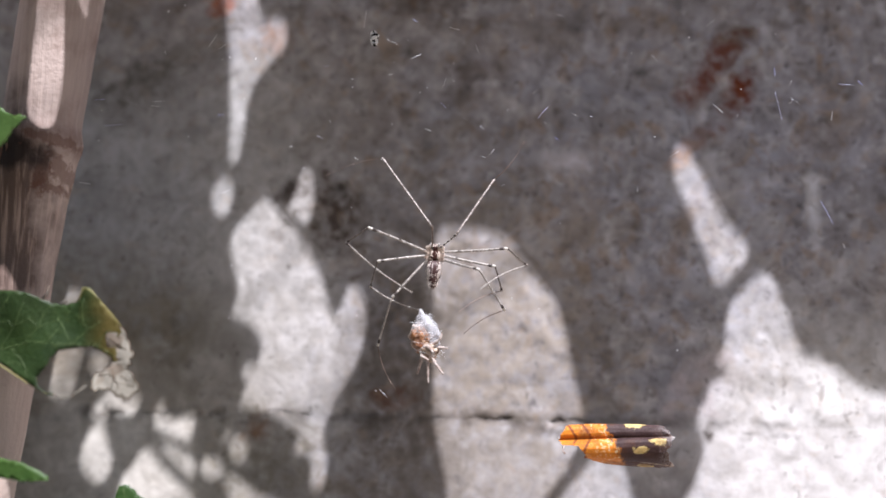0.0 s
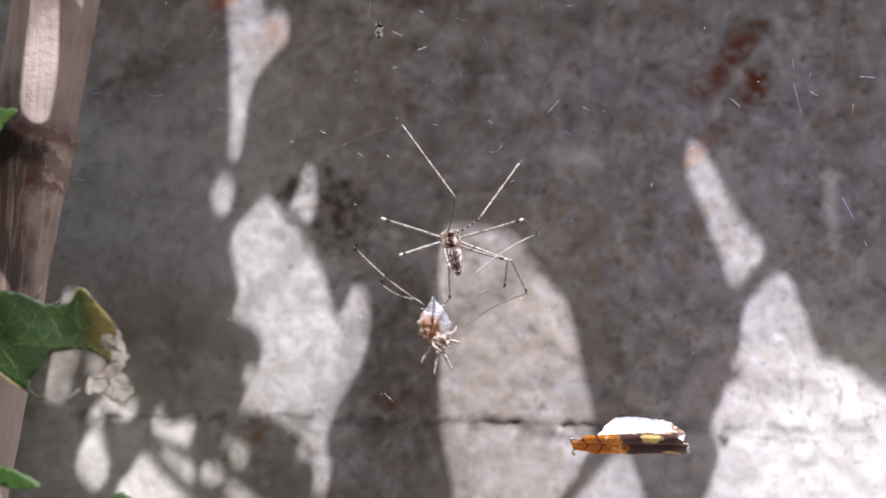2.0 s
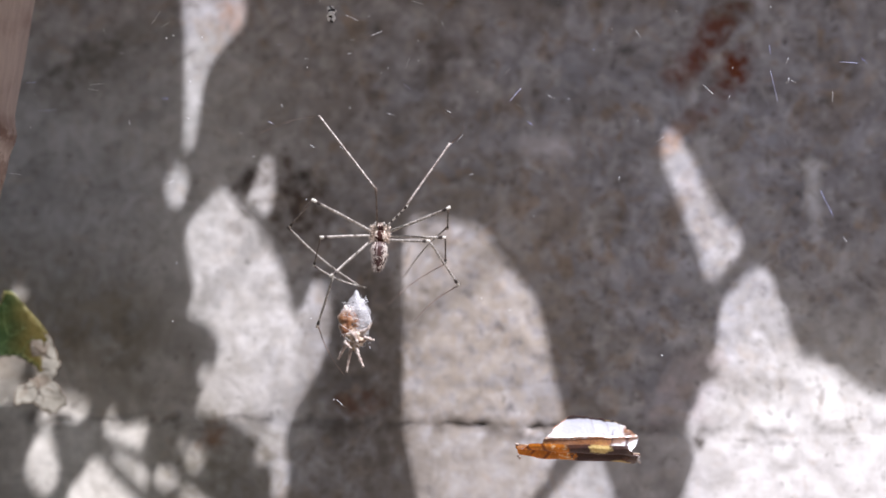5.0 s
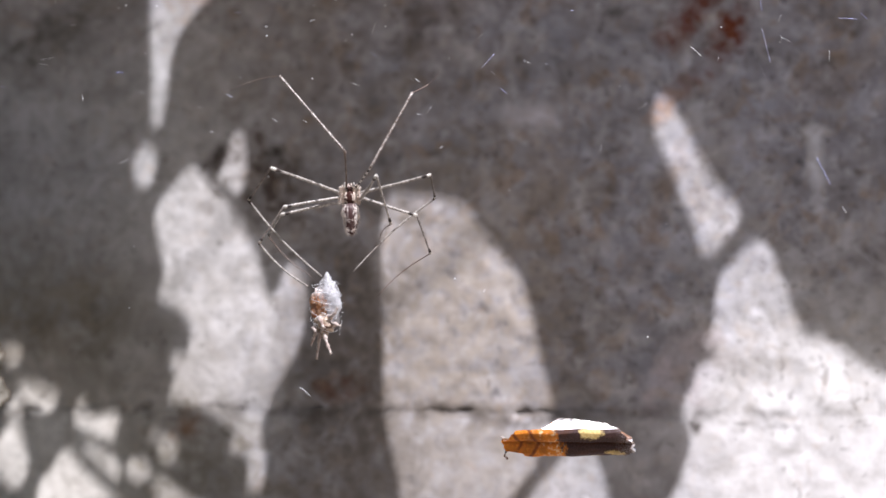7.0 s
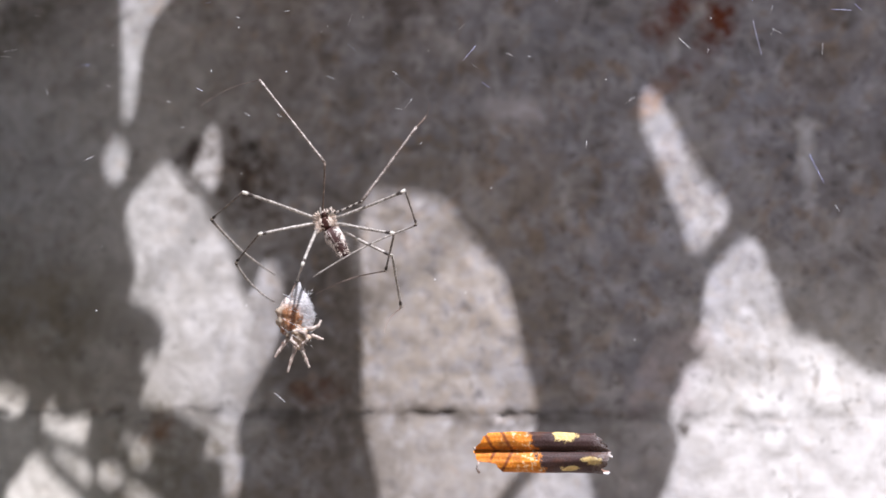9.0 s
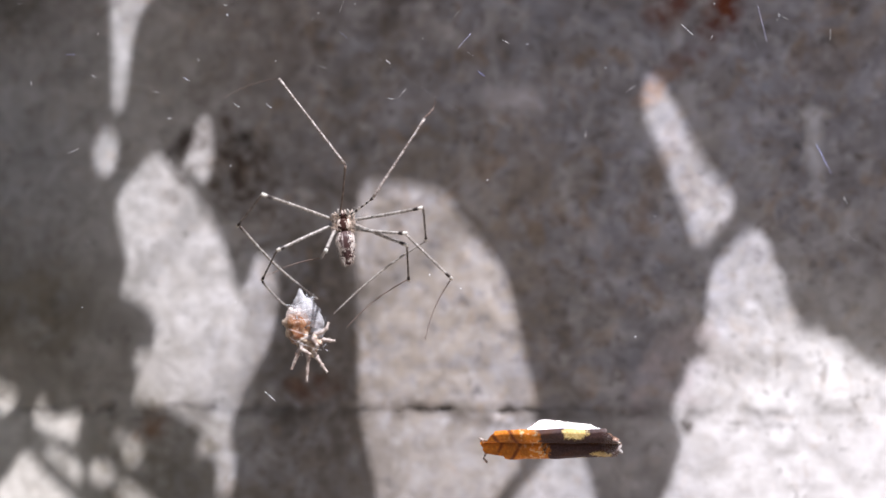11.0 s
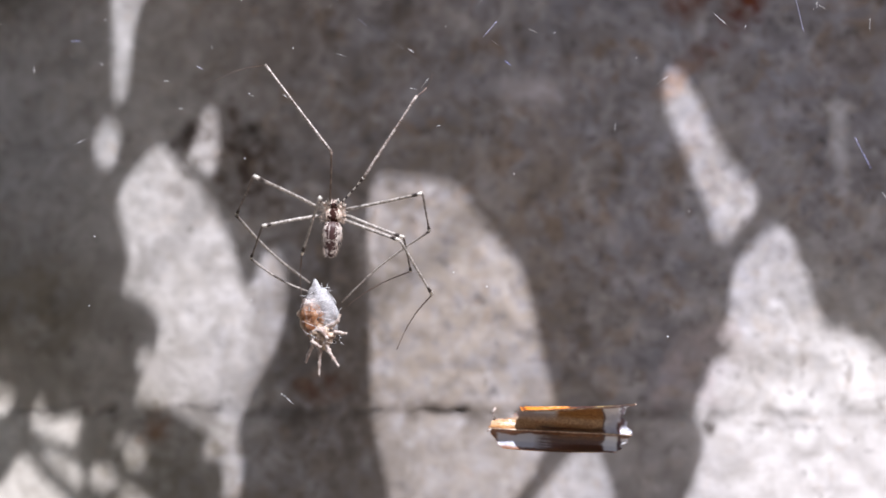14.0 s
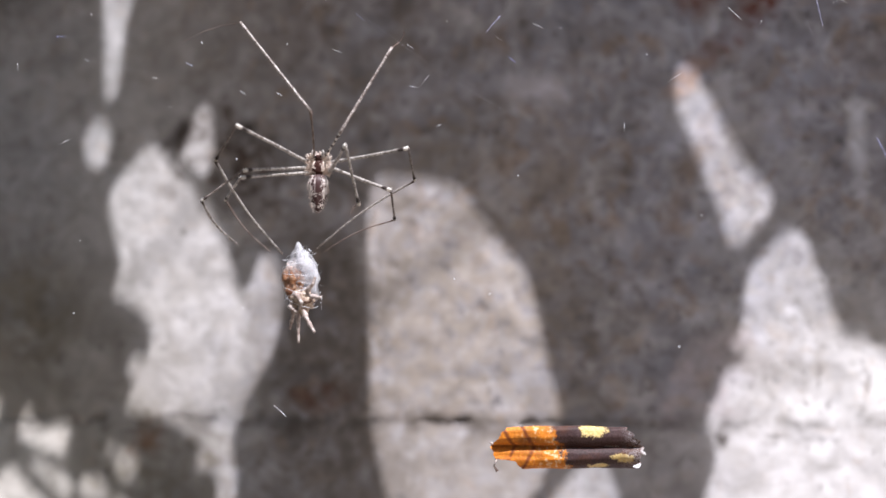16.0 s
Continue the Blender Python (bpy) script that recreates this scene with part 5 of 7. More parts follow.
LEG_ROWS["LC"] += [(11.5, (-9.0, -7.7, 3.2), (-12.7, -3.7, -1.0), (-4.1, 3.3, -10.7)),
    (12, (-9.7, -7.1, 2.8), (-13.4, -5.3, -2.6), (-10.0, 5.7, -11.8)),
    (12.5, (-10.3, -6.6, 1.7), (-13.2, -2.0, -2.4), (-5.5, 5.3, -12.6))]
LEG_ROWS["LC"] += [(13, (-8.5, -7.6, 4.4), (-12.7, -3.2, 1.4), (-5.4, 4.4, -9.0)),
    (13.5, (-9.6, -6.8, 3.8), (-13.7, -1.8, 1.5), (-7.3, 6.4, -8.9)),
    (14, (-8.4, -8.0, 4.0), (-11.6, -3.6, -0.2), (-4.2, 6.1, -8.3))]
LEG_ROWS["LC"] += [(14.5, (-7.7, -8.6, 3.9), (-10.6, -3.9, -0.2), (-5.0, 7.9, -7.1)),
    (15, (-8.2, -8.1, 4.1), (-11.4, -3.4, 0.3), (-4.4, 5.4, -9.2)),
    (15.5, (-10.8, 4.1, 5.0), (-15.8, 8.3, 3.0), (-4.6, 2.0, -4.2)),
    (16, (-8.0, -8.4, 3.8), (-11.7, -3.7, 0.5), (-5.3, 4.2, -10.2))]
LEG_ROWS["RC"] = [(0, (11.8, -0.2, 1.2), (15.0, 2.7, -1.2), (7.6, -9.9, -6.4)),
    (0.5, (11.7, -1.2, 1.8), (14.1, 0.7, -2.0), (5.4, -10.4, -8.5)),
    (1, (7.4, -6.2, 6.5), (11.8, -6.9, 8.6), (6.7, 7.4, 5.0)),
    (1.5, (10.6, -3.5, 4.1), (14.5, -2.2, 1.3), (4.5, 9.0, -2.8)),
    (2, (11.4, -1.4, 3.4), (13.8, 2.6, 1.8), (3.8, -6.6, -5.9))]
LEG_ROWS["RC"] += [(2.5, (11.1, -0.7, 4.4), (12.3, 4.0, 3.2), (4.6, -6.8, -5.1)),
    (3, (11.2, -2.2, 3.5), (10.6, 2.2, 1.4), (6.2, -11.4, -4.8)),
    (3.5, (11.0, -3.1, 3.4), (9.9, -1.3, -1.0), (8.4, 13.8, -4.6)),
    (4, (10.3, -4.6, 3.3), (9.4, -0.9, 0.3), (7.9, 14.6, -0.9))]
LEG_ROWS["RC"] += [(6.5, (11.1, -1.3, 4.1), (11.4, 3.0, 1.6), (-0.8, 2.7, -8.1)),
    (7, (11.5, -1.0, 2.8), (11.7, 3.1, 0.1), (0.2, 1.8, -10.3)),
    (7.5, (11.3, -2.4, 2.6), (10.0, -0.8, -1.9), (-3.1, -3.0, -9.9))]
LEG_ROWS["RC"] += [(8, (11.3, -1.2, 3.6), (10.8, 0.7, -0.9), (-1.9, 1.1, -9.8)),
    (8.5, (11.2, -1.0, 4.1), (11.8, 1.9, 0.2), (-2.0, 2.3, -7.1)),
    (9, (11.0, -2.3, 3.9), (12.3, -0.4, -0.5), (-1.7, -0.5, -7.3))]
LEG_ROWS["RC"] += [(11.5, (10.8, -4.5, 1.3), (10.4, -1.2, -2.3), (-1.7, 0.7, -11.9)),
    (12, (10.6, -4.5, 2.6), (9.9, -0.9, -0.6), (-2.8, 3.2, -8.7)),
    (12.5, (10.7, -4.7, 1.2), (10.0, -1.7, -2.6), (-1.7, 1.5, -12.3))]
LEG_ROWS["RC"] += [(13, (11.2, -2.6, 2.9), (10.5, 0.9, -0.5), (-2.1, 5.9, -8.1)),
    (13.5, (11.0, -3.4, 2.9), (10.3, -0.2, -0.7), (-1.9, 2.7, -9.9)),
    (14, (11.4, -2.6, 2.2), (12.1, -1.1, -2.4), (0.2, 4.3, -11.0))]
LEG_ROWS["RC"] += [(14.5, (11.4, -3.0, 1.5), (11.1, 0.3, -2.2), (-0.8, 7.1, -9.5)),
    (15, (11.6, -1.2, 2.1), (12.0, 2.1, -1.4), (-0.6, 7.0, -9.2)),
    (15.5, (11.3, -2.2, 3.2), (10.2, 2.6, 2.6), (11.0, -12.2, -2.0)),
    (16, (11.2, -3.4, 1.6), (11.6, 0.1, -1.8), (-1.1, 4.7, -9.5))]
LEG_ROWS["LD"] = [(0, (-9.1, -2.8, -1.3), (-10.7, 1.6, -5.0), (-2.8, 3.7, -8.5)),
    (0.5, (-8.8, -0.1, -3.8), (-12.0, 1.9, -8.4), (-7.6, 8.9, -11.9)),
    (1, (-6.9, -6.0, 1.9), (-12.5, -4.6, 0.2), (-5.5, -0.7, -4.0)),
    (1.5, (-9.6, -0.7, -1.1), (-13.4, -0.6, -5.7), (-6.1, 1.7, -10.5)),
    (2, (-7.7, -4.7, -2.8), (-10.9, -1.8, -6.9), (-5.5, 5.2, -8.7))]
LEG_ROWS["LD"] += [(2.5, (-8.2, -3.6, -3.1), (-12.0, -2.5, -7.7), (-6.3, 4.4, -8.7)),
    (3, (-8.1, -4.6, -1.7), (-12.0, -1.5, -5.1), (-5.8, 3.1, -9.7)),
    (3.5, (-7.6, -4.9, -2.4), (-11.5, -2.8, -6.4), (-5.6, 0.9, -12.1)),
    (4, (-8.3, -4.3, -1.6), (-9.8, 0.1, -5.4), (-3.7, 6.3, -7.7))]
LEG_ROWS["LD"] += [(6.5, (-8.0, -5.1, -0.6), (-10.3, -1.0, -4.3), (-2.7, 0.6, -8.8)),
    (7, (-8.7, -3.6, -1.7), (-12.0, -4.0, -6.7), (-5.5, -2.3, -12.6)),
    (7.5, (-8.5, -3.6, -2.4), (-12.3, -1.9, -6.7), (-9.2, 3.5, -13.2))]
LEG_ROWS["LD"] += [(8, (-8.6, -4.0, -1.1), (-12.3, -1.5, -5.1), (-8.5, 5.3, -9.6)),
    (8.5, (-8.3, -4.4, -1.2), (-11.9, -0.9, -4.4), (-7.9, 3.9, -10.8)),
    (9, (-8.2, -4.3, -1.8), (-12.1, -1.3, -5.3), (-8.3, 5.1, -10.4))]
LEG_ROWS["LD"] += [(11.5, (-8.2, -3.2, -3.6), (-10.9, 0.7, -7.3), (-5.4, 5.5, -12.6)),
    (12, (-8.2, -4.1, -2.5), (-11.3, -1.3, -6.8), (-6.8, 5.1, -11.3)),
    (12.5, (-7.8, -3.9, -3.6), (-10.6, -0.7, -7.8), (-5.5, 5.2, -12.2))]
LEG_ROWS["LD"] += [(13, (-8.6, -4.0, -0.7), (-11.6, 0.2, -3.8), (-5.8, 3.9, -9.6)),
    (13.5, (-8.3, -4.1, -2.0), (-11.5, -0.0, -5.0), (-6.9, 5.1, -10.9)),
    (14, (-8.1, -4.6, -1.7), (-10.5, -0.5, -5.4), (-3.4, 2.9, -9.7))]
LEG_ROWS["LD"] += [(14.5, (-6.1, -6.7, -1.5), (-9.7, -3.0, -4.7), (-3.8, 2.5, -8.6)),
    (15, (-7.9, -4.8, -1.9), (-10.7, -1.0, -5.6), (-8.1, 6.9, -9.1)),
    (15.5, (-6.3, -6.4, -1.9), (-10.1, -2.3, -4.2), (-5.3, 5.2, -5.3)),
    (16, (-8.1, -4.9, -0.9), (-12.7, -5.9, -4.5), (-10.4, 1.5, -9.0))]
LEG_ROWS["RD"] = [(0, (9.8, 0.2, -1.7), (10.9, 4.5, -5.2), (4.0, -2.8, -9.4)),
    (0.5, (9.1, -3.2, -2.0), (7.9, 0.4, -6.2), (-0.3, 6.5, -9.7)),
    (1, (5.4, -7.2, 2.4), (7.3, -6.7, -2.9), (4.6, -6.2, -13.4)),
    (1.5, (9.1, -3.1, -2.1), (11.1, 0.3, -6.2), (1.6, 5.5, -6.8)),
    (2, (9.5, 0.2, -2.9), (12.0, 0.6, -8.0), (2.4, 1.9, -13.0))]
LEG_ROWS["RD"] += [(2.5, (9.0, -2.3, -3.3), (9.6, 1.0, -7.9), (-1.1, 0.3, -9.2)),
    (3, (9.2, -2.8, -2.1), (8.9, 1.5, -5.8), (3.4, -7.2, -9.3)),
    (3.5, (9.1, -3.2, -1.9), (8.8, 0.7, -6.0), (-0.7, 3.8, -10.1)),
    (4, (9.5, -2.9, -0.4), (8.9, 1.7, -3.7), (-0.0, 5.4, -8.6))]
LEG_ROWS["RD"] += [(6.5, (9.9, 0.8, -0.7), (11.1, 4.9, -4.3), (4.7, -2.3, -9.4)),
    (7, (9.5, -0.5, -2.8), (11.3, 0.2, -8.1), (3.2, 4.7, -13.7)),
    (7.5, (8.9, -1.6, -3.9), (6.5, -0.1, -8.8), (-2.7, -0.2, -14.5))]
LEG_ROWS["RD"] += [(8, (9.6, -2.0, -1.5), (8.8, 1.4, -5.9), (-1.2, -0.3, -9.8)),
    (8.5, (9.7, -1.3, -1.7), (8.5, 1.5, -6.5), (-1.9, 3.7, -9.0)),
    (9, (9.5, -2.3, -1.8), (8.0, 0.3, -6.6), (-2.0, 3.4, -9.4))]
LEG_ROWS["RD"] += [(11.5, (8.5, -3.5, -3.2), (8.5, 0.4, -7.3), (-0.1, 2.0, -13.8)),
    (12, (8.4, -4.0, -3.0), (8.0, 0.2, -6.7), (-1.3, 1.0, -12.4)),
    (12.5, (8.2, -4.0, -3.4), (7.8, 0.4, -7.1), (-0.3, 3.9, -13.4))]
LEG_ROWS["RD"] += [(13, (9.1, -2.7, -2.6), (9.1, 2.2, -5.5), (-1.0, 4.4, -8.5)),
    (13.5, (8.3, -3.7, -3.4), (8.0, 1.2, -6.2), (-1.0, -0.3, -12.1)),
    (14, (9.0, -2.4, -3.2), (9.5, 1.6, -7.2), (0.4, 5.5, -11.7))]
LEG_ROWS["RD"] += [(14.5, (8.9, -2.5, -3.2), (8.0, 2.2, -6.3), (-0.7, 7.8, -9.4)),
    (15, (9.1, -2.0, -3.2), (9.5, 3.2, -5.6), (-0.1, 6.2, -9.6)),
    (15.5, (9.3, -2.4, -2.3), (9.0, 3.2, -2.9), (3.5, -4.9, -7.5)),
    (16, (9.0, -2.3, -3.2), (8.9, 2.5, -6.3), (-0.5, 6.8, -9.7))]
LEG_ROWS["LE"] = [(0, (-6.9, -1.3, -7.1), (-9.4, 2.3, -14.6), (-6.7, 6.4, -21.7)),
    (0.5, (-4.8, -7.3, -3.3), (-10.2, -2.5, -8.0), (-9.6, 4.4, -13.3)),
    (1, (-4.7, -7.8, -0.8), (-9.7, -5.9, -7.7), (-7.0, 1.8, -10.3)),
    (1.5, (-7.3, -3.1, -6.0), (-10.2, 0.4, -13.3), (-8.4, 3.5, -21.2)),
    (2, (0.1, -7.4, -4.7), (-0.1, 0.1, -9.1), (-2.0, 8.2, -11.1))]
LEG_ROWS["LE"] += [(2.5, (-6.5, -3.0, -6.8), (-10.5, -2.6, -14.5), (-10.5, 0.9, -22.4)),
    (3, (-3.4, -7.8, -3.5), (-8.0, -4.1, -9.9), (-8.6, 2.0, -15.9)),
    (3.5, (-0.0, -6.6, -6.0), (-3.1, 1.2, -8.2), (-3.1, -6.7, -11.8)),
    (4, (-7.7, -0.2, -6.5), (-10.3, 4.4, -13.4), (-6.0, 0.3, -19.6))]
LEG_ROWS["LE"] += [(6.5, (-4.6, -6.6, -4.9), (-7.8, -3.4, -12.2), (-6.6, 1.2, -19.4)),
    (7, (-9.6, -1.5, -2.5), (-13.2, 6.0, -4.6), (-7.1, 7.6, -10.5)),
    (7.5, (-4.8, -7.5, -2.9), (-10.8, -6.1, -8.9), (-11.6, 0.2, -14.8))]
LEG_ROWS["LE"] += [(8, (-3.6, -8.1, -1.9), (-8.8, -5.0, -8.0), (-7.2, 1.0, -14.1)),
    (8.5, (-1.8, -8.4, -2.3), (-6.4, -5.0, -8.9), (-7.2, -2.4, -17.1)),
    (9, (-2.0, -6.5, -6.2), (-4.4, 1.6, -7.9), (-3.1, -6.5, -10.5))]
LEG_ROWS["LE"] += [(11.5, (-0.6, -7.9, -3.7), (-2.7, 0.5, -4.1), (-8.5, 6.9, -4.3)),
    (12, (-0.3, -7.8, -4.1), (-2.5, -0.8, -8.8), (-3.5, 7.8, -9.4)),
    (12.5, (-1.9, -8.2, -2.9), (-4.9, -0.2, -3.9), (-8.2, 7.4, -6.4))]
LEG_ROWS["LE"] += [(13, (-0.6, -8.5, -1.7), (-4.1, -0.8, -3.8), (-6.6, 7.4, -4.5)),
    (13.5, (-1.2, -6.7, -5.9), (-5.3, 0.6, -3.7), (-4.7, 3.9, -11.6)),
    (14, (-0.4, -8.3, 1.2), (-3.5, -3.3, -5.2), (-3.1, -1.6, -13.6))]
LEG_ROWS["LE"] += [(14.5, (-0.9, -8.5, -1.8), (-5.7, -2.8, -6.3), (-7.5, 5.6, -7.2)),
    (15, (-0.7, -8.5, -1.0), (-5.2, -3.4, -6.3), (-7.8, 2.0, -12.5)),
    (15.5, (-8.7, -1.3, -4.8), (-12.6, 6.4, -5.4), (-6.0, 1.6, -8.1)),
    (16, (-8.5, -4.5, -1.7), (-12.3, 3.1, -3.4), (-6.9, 4.7, -9.9))]
LEG_ROWS["RE"] = [(0, (7.3, -5.4, -2.9), (11.3, -0.6, -8.9), (4.6, 3.6, -12.5)),
    (0.5, (6.7, -6.4, -1.8), (8.3, 2.1, -2.7), (3.4, 8.5, -6.1)),
    (1, (8.0, -5.0, -0.4), (9.6, 2.6, -4.2), (8.3, -4.5, -9.2)),
    (1.5, (3.7, -5.9, 4.9), (7.6, -0.5, -0.6), (2.1, 5.5, -3.9)),
    (2, (8.9, -2.7, -3.2), (8.5, 5.3, -6.5), (1.5, 1.7, -10.3))]
LEG_ROWS["RE"] += [(2.5, (8.4, -4.5, 0.5), (9.7, 4.0, -1.1), (1.9, 4.0, -5.1)),
    (3, (7.5, -5.6, 0.5), (9.3, -4.7, -8.0), (5.1, -3.3, -15.5)),
    (3.5, (9.2, 0.7, -3.7), (9.5, 8.5, -7.6), (1.8, 4.9, -9.7)),
    (4, (7.7, -5.4, -1.3), (11.8, -0.6, -7.3), (4.7, 0.3, -12.4))]
LEG_ROWS["RE"] += [(6.5, (7.8, -5.2, -1.9), (11.7, -0.1, -7.8), (5.4, 3.3, -12.8)),
    (7, (4.8, -7.3, 1.8), (5.9, -0.9, -4.1), (3.1, 7.3, -5.3)),
    (7.5, (6.5, -6.6, -0.9), (7.3, 1.5, -3.9), (6.1, -6.7, -6.6))]
LEG_ROWS["RE"] += [(8, (7.2, -5.9, -0.3), (7.8, -0.1, -6.8), (4.6, -0.8, -14.9)),
    (8.5, (8.3, -3.9, -3.4), (9.5, -0.2, -11.2), (5.6, 4.1, -17.7)),
    (9, (8.8, 1.3, -4.5), (9.4, 6.6, -11.4), (7.9, -1.3, -15.0))]
LEG_ROWS["RE"] += [(11.5, (8.4, -4.4, -1.3), (14.7, -1.9, -6.8), (10.9, 1.4, -13.9)),
    (12, (9.5, -1.0, -2.7), (13.5, 2.9, -9.3), (7.2, 7.5, -13.4)),
    (12.5, (9.4, 0.9, -3.0), (13.7, 5.9, -8.8), (6.9, 8.8, -13.5))]
LEG_ROWS["RE"] += [(13, (8.9, -2.6, -3.3), (15.0, -1.9, -9.4), (9.5, 3.9, -12.8)),
    (13.5, (9.0, -3.3, -1.4), (14.6, 1.2, -6.4), (7.7, 2.3, -11.6)),
    (14, (8.6, -3.1, -3.6), (12.2, 1.2, -10.2), (7.4, 3.5, -17.2))]
LEG_ROWS["RE"] += [(14.5, (8.9, -2.3, -3.5), (12.0, 3.4, -9.4), (10.1, -4.0, -13.8)),
    (15, (8.7, -1.9, -4.2), (11.1, 4.3, -9.9), (8.9, -3.6, -12.9)),
    (15.5, (6.0, -5.9, -4.3), (9.5, -0.8, -10.5), (5.6, 7.0, -10.8)),
    (16, (4.4, -7.6, 1.4), (5.1, -1.6, -4.9), (2.8, 6.8, -5.1))]
PREY_ROWS = [
    (0, -0.3, -19.9, 11, -25), (0.1, -0.2, -26.7, 7, 0), (0.2, -1, -21.7, 4, 0), (0.3, -0.5, -21.5, 0, 0),
    (0.4, 0.3, -16.8, -3, -10), (0.5, -1.2, -19.5, -7, 0), (0.6, 0.2, -15.8, -6, 0), (0.7, -0.7, -17.1, -6, 0),
    (0.8, 1.8, -15.1, -5, 0), (0.9, 2.2, -15.3, -5, 0), (1, 2.5, -14, -4, 5), (1.1, -1.4, -14.7, -2, 0),
    (1.2, -3.9, -20.7, 0, 0), (1.3, 2.7, -15.6, 2, 0), (1.4, -1.8, -14.9, 4, 0), (1.5, -0.7, -16, 6, 0),
    (1.6, -0.7, -14.5, 5, 0), (1.7, 1.1, -11.2, 4, 0), (1.8, -0.2, -11.8, 4, 0), (1.9, -2.3, -13.7, 3, 0),
    (2, -0.1, -18, 2, 5), (2.1, -0.6, -11.9, 1, 0), (2.2, -1.3, -12.5, 0, 0), (2.3, -0, -10.3, -2, 0),
    (2.4, -5, -13.5, -3, 0), (2.5, -4.1, -19.3, -4, 0), (2.6, -4.8, -15.3, -3, 0), (2.7, -6.7, -17.2, -2, 0),
    (2.8, -3.9, -16.9, -1, 0), (2.9, -5.1, -16.6, 0, 0), (3, -4.8, -17.5, 1, -10), (3.1, -4.3, -14.6, 1, -60),
    (3.2, 0.6, -18.1, 1, -10), (3.3, -2.7, -17.9, 0, 0), (3.4, -0.2, -19, 0, -30), (3.5, -2.7, -18.3, 0, -55),
    (3.6, -0.2, -17, 1, -10), (3.7, -5.7, -17.8, 1, 0), (3.8, 0.1, -15.2, 2, -20), (3.9, -2.4, -21.4, 2, 0),
    (4, -1.2, -17.6, 3, 0), (4.1, -4.9, -22, 3, 0), (4.2, -5.2, -17.4, 2, -40), (6.3, -5.6, -16.8, -7, 0),
    (6.4, -4.4, -16.2, -8, -20), (6.5, -4, -16, -8, -60), (6.6, -5.4, -18.6, -7, -50), (6.7, -4.7, -15.8, -6, 0),
    (6.8, -5.2, -19.4, -6, -30), (6.9, -3.1, -17.4, -5, -80), (7, -4.7, -17.1, -4, -40), (7.1, -5.2, -17, -3, -40),
    (7.2, -3.9, -14.8, -2, 0), (7.3, -3.8, -17.8, -2, -40), (7.4, -2.6, -16.1, -1, -30), (7.5, -5.6, -20.2, 0, 5),
    (7.6, -3.8, -15.1, -2, 0), (7.7, -3.4, -22.3, -5, 0), (7.8, -3.1, -21.2, -7, -80), (7.9, -5.8, -22.5, -10, -60),
    (8, -8.6, -20.5, -12, -15), (8.1, -5.5, -18.4, -11, 0), (8.2, -5, -21.2, -9, -60), (8.3, -5.6, -18.2, -8, -90),
    (8.4, -6.6, -22.7, -6, -15), (8.5, -5.8, -19.2, -5, 5), (8.6, -5, -23.4, -5, -40), (8.7, -2.7, -19.9, -5, -45),
    (8.8, -3.7, -19.9, -6, -35), (8.9, -6.5, -22.5, -6, 0), (9, -5.5, -18.3, -6, 10), (9.1, -2.9, -22.8, -5, 0),
    (9.2, -0.3, -19.7, -5, -50), (11.3, -3.1, -19.8, 7, 0), (11.4, -3, -20.7, 7, 0), (11.5, -3.9, -20.2, 8, -35),
    (11.6, -3.9, -17, 7, -70), (11.7, -4.1, -18.2, 6, -50), (11.8, -8.2, -16.8, 5, 0), (11.9, -4.6, -14.4, 4, 0),
    (12, -7.8, -20.8, 3, -35), (12.1, -2.5, -17.1, 3, -70), (12.2, -5.8, -21, 3, 0), (12.3, -5.7, -19.4, 4, 0),
    (12.4, -5.5, -17.9, 4, 0), (12.5, -4.7, -19.2, 4, -40), (12.6, -4.7, -17.1, 4, -80), (12.7, -3.9, -14.2, 3, -70),
    (12.8, -6.6, -16.6, 3, -30), (12.9, -6.2, -13.2, 2, 0), (13, -6.4, -15, 2, 5), (13.1, -3.4, -16.1, 2, -60),
    (13.2, -3, -17.3, 3, -40), (13.3, -5.7, -19.7, 3, 0), (13.4, -7.6, -8.8, 4, -10), (13.5, -7.6, -15.1, 4, -35),
    (13.6, -1, -15.9, 4, -60), (13.7, -5.7, -18.9, 5, -40), (13.8, -4, -16.2, 5, -10), (13.9, -3.8, -18.1, 6, -28),
    (14, -3.4, -18.8, 6, -20), (14.1, -3.1, -15.8, 7, -50), (14.2, -5.7, -16.3, 7, -20), (14.3, -10.2, -11.3, 8, 0),
    (14.4, -6.2, -12.1, 8, 0), (14.5, -7.2, -11.1, 9, -65), (14.6, -6.3, -12.7, 10, -60), (14.7, -6.4, -13.8, 11, -10),
    (14.8, -8.3, -14.5, 11, 0), (14.9, -5.7, -14.5, 12, -40), (15, -6.2, -15.2, 13, -45), (15.1, -8, -12.7, 11, -60),
    (15.2, -4.5, -13.4, 9, 0), (15.3, -8.5, -9.4, 6, 0), (15.4, -5.5, -12.4, 4, -60), (15.5, -5.2, -9.1, 2, -110),
    (15.6, -4.4, -15, 3, -20), (15.7, -7, -9.7, 4, 0), (15.8, -3.2, -14.1, 5, -30), (15.9, -2.1, -8.4, 6, -40),
    (16, -4.9, -13.5, 7, -40),
]
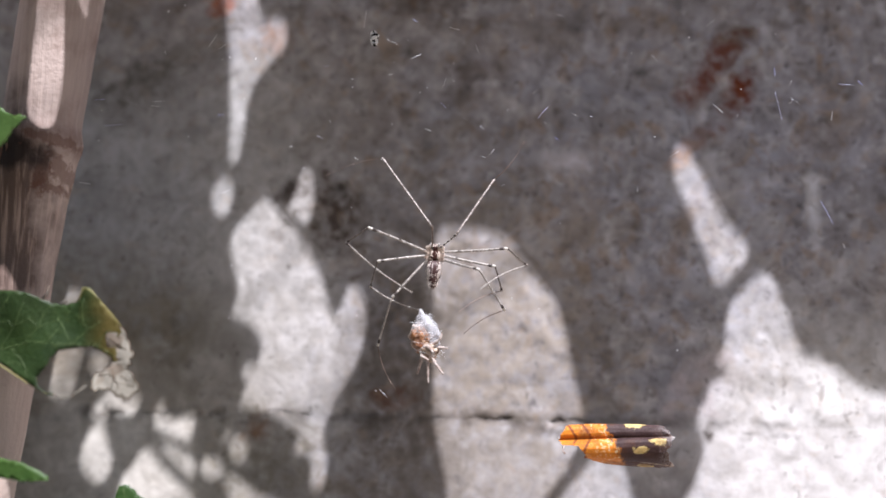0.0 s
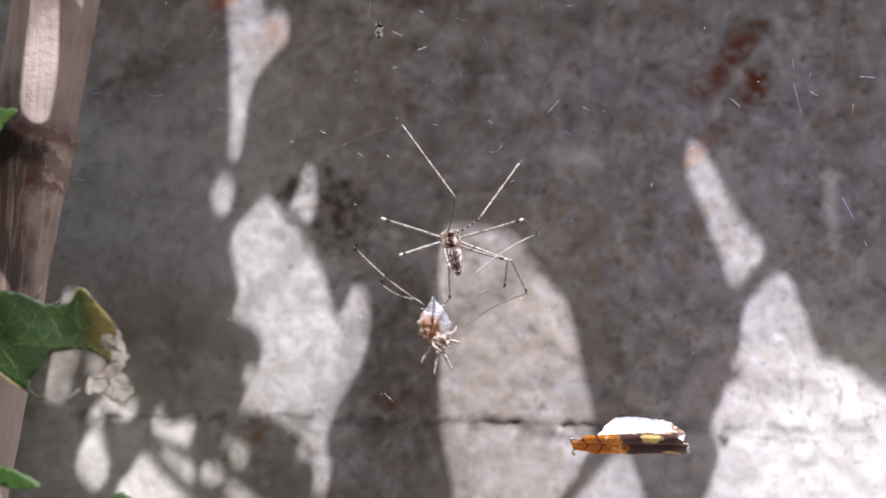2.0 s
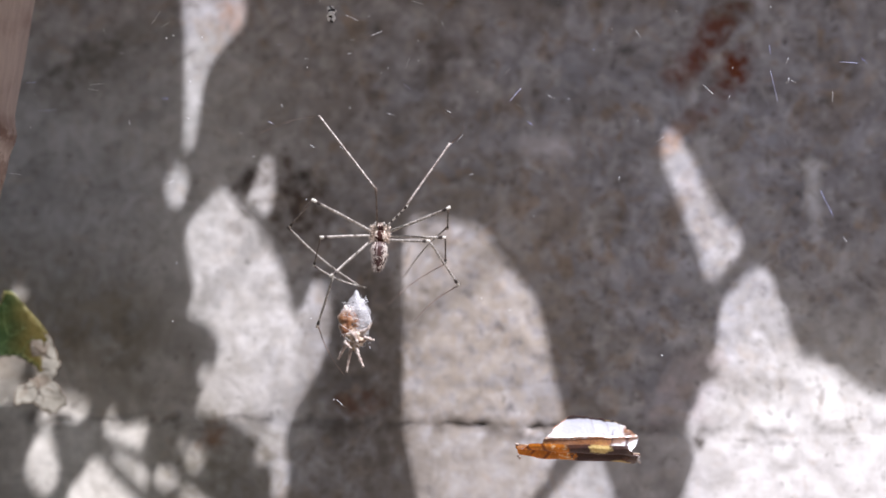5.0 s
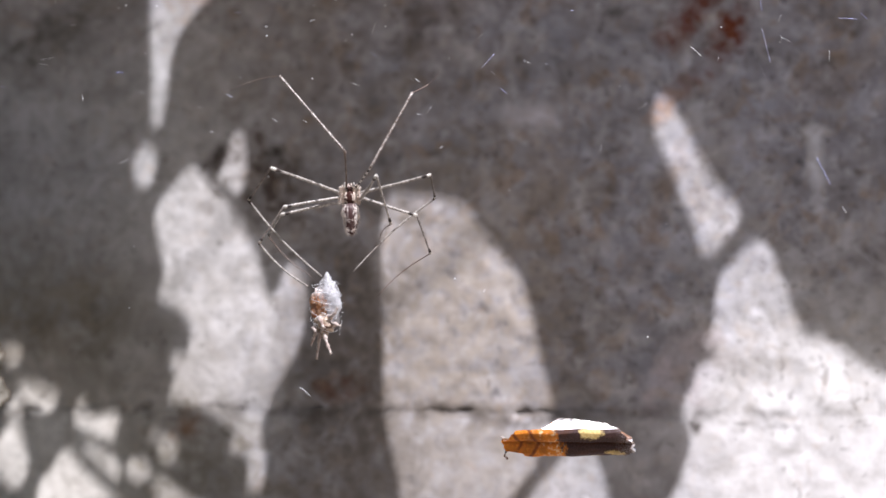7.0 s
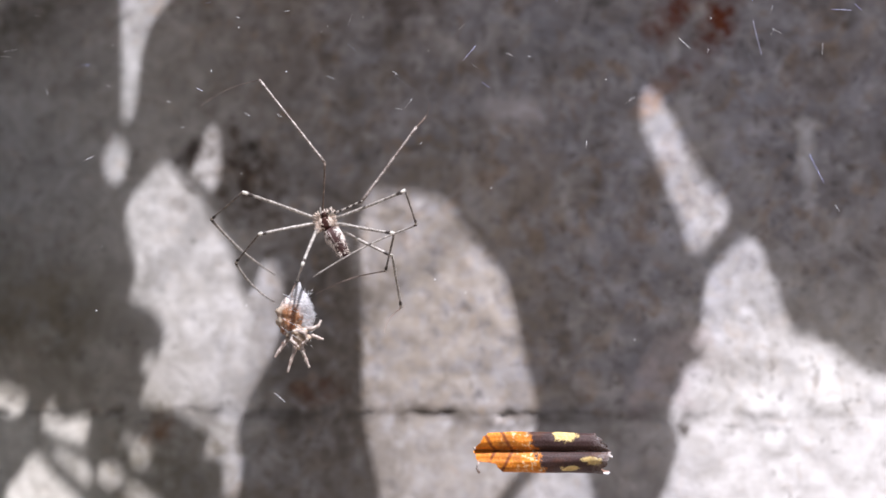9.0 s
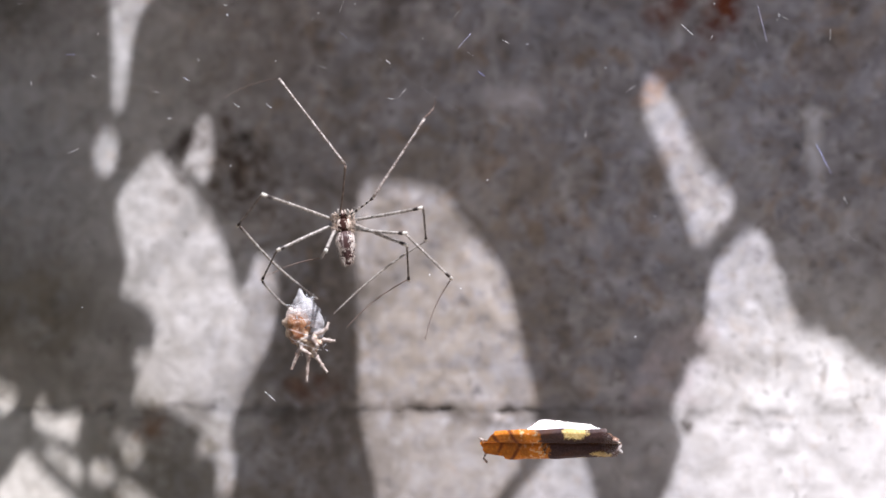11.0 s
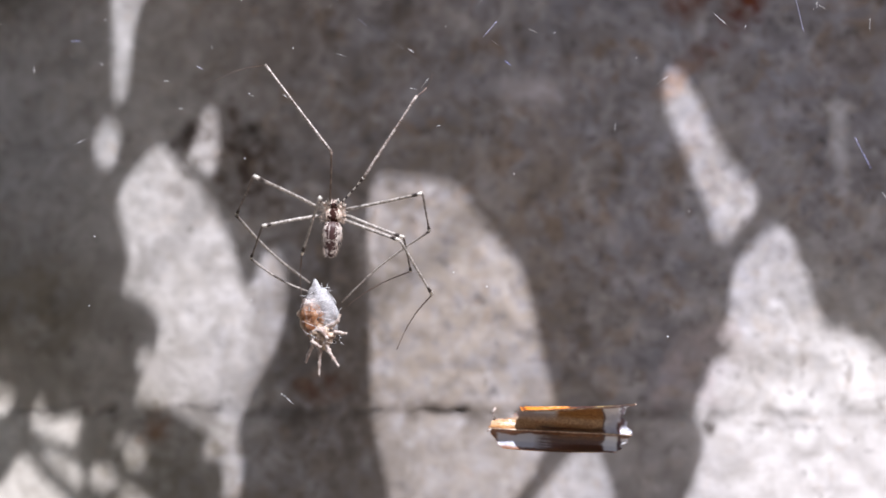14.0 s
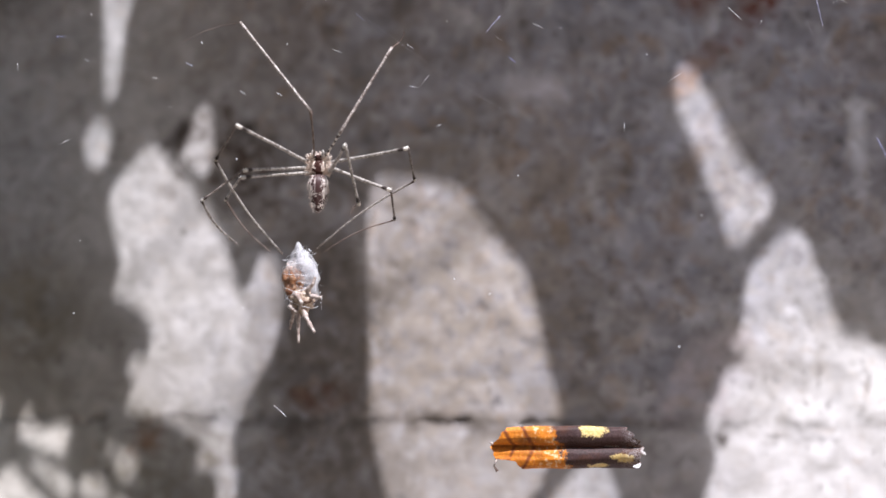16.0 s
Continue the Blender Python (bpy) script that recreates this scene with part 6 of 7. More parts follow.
WING_ROWS = [
    (0, 30.4, -35.6, -33, -2), (0.1, 29.6, -37.1, 45, 4), (0.2, 29.9, -36.2, 25, 1), (0.3, 30.6, -34.8, 10, 1),
    (0.4, 30.7, -34.5, 45, 4), (0.5, 31, -34.6, 5, 2), (0.6, 31.7, -34.2, 57, 4), (0.7, 31.8, -33.8, 78, 4),
    (0.8, 32.4, -33.4, 40, 4), (0.9, 31.6, -34.7, 60, 4), (1, 30.9, -32.9, 53, 2), (1.1, 30, -34.6, 42, 4),
    (1.2, 29.4, -35.6, 25, 1), (1.3, 30.1, -35.3, 42, 4), (1.4, 30.8, -32.9, 62, 4), (1.5, 31.1, -33.5, 58, 2),
    (1.6, 31.1, -33.4, 72, 4), (1.7, 30.9, -30.7, 82, 4), (1.8, 30.8, -32.6, 74, 4), (1.9, 32.3, -33.2, 70, 4),
    (2, 30.5, -33.7, 54, 2), (2.1, 30.9, -33.6, 50, 4), (2.2, 30.6, -32.6, 66, 4), (2.3, 30.1, -33.4, 48, 4),
    (2.4, 30.9, -33.4, 88, 4), (2.5, 30.1, -34.9, 45, 4), (2.6, 30.3, -34.5, 55, 4), (2.7, 29.5, -33.8, 60, 4),
    (2.8, 29.6, -34.8, -2, 1), (2.9, 29, -33.9, 52, 4), (3, 29.6, -33.7, 39, 3), (3.1, 29.9, -34.4, 54, 4),
    (3.2, 30.4, -34.8, 45, 4), (3.3, 30.5, -34.9, 52, 4), (3.4, 30.4, -35.2, 40, 4), (3.5, 30.1, -34.7, 66, 5),
    (3.6, 31.8, -33.4, 66, 4), (3.7, 33.1, -33.6, 64, 4), (3.8, 31.1, -34.4, 45, 4), (3.9, 31.9, -33.7, 70, 4),
    (4, 29.2, -35.9, 32, 4), (4.1, 28.5, -35.7, -4, 3), (4.2, 27.2, -33.7, 48, 4), (6.3, 29.2, -33.9, 66, 4),
    (6.4, 29.1, -34.6, 48, 3), (6.5, 28.7, -34.3, 72, 4), (6.6, 28.9, -33.5, 78, 4), (6.7, 28.8, -33.5, 80, 4),
    (6.8, 28.2, -33, 20, 1), (6.9, 28.4, -32.7, 72, 4), (7, 28.8, -34.5, 38, 2), (7.1, 28.8, -34.6, 5, 1),
    (7.2, 28.1, -34.1, 3, 1), (7.3, 27.6, -34.4, 55, 4), (7.4, 28.2, -33.2, 60, 4), (7.5, 28.6, -34.7, 77, 5),
    (7.6, 28.5, -34.5, 68, 4), (7.7, 28.5, -34.9, 45, 4), (7.8, 27.7, -35.6, 35, 4), (7.9, 26.6, -35.2, 8, 1),
    (8, 26.8, -35.8, 3, 2), (8.1, 26.5, -35.6, 2, 1), (8.2, 26.3, -35.2, 3, 1), (8.3, 26, -36.4, -8, 1),
    (8.4, 26.1, -36.1, -8, 1), (8.5, 26.9, -37.5, -8, 2), (8.6, 27.4, -36.2, -10, 1), (8.7, 27.4, -35.2, 22, 1),
    (8.8, 27.6, -36, -8, 1), (8.9, 26.8, -35.6, 8, 1), (9, 27.4, -35.8, -3, 1), (9.1, 28.6, -35.4, 52, 4),
    (9.2, 29.2, -35.7, -4, 1), (11.3, 28.6, -33, 48, 2), (11.4, 28, -31.7, 56, 3), (11.5, 27, -33.1, 68, 4),
    (11.6, 26.7, -32.3, 66, 4), (11.7, 26.1, -32.5, 86, 4), (11.8, 25.9, -32.1, 84, 4), (11.9, 26.4, -32.4, 45, 4),
    (12, 26.4, -33.5, 54, 2), (12.1, 26.2, -35.3, -8, 1), (12.2, 26, -33.4, 8, 1), (12.3, 25.8, -34.5, -6, 1),
    (12.4, 25.7, -33.6, 68, 4), (12.5, 26.5, -33.1, 76, 4), (12.6, 26, -34.3, 50, 4), (12.7, 25.9, -33.3, 48, 4),
    (12.8, 25.9, -31.7, 80, 4), (12.9, 25.8, -33.5, 52, 4), (13, 26.1, -32.6, 85, 4), (13.1, 26.6, -33.7, 56, 4),
    (13.2, 26.8, -33.8, 54, 4), (13.3, 26.8, -31.8, 84, 4), (13.4, 26.6, -33, 86, 4), (13.5, 26.6, -34.6, 90, 6),
    (13.6, 26.8, -33.5, 8, 1), (13.7, 26.9, -36.3, -10, 1), (13.8, 28, -31.8, 74, 4), (13.9, 28.1, -32.6, 80, 4),
    (14, 26.7, -32.5, 160, 3), (14.05, 26.4, -33.2, 105, 2), (14.1, 25.8, -35.3, 52, 4), (14.2, 26, -31.1, 50, 2), (14.3, 25.7, -33.9, 95, 4),
    (14.4, 25.8, -30.5, 84, 4), (14.5, 26.1, -32.1, 64, 3), (14.6, 25.5, -34.3, 72, 4), (14.7, 24.8, -33.9, 52, 4),
    (14.8, 24.4, -33.1, 60, 3), (14.9, 25.1, -33.8, 45, 4), (15, 25.6, -36.2, -10, 1), (15.1, 26.5, -32.1, 76, 4),
    (15.2, 26.5, -28.9, 62, 4), (15.3, 26.3, -32, 84, 5), (15.4, 26.1, -33.2, 8, 1), (15.5, 26.4, -34.7, 92, 6),
    (15.6, 26, -30.9, 76, 4), (15.7, 26.8, -31.8, 38, 1), (15.8, 26.7, -30.8, 95, 4), (15.9, 26.2, -29.4, 82, 4),
    (16, 26.7, -32.8, 6, 1),
]

# ---- the web ----
web = tagged(new("spider_web"), "sparse tangle of fine silk threads that glint in the sun", "spider web")
web.matrix_basis = Matrix.Translation((0, -0.033, 0))
cam.data.dof.focus_object = web                  # the lens stays sharp on the web while it comes nearer


def strand(a, b, r, mat, sag=0.0, beads=0, seed=0):
    rng = random.Random(seed)
    n = 9
    pts = [Vector(a).lerp(Vector(b), k / (n - 1)) - Vector((0, 0, sag * math.sin(math.pi * k / (n - 1)))) for k in range(n)]
    got = [tube(pts, [r] * n, 5)]
    for k in range(beads):
        t = rng.random()
        got.append(egg(r * 2.2, r * 2.2, r * 3, Vector(a).lerp(Vector(b), t), 6, 4))
    return mesh_of("silk_thread", *scaled(joined(*got)), mat)


# short pale pieces modelled in place of sun glints along the threads
HIGH_GLINTS = [(-11.2, 34.3, 3, 82), (-6.8, 31.1, 2, -25), (-2.6, 33.4, 0.9, -40), (-2.4, 27.3, 1.7, 25), (-7.1, 25.4, 0.8, 10), (-17.5, 26.1, 0.9, 0), (-12.8, 23.2, 0.5, 0), (-37.4, 31.3, 2.4, 55), (-60, 22.7, 3.6, 45), (-28.4, 35.1, 1.9, -80)]
LOW_GLINTS = [(-53.4, 16.3, 3.2, 0), (-35.7, 18.5, 1.1, 0), (-6.9, -27.9, 1.6, -45), (-57.2, 6.1, 2.4, -10), (-23.7, 13, 0.6, 0), (-20.8, 8.7, 0.5, 0), (-18, 13.5, 1.0, -30), (-8, 10.5, 0.8, -35), (-46, 20.5, 2.2, 4), (-54.8, 19.9, 1.6, 2), (-46.5, 19.6, 1.4, -6), (-12.5, 10.8, 0.9, -35)]
FAR_GLINTS = [(3.8, 31.8, 1.8, -15), (18.4, 17.8, 2.6, 50), (47.5, 19.2, 2.1, -50), (56.4, 18.7, 4.6, -75), (55.7, 24, 1.4, -88), (68.3, 23.1, 2.4, -8), (70, 22.9, 1.2, -40), (64.3, 16.6, 1.4, 88), (26.5, 17.6, 0.4, 0), (30.3, 25.4, 0.4, 0), (63, 1, 4.2, -70), (66, -4, 1.0, -60), (2, 20, 1.4, -42), (8.5, 15.2, 0.9, -40), (20.6, 13.2, 1.0, -36)]
for k, (gx, gz, size, turn) in enumerate(HIGH_GLINTS + LOW_GLINTS + FAR_GLINTS):
    a = radians(turn)
    d = Vector((math.cos(a), 0.25 * math.sin(k * 2.3), math.sin(a))) * size / 2
    at = Vector((gx, 2.5 * math.sin(k * 1.9), gz))
    part("silk_thread", strand(at - d, at + d, 0.031, GLINT, 0.0, 2 if size > 1.5 else 0, k), web, "short pale piece of silk drawn where a thread glints")
FAINT = [((-66, 17, 60), (-9, 0, 31)), ((-66, 17, 22), (-30, 0, 18)), ((-9, 0, 31), (12, 0, 70)), ((58, 0, 60), (55, 0, 18)), ((55, 0, 18), (66, 0, -8)), ((66, 0, -8), (95, 10, -30)),
    ((19, 0, 18), (40, 0, 70)), ((-23, 0, 13), (-60, 5, 24)), ((68, 0, 23), (110, 10, 60)), ((2, 0, 20), (22, 0, 6))]
for k, (a, b) in enumerate(FAINT):
    part("silk_thread", strand(a, b, 0.005, THREAD, 0.6, 0, k), web, "faint fine silk thread")
# specks and dashes modelled in place of the smallest glints
rng = random.Random(31)
beads = []
for k in range(44):
    at = Vector((rng.uniform(-60, 80), rng.uniform(-3, 3), rng.uniform(8, 44) if k % 4 else rng.uniform(-30, 8)))
    beads.append(egg(rng.uniform(0.06, 0.12), 0.08, rng.uniform(0.06, 0.14), at, 6, 4))
for k in range(34):
    at = Vector((rng.uniform(-55, 75), rng.uniform(-3, 3), rng.uniform(4, 44)))
    a, l = rng.uniform(0, 6.3), rng.uniform(0.25, 0.9)
    d = Vector((math.cos(a), rng.uniform(-0.3, 0.3), math.sin(a))) * l
    beads.append(tube([at - d, at + d * 0.2, at + d], [0.012, 0.03, 0.014], 5))
tagged(part("silk_bead", mesh_of("silk_bead", *scaled(joined(*beads)), GLINT), web), "tiny white specks that stand for glints on silk", kind="stuff")
rng = random.Random(12)
bits = [egg(rng.uniform(0.2, 0.42), 0.3, rng.uniform(0.2, 0.4), (rng.uniform(-0.45, 0.45), rng.uniform(-0.4, 0.4), rng.uniform(-1.2, 1.2)), 8, 5, 0, 0.25, k) for k in range(44)]
debris = tagged(new("debris_clump"), "tiny black and white clump caught in silk", "debris")
debris.matrix_basis = Matrix.Translation((-0.0096, -0.033, 0.0309))
part("dark_grain", mesh_of("dark_grain", *scaled(joined(*bits[::3])), EYE), debris, "black grains")
part("white_fleck", mesh_of("white_fleck", *scaled(joined(*bits[1::3], *bits[2::3])), FLECK), debris, "bright white flecks")

# ---- the spider ----
spider = tagged(new("cellar_spider"), "long-legged pale cellar spider with a brown-streaked body hanging in its web", "spider")
front = part("cephalothorax", mesh_of("cephalothorax", *scaled(joined(egg(1.2, 0.85, 1.25, (0, 0, 0.1), 20, 12, -0.1, 0.04), egg(0.6, 0.5, 0.5, (0, -0.35, 1.1), 12, 8), *[egg(0.36, 0.36, 0.36, (sx * r[0], r[1], r[2]), 10, 6, 0, 0.1, k) for sx in (-1, 1) for k, r in enumerate(((0.75, -0.3, 1.0), (1.15, -0.15, 0.55), (1.25, -0.05, 0.0), (1.05, 0.1, -0.55)))])), FRONT), spider, "pale carapace with a dark brown mark")
back = part("abdomen", mesh_of("abdomen", *scaled(lathe([(-5.55, 0.05, 0.05, 0, 0), (-5.42, 0.34, 0.3, 0, 0), (-5.0, 0.58, 0.55, 0, 0), (-4.3, 0.82, 0.8, 0, 0), (-3.4, 1.05, 1.05, 0, -0.05), (-2.5, 1.22, 1.2, 0, -0.1), (-1.7, 1.24, 1.15, 0, -0.1),
    (-1.1, 0.95, 0.9, 0, 0), (-0.8, 0.35, 0.35, 0, 0), (-0.6, 0.25, 0.25, 0, 0)], 24, 0.06, 3)), BACK), spider, "long silvery abdomen with a dark central streak")
for side in (-1, 1):
    part("pedipalp", mesh_of("pedipalp", *scaled(joined(tube([(0.45 * side, -0.3, 0.9), (0.75 * side, -0.7, 1.5), (0.6 * side, -0.9, 2.0)], [0.16, 0.15, 0.08], 8))), LEG), spider)
    part("chelicera", mesh_of("chelicera", *scaled(tube([(0.2 * side, -0.4, 1.1), (0.24 * side, -0.55, 1.6), (0.15 * side, -0.6, 1.9)], [0.2, 0.17, 0.06], 8)), PALE), spider)
    part("eye_cluster", mesh_of("eye_cluster", *scaled(joined(*[egg(0.09, 0.09, 0.09, (side * (0.16 + 0.14 * k), -0.78, 1.12 + 0.1 * (k % 2)), 8, 5) for k in range(3)])), EYE), spider)
rng = random.Random(8)
hairs = []
for k in range(190):
    a, h = rng.uniform(0, 2 * math.pi), rng.uniform(-0.9, 1.2)
    if math.sin(a) < -0.45 and h < 0.9:
        continue
    d = Vector((math.cos(a), -0.4 + 0.7 * math.sin(a), h * 0.6)).normalized()
    b = Vector((1.1 * math.cos(a), 0.6 * math.sin(a), 0.1 + h))
    hairs.append(tube([b, b + d * rng.uniform(0.3, 0.7)], [0.085, 0.03], 5))
for k in range(9):
    x = -1.1 + 0.275 * k
    hairs.append(tube([(x, -0.5, 1.0 + 0.25 * (k % 2)), (x * 1.12, -0.65, 1.35 + 0.12 * (k % 3)), (x * 1.2, -0.7, 1.5 + 0.18 * (k % 3))], [0.15, 0.13, 0.05], 6))
# a soft fringe at the roots of the legs, and down both flanks
for k in range(170):
    side, h = rng.choice((-1, 1)), rng.uniform(-1.0, 1.1)
    b = Vector((side * rng.uniform(0.75, 1.25), rng.uniform(-0.75, 0.2), 0.1 + h))
    d = Vector((side * rng.uniform(0.4, 1.0), rng.uniform(-0.8, 0.1), 0.5 * h + rng.uniform(-0.3, 0.3))).normalized()
    hairs.append(tube([b, b + d * rng.uniform(0.35, 0.8)], [0.032, 0.012], 4))
part("body_hair", mesh_of("body_hair", *scaled(joined(*hairs)), HAIR), front, "short pale bristles")
down = []
for k in range(150):
    side, h = rng.choice((-1, 1)), rng.uniform(-5.2, -1.0)
    a, r = radians(rng.uniform(-70, 20)), float(np.interp(h, (-5.5, -5.0, -3.4, -1.7, -1.0), (0.1, 0.58, 1.05, 1.22, 0.9)))
    b = Vector((side * r * math.cos(a), r * math.sin(a) - 0.05, h))
    d = Vector((side * math.cos(a) * 0.7, math.sin(a) * 0.7, -1.0)).normalized()
    down.append(tube([b, b + d * rng.uniform(0.25, 0.55)], [0.022, 0.01], 4))
part("abdomen_hair", mesh_of("abdomen_hair", *scaled(joined(*down)), HAIR), back, "fine white down")


def leg_piece(name, length, r0, r1, mat, knob, bend, label=""):
    """One stretch of a leg along +x, with a swollen far joint."""
    n = 14
    pts = [(length * k / (n - 1), 0, bend * math.sin(math.pi * k / (n - 1))) for k in range(n)]
    radii = [r0 + (r1 - r0) * k / (n - 1) + (knob * math.exp(-((k - n + 1.6) / 1.0) ** 2)) for k in range(n)]
    rng = random.Random(int(length * 10))
    bristles = []
    for k in range(int(length * 2.2)):
        x = rng.uniform(0.5, length)
        a = rng.uniform(0, 2 * math.pi)
        bristles.append(tube([(x, 0, bend * math.sin(math.pi * x / length)), (x + 0.25, 0.32 * math.cos(a), bend * math.sin(math.pi * x / length) + 0.32 * math.sin(a))], [0.022, 0.008], 3))
    return part(name, mesh_of(name, *scaled(joined(tube(pts, radii, 8), *bristles)), mat), spider, label)


LEGS = {}
for key, (la, lb, lc) in LEG_LENGTHS.items():
    fore, low = key in ("LA", "LB"), key in ("LE", "RE")
    thigh = {"LA": BROWN_LEG, "LB": BEADED}.get(key, LEG)
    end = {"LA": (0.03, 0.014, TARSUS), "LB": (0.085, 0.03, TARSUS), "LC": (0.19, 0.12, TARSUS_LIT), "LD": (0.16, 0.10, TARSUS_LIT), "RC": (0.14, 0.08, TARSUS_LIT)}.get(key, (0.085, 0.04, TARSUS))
    LEGS[key] = (leg_piece("femur", la, *((0.13, 0.12) if fore else (0.23, 0.18)), thigh, 0.08, 0.06, "thin dusky thigh" if fore else "straw-coloured freckled thigh"),
                 leg_piece("tibia", lb, *((0.19, 0.15) if fore else (0.17, 0.14) if low else (0.14, 0.11)), FRECKLED if fore else LEG if low else SHIN, 0.05 if fore else 0.10, 0.0, "straw-coloured shin with a pale cuff" if fore or low else "dusky shin with a dark band and a white cuff"),
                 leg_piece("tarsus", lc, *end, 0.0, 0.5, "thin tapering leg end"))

# ---- the prey ----
prey = tagged(new("wrapped_prey"), "amber-brown insect prey half wrapped in white silk", "insect")


def grown(piece):
    return [(Vector(v) * 1.12 + Vector((0, 0, 0.35))) * MM for v in piece[0]], piece[1]


def lumpy(piece, much, size, seed):
    """The same piece with an uneven, puckered skin."""
    out = []
    c = sum((Vector(v) for v in piece[0]), Vector()) / len(piece[0])
    for v in piece[0]:
        v = Vector(v)
        out.append(v + (v - c).normalized() * much * (noise.noise(v / size + Vector((seed, 0, 0))) + 0.5 * noise.noise(v * 2.3 / size + Vector((0, seed, 0)))))
    return out, piece[1]


part("silk_wrap", mesh_of("silk_wrap", *grown(lumpy(lathe([(-2.4, 0.2, 0.2, 0.9, 0.2), (-2.0, 0.5, 0.45, 1.0, 0.2), (-1.2, 0.85, 0.7, 1.0, 0.3), (-0.3, 1.1, 0.8, 0.95, 0.35), (0.6, 1.25, 0.85, 0.85, 0.35), (1.4, 1.25, 0.85, 0.7, 0.3), (2.2, 1.1, 0.8, 0.5, 0.25),
    (2.9, 0.85, 0.7, 0.3, 0.15), (3.5, 0.5, 0.5, 0.1, 0.05), (4.0, 0.28, 0.28, 0.0, 0), (4.5, 0.16, 0.16, -0.1, 0), (4.9, 0.04, 0.04, -0.15, 0)], 40), 0.55, 0.8, 6)), WRAP), prey, "thick bluish-white silk wrapping")
part("silk_gauze", mesh_of("silk_gauze", *grown(lumpy(lathe([(0.2, 1.75, 1.15, 0.3, 0.0), (0.7, 1.95, 1.25, 0.25, 0.0), (1.4, 1.95, 1.3, 0.15, 0.0), (2.1, 1.75, 1.2, 0.05, 0.0), (2.8, 1.3, 1.0, 0.05, 0.0), (3.4, 0.85, 0.8, 0.0, 0), (4.0, 0.45, 0.45, 0.0, 0), (4.6, 0.18, 0.18, -0.1, 0)], 40), 0.5, 0.7, 9)), GAUZE), prey, "thin torn veil of silk")
part("abdomen", mesh_of("abdomen", *grown(lumpy(egg(1.6, 1.15, 2.15, (-0.8, -0.35, 0.75), 40, 28, -0.12), 0.45, 0.8, 4)), AMBER), prey, "swollen amber-orange abdomen with pale creases")
part("thorax", mesh_of("thorax", *grown(lumpy(joined(egg(1.15, 1.05, 1.2, (0.55, -0.5, -1.6), 28, 18), egg(0.5, 0.45, 0.5, (0.35, -1.25, -1.1), 14, 9), egg(0.45, 0.4, 0.4, (-0.3, -1.1, -1.6), 12, 8), egg(0.42, 0.4, 0.4, (1.2, -1.1, -1.9), 12, 8)), 0.5, 0.5, 5)), HUSK), prey, "mottled brown and cream thorax")
part("head", mesh_of("head", *grown(lumpy(joined(egg(0.6, 0.55, 0.65, (0.6, -0.6, -2.6), 16, 10), egg(0.18, 0.18, 0.18, (0.3, -1.05, -2.7), 8, 5), egg(0.18, 0.18, 0.18, (0.85, -1.05, -2.7), 8, 5)), 0.16, 0.4, 2)), HUSK), prey)
PREY_LEGS = [((-0.5, -0.4, -1.6), (-1.1, -0.6, -2.7), (-1.6, -0.6, -3.6), (-2.0, -0.6, -4.4)), ((0.1, -0.9, -2.2), (0.25, -1.1, -3.4), (-0.05, -1.0, -4.6), (-0.3, -0.9, -6.0)), ((0.7, -0.8, -2.2), (1.2, -0.9, -3.3), (1.7, -0.8, -4.3), (2.2, -0.7, -5.2)),
    ((1.2, -0.6, -0.7), (2.0, -0.8, -0.6), (2.7, -0.8, -0.2), (3.0, -0.7, 0.5)), ((1.4, -0.4, -1.5), (2.2, -0.6, -1.4), (2.9, -0.6, -1.6), (3.5, -0.5, -1.7)), ((0.3, -1.3, -1.0), (1.2, -1.8, -1.2), (1.6, -1.6, -2.0), (1.0, -1.5, -2.6)), ((-0.4, -1.1, -1.4), (-0.3, -1.6, -2.2), (0.3, -1.7, -2.6), (0.7, -1.5, -2.9))]
for k, pts in enumerate(PREY_LEGS):
    fine_pts, radii = [], []
    for n in range(19):
        t = n / 18 * 3
        a = min(int(t), 2)
        fine_pts.append(Vector(pts[a]).lerp(Vector(pts[a + 1]), t - a))
        radii.append((0.33 - 0.062 * t) * (1.22 if abs(t - round(t)) < 0.15 else 0.88) * (1 + 0.1 * math.sin(k * 3 + n * 2.3)))
    part("prey_leg", mesh_of("prey_leg", *grown(lumpy(tube(fine_pts, radii, 10), 0.1, 0.35, k)), PALE), prey, "pale jointed leg with brown flecks")
rng = random.Random(3)
fluff = []
for k in range(90):
    a, z = rng.uniform(0, 2 * math.pi), rng.uniform(-2.6, 4.2)
    b = Vector(((0.6 + 1.5 * math.cos(a)) * (1 - max(0, z - 1) * 0.2), (0.2 + 1.3 * math.sin(a)) * (1 - max(0, z - 1) * 0.2), z))
    fluff.append(tube([b, b + Vector((rng.uniform(-0.6, 0.6), rng.uniform(-0.6, 0.6), rng.uniform(-0.7, 0.9)))], [0.03, 0.012], 3))
for k in range(9):
    z0, lean, a0 = -1.6 + 0.62 * k + rng.uniform(-0.3, 0.3), rng.uniform(-1.3, 1.3), rng.uniform(0, 6)
    ring = []
    for n in range(15):
        a = a0 + n * 0.3
        r = 1.0 + 0.95 * math.sqrt(max(0.0, 1 - ((z0 - 0.6) / 3.6) ** 2))
        ring.append((-0.1 + r * math.cos(a), -0.2 + 0.92 * r * math.sin(a), z0 + lean * math.cos(a)))
    fluff.append(tube(ring, [0.025] * 15, 4))
part("loose_silk", mesh_of("loose_silk", *grown(joined(*fluff)), GLINT), prey, "loose white silk fibres")

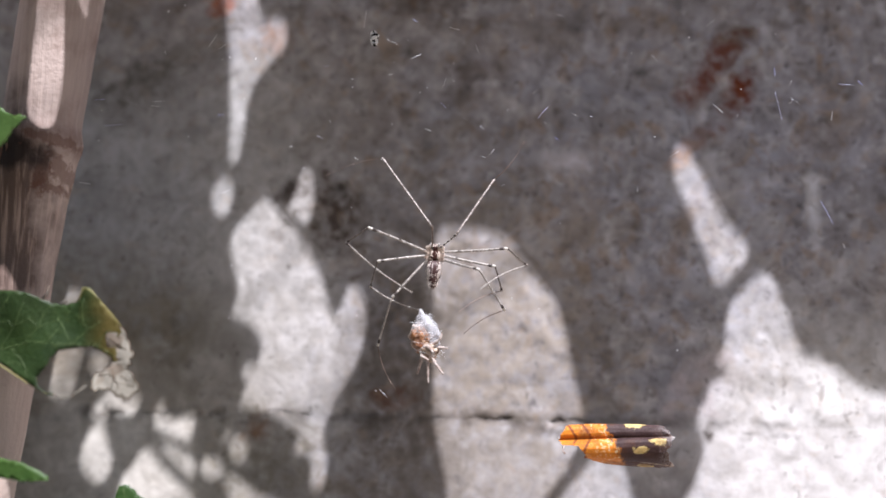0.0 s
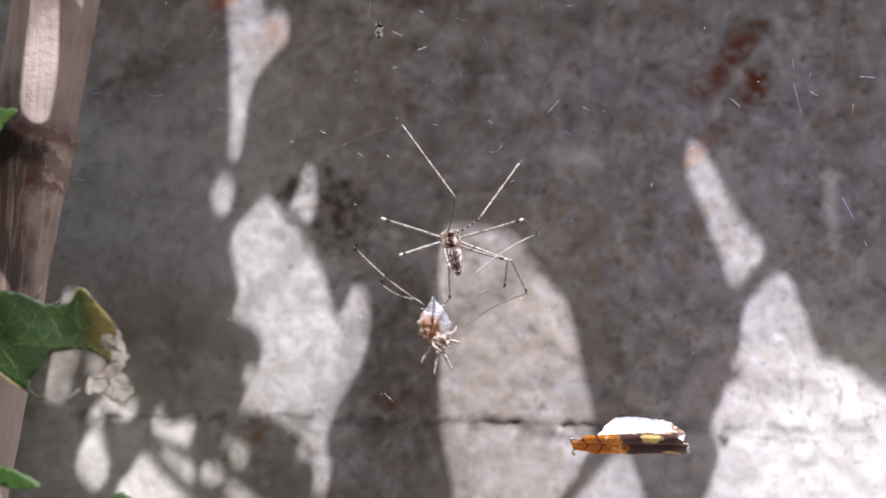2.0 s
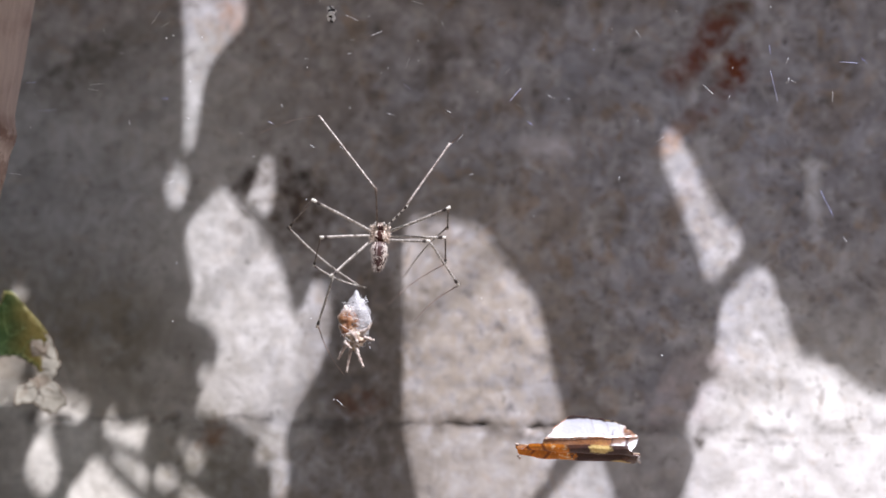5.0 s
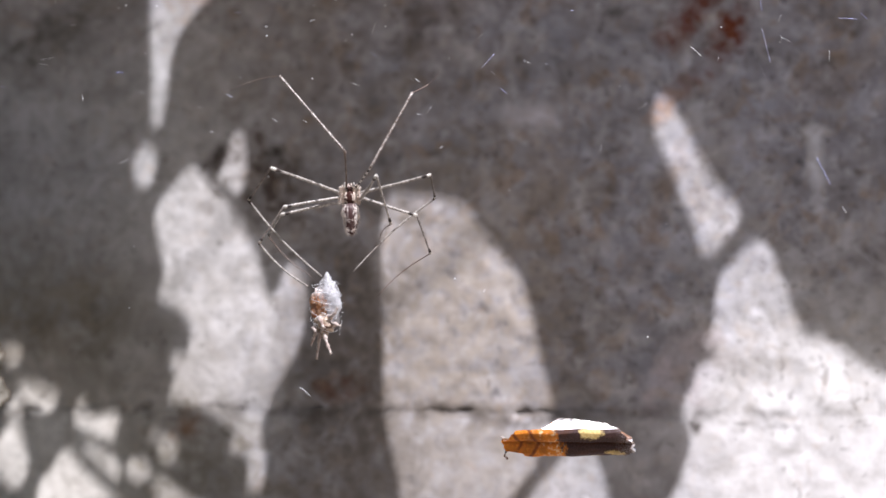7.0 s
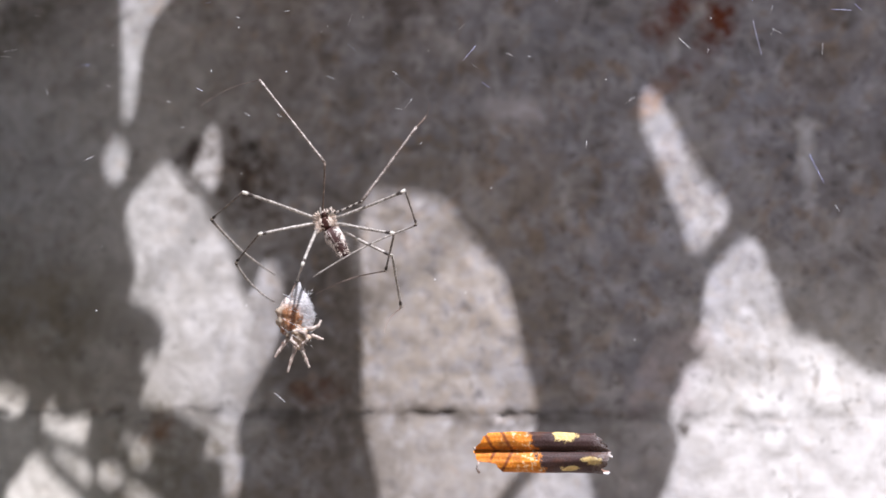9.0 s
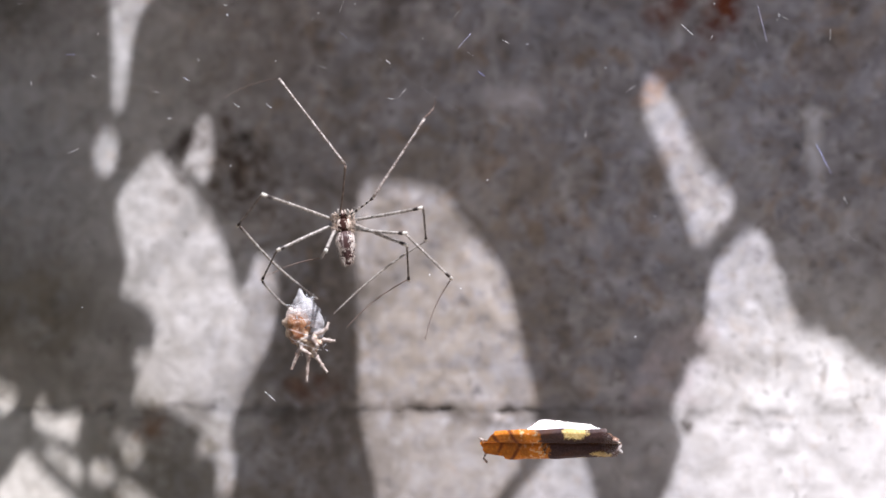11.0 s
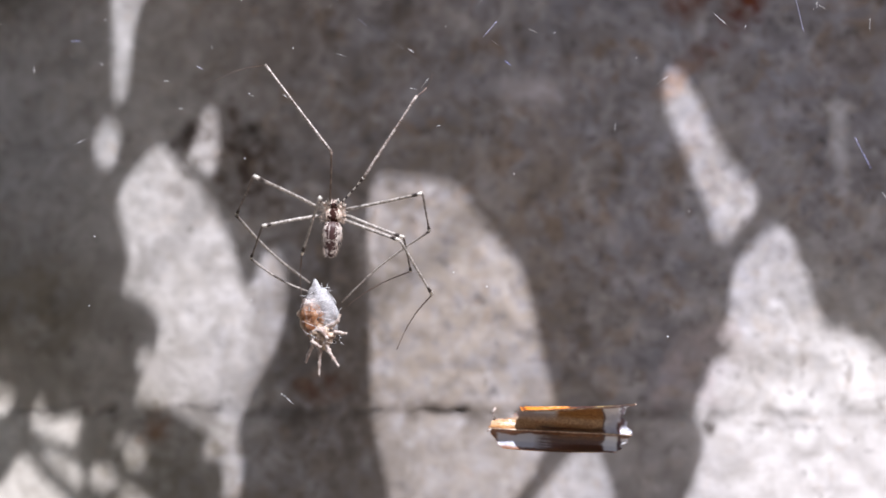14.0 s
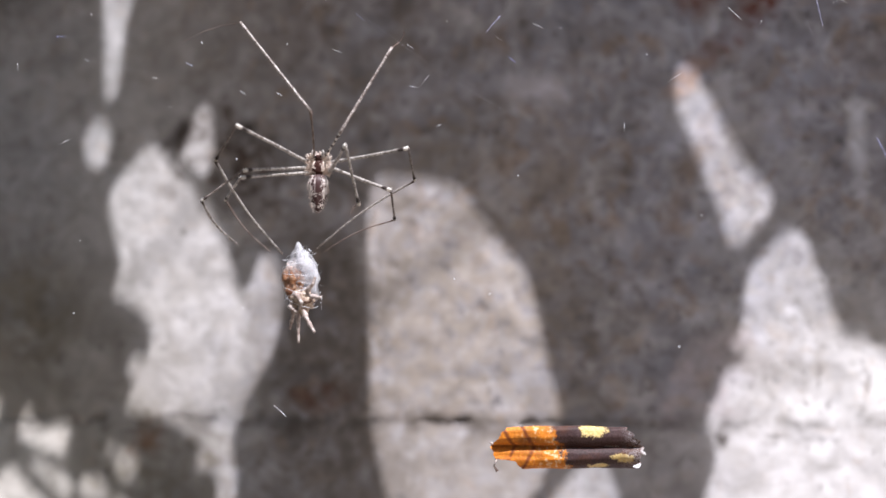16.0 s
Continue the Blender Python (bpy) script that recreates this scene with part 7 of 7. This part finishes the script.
# ---- the wing ----
wing = tagged(new("butterfly_wing"), "curled orange and black butterfly wing, pearly white beneath", "wing")
FOLD = [(0.0, -1.6, 2.7), (0.06, -2.1, 2.35), (0.14, -2.3, 1.5), (0.22, -2.1, 0.75), (0.27, -1.7, 0.35), (0.30, -1.25, 0.15), (0.33, -1.7, -0.1), (0.38, -2.1, -0.55), (0.46, -2.3, -1.3), (0.53, -2.0, -2.05), (0.59, -1.3, -2.6), (0.66, -0.2, -2.9), (0.71, 0.8, -2.75),
    (0.75, 1.6, -2.35), (0.77, 1.7, -2.05), (0.80, 2.2, -2.1), (0.86, 3.1, -1.85), (0.93, 4.1, -1.55), (1.0, 5.0, -1.2)]
LEFT = [(0.0, -7.4), (0.10, -8.2), (0.24, -9.1), (0.30, -9.3), (0.40, -9.0), (0.455, -8.7), (0.475, -6.4), (0.56, -5.7), (0.62, -5.2), (0.72, -5.4), (0.77, -5.0), (0.80, -4.6), (0.86, -3.7), (0.93, -2.6), (1.0, -1.2)]
RIGHT = [(0.0, 6.9), (0.10, 7.6), (0.20, 8.5), (0.30, 9.1), (0.42, 9.2), (0.50, 8.6), (0.57, 8.1), (0.64, 8.2), (0.70, 8.8), (0.75, 9.4), (0.80, 9.2), (0.86, 8.3), (0.93, 7.0), (1.0, 5.4)]


def along(table, s):
    return float(np.interp(s, [r[0] for r in table], [r[1] for r in table]))


def wing_face(name, material, inset):
    rows, cols = 74, 90
    verts, faces, uvs = [], [], []
    for r in range(rows):
        s = r / (rows - 1)
        y, z = float(np.interp(s, [q[0] for q in FOLD], [q[1] for q in FOLD])), float(np.interp(s, [q[0] for q in FOLD], [q[2] for q in FOLD]))
        a, b = along(LEFT, s) + 0.22 * noise.noise(Vector((0, 3, s * 26))) + 0.07 * math.sin(s * 55), along(RIGHT, s) + 0.3 * noise.noise(Vector((5, 0, s * 22))) + 0.12 * math.sin(s * 62 + 1)
        ins = Vector((0.7 - y, -z - 0.4)).normalized() * inset
        for c in range(cols):
            u = c / (cols - 1)
            x = a + (b - a) * u
            t = (x + 9.3) / 18.6
            slim = 0.82 + 0.18 * math.sin(math.pi * min(max(t * 0.75 + 0.2, 0), 1))
            flare = 1 + 0.10 * max(0.0, t - 0.82) / 0.18
            edge = min(max(0.0, (t - 0.84) / 0.16), 1.0) + 0.5 * max(0.0, (s - 0.94) / 0.06)
            ruffle = 0.05 * math.sin(x * 1.1 + s * 7) + 0.07 * noise.noise(Vector((x * 0.7, s * 9, 2))) + 0.34 * edge * noise.noise(Vector((x * 1.3, s * 16, 7)))
            open_up = 0.19 * x * min(max((s - 0.42) / 0.3, 0.0), 1.0) * (1 - 0.5 * max(0.0, s - 0.77) / 0.23)
            verts.append((x, (y * flare + ins.x) * slim + ruffle + open_up, (z * flare + ins.y) * slim + ruffle * 0.5 - 0.02 * x))
            uvs.append((t, s))
            twist = radians(-11.0 * x / 9.3)
            vy, vz = verts[-1][1], verts[-1][2]
            verts[-1] = (x, vy * math.cos(twist) - vz * math.sin(twist), vy * math.sin(twist) + vz * math.cos(twist))
    for r in range(rows - 1):
        for c in range(cols - 1):
            faces.append((r * cols + c, r * cols + c + 1, (r + 1) * cols + c + 1, (r + 1) * cols + c))
    me = mesh_of(name, *scaled((verts, faces)), material)
    layer = me.uv_layers.new(name="UVMap")
    for loop in me.loops:
        layer.data[loop.index].uv = uvs[loop.vertex_index]
    return me


part("upper_surface", wing_face("upper_surface", TOP, 0.0), wing, "orange and black-brown scales with cream spots")
part("under_surface", wing_face("under_surface", UNDER, 0.09), wing, "pearly white underside with brown bands")
for zz, s0 in ((0.30, 0.0), (0.775, 0.0)):
    y, z = float(np.interp(zz, [q[0] for q in FOLD], [q[1] for q in FOLD])), float(np.interp(zz, [q[0] for q in FOLD], [q[2] for q in FOLD]))
    x0, x1 = along(LEFT, zz), along(RIGHT, zz)
    line = []
    for k in range(11):
        x = x0 + (x1 - x0) * k / 10
        a, vy, vz = radians(-11.0 * x / 9.3), y * 0.95 + 0.1 + (0.19 * x if zz > 0.5 else 0.0), z * 0.95 - 0.02 * x
        line.append((x, vy * math.cos(a) - vz * math.sin(a), vy * math.sin(a) + vz * math.cos(a)))
    part("wing_vein", mesh_of("wing_vein", *scaled(tube(line, [0.09] * 11, 8)), HUSK), wing, "raised dark vein")
part("hanging_scrap", mesh_of("hanging_scrap", *scaled(joined(tube([(-8.6, -1.9, -1.4), (-8.9, -2.0, -2.3), (-8.5, -2.0, -2.9)], [0.22, 0.14, 0.2], 7), tube([(-9.0, -1.2, 0.2), (-9.5, -1.2, 0.5)], [0.18, 0.08], 6))), PALE), wing, "torn pale scrap")


# ---- what moves ----
def stretch(a, b):
    """The pose of a leg piece from joint a to joint b (mm, in the spider's space)."""
    way = (Vector(b) - Vector(a)).normalized()
    side = Vector((0, 1, 0)).cross(way)
    side = side.normalized() if side.length > 0.05 else Vector((0, 0, 1))
    over = side.cross(way).normalized()
    m = Matrix((way, over, way.cross(over))).transposed().to_4x4()
    m.translation = Vector(a) * MM
    return m


def motions():
    walk(spider, [(t, pose(x * MM, -0.032, z * MM)) for t, x, z, _ in SPIDER_ROWS])
    walk(back, [(t, pose(0, 0, 0, 0, -lean, 0)) for t, _, _, lean in SPIDER_ROWS])
    walk(front, [(t, pose(0, 0, 0, 0, -lean * 0.5, 0)) for t, _, _, lean in SPIDER_ROWS])
    for key, (femur, tibia, tarsus) in LEGS.items():
        root = LEG_ROOTS[key]
        walk(femur, [(t, stretch(root, a)) for t, a, _, _ in LEG_ROWS[key]])
        walk(tibia, [(t, stretch(a, b)) for t, a, b, _ in LEG_ROWS[key]])
        walk(tarsus, [(t, stretch(b, c)) for t, _, b, c in LEG_ROWS[key]])
    walk(prey, [(t, pose(x * MM, -0.032, z * MM, 0, -lean, turn)) for t, x, z, lean, turn in PREY_ROWS])
    walk(wing, [(t, pose(x * MM, -0.026, z * MM, roll, tilt, 0)) for t, x, z, roll, tilt in WING_ROWS])


motions()
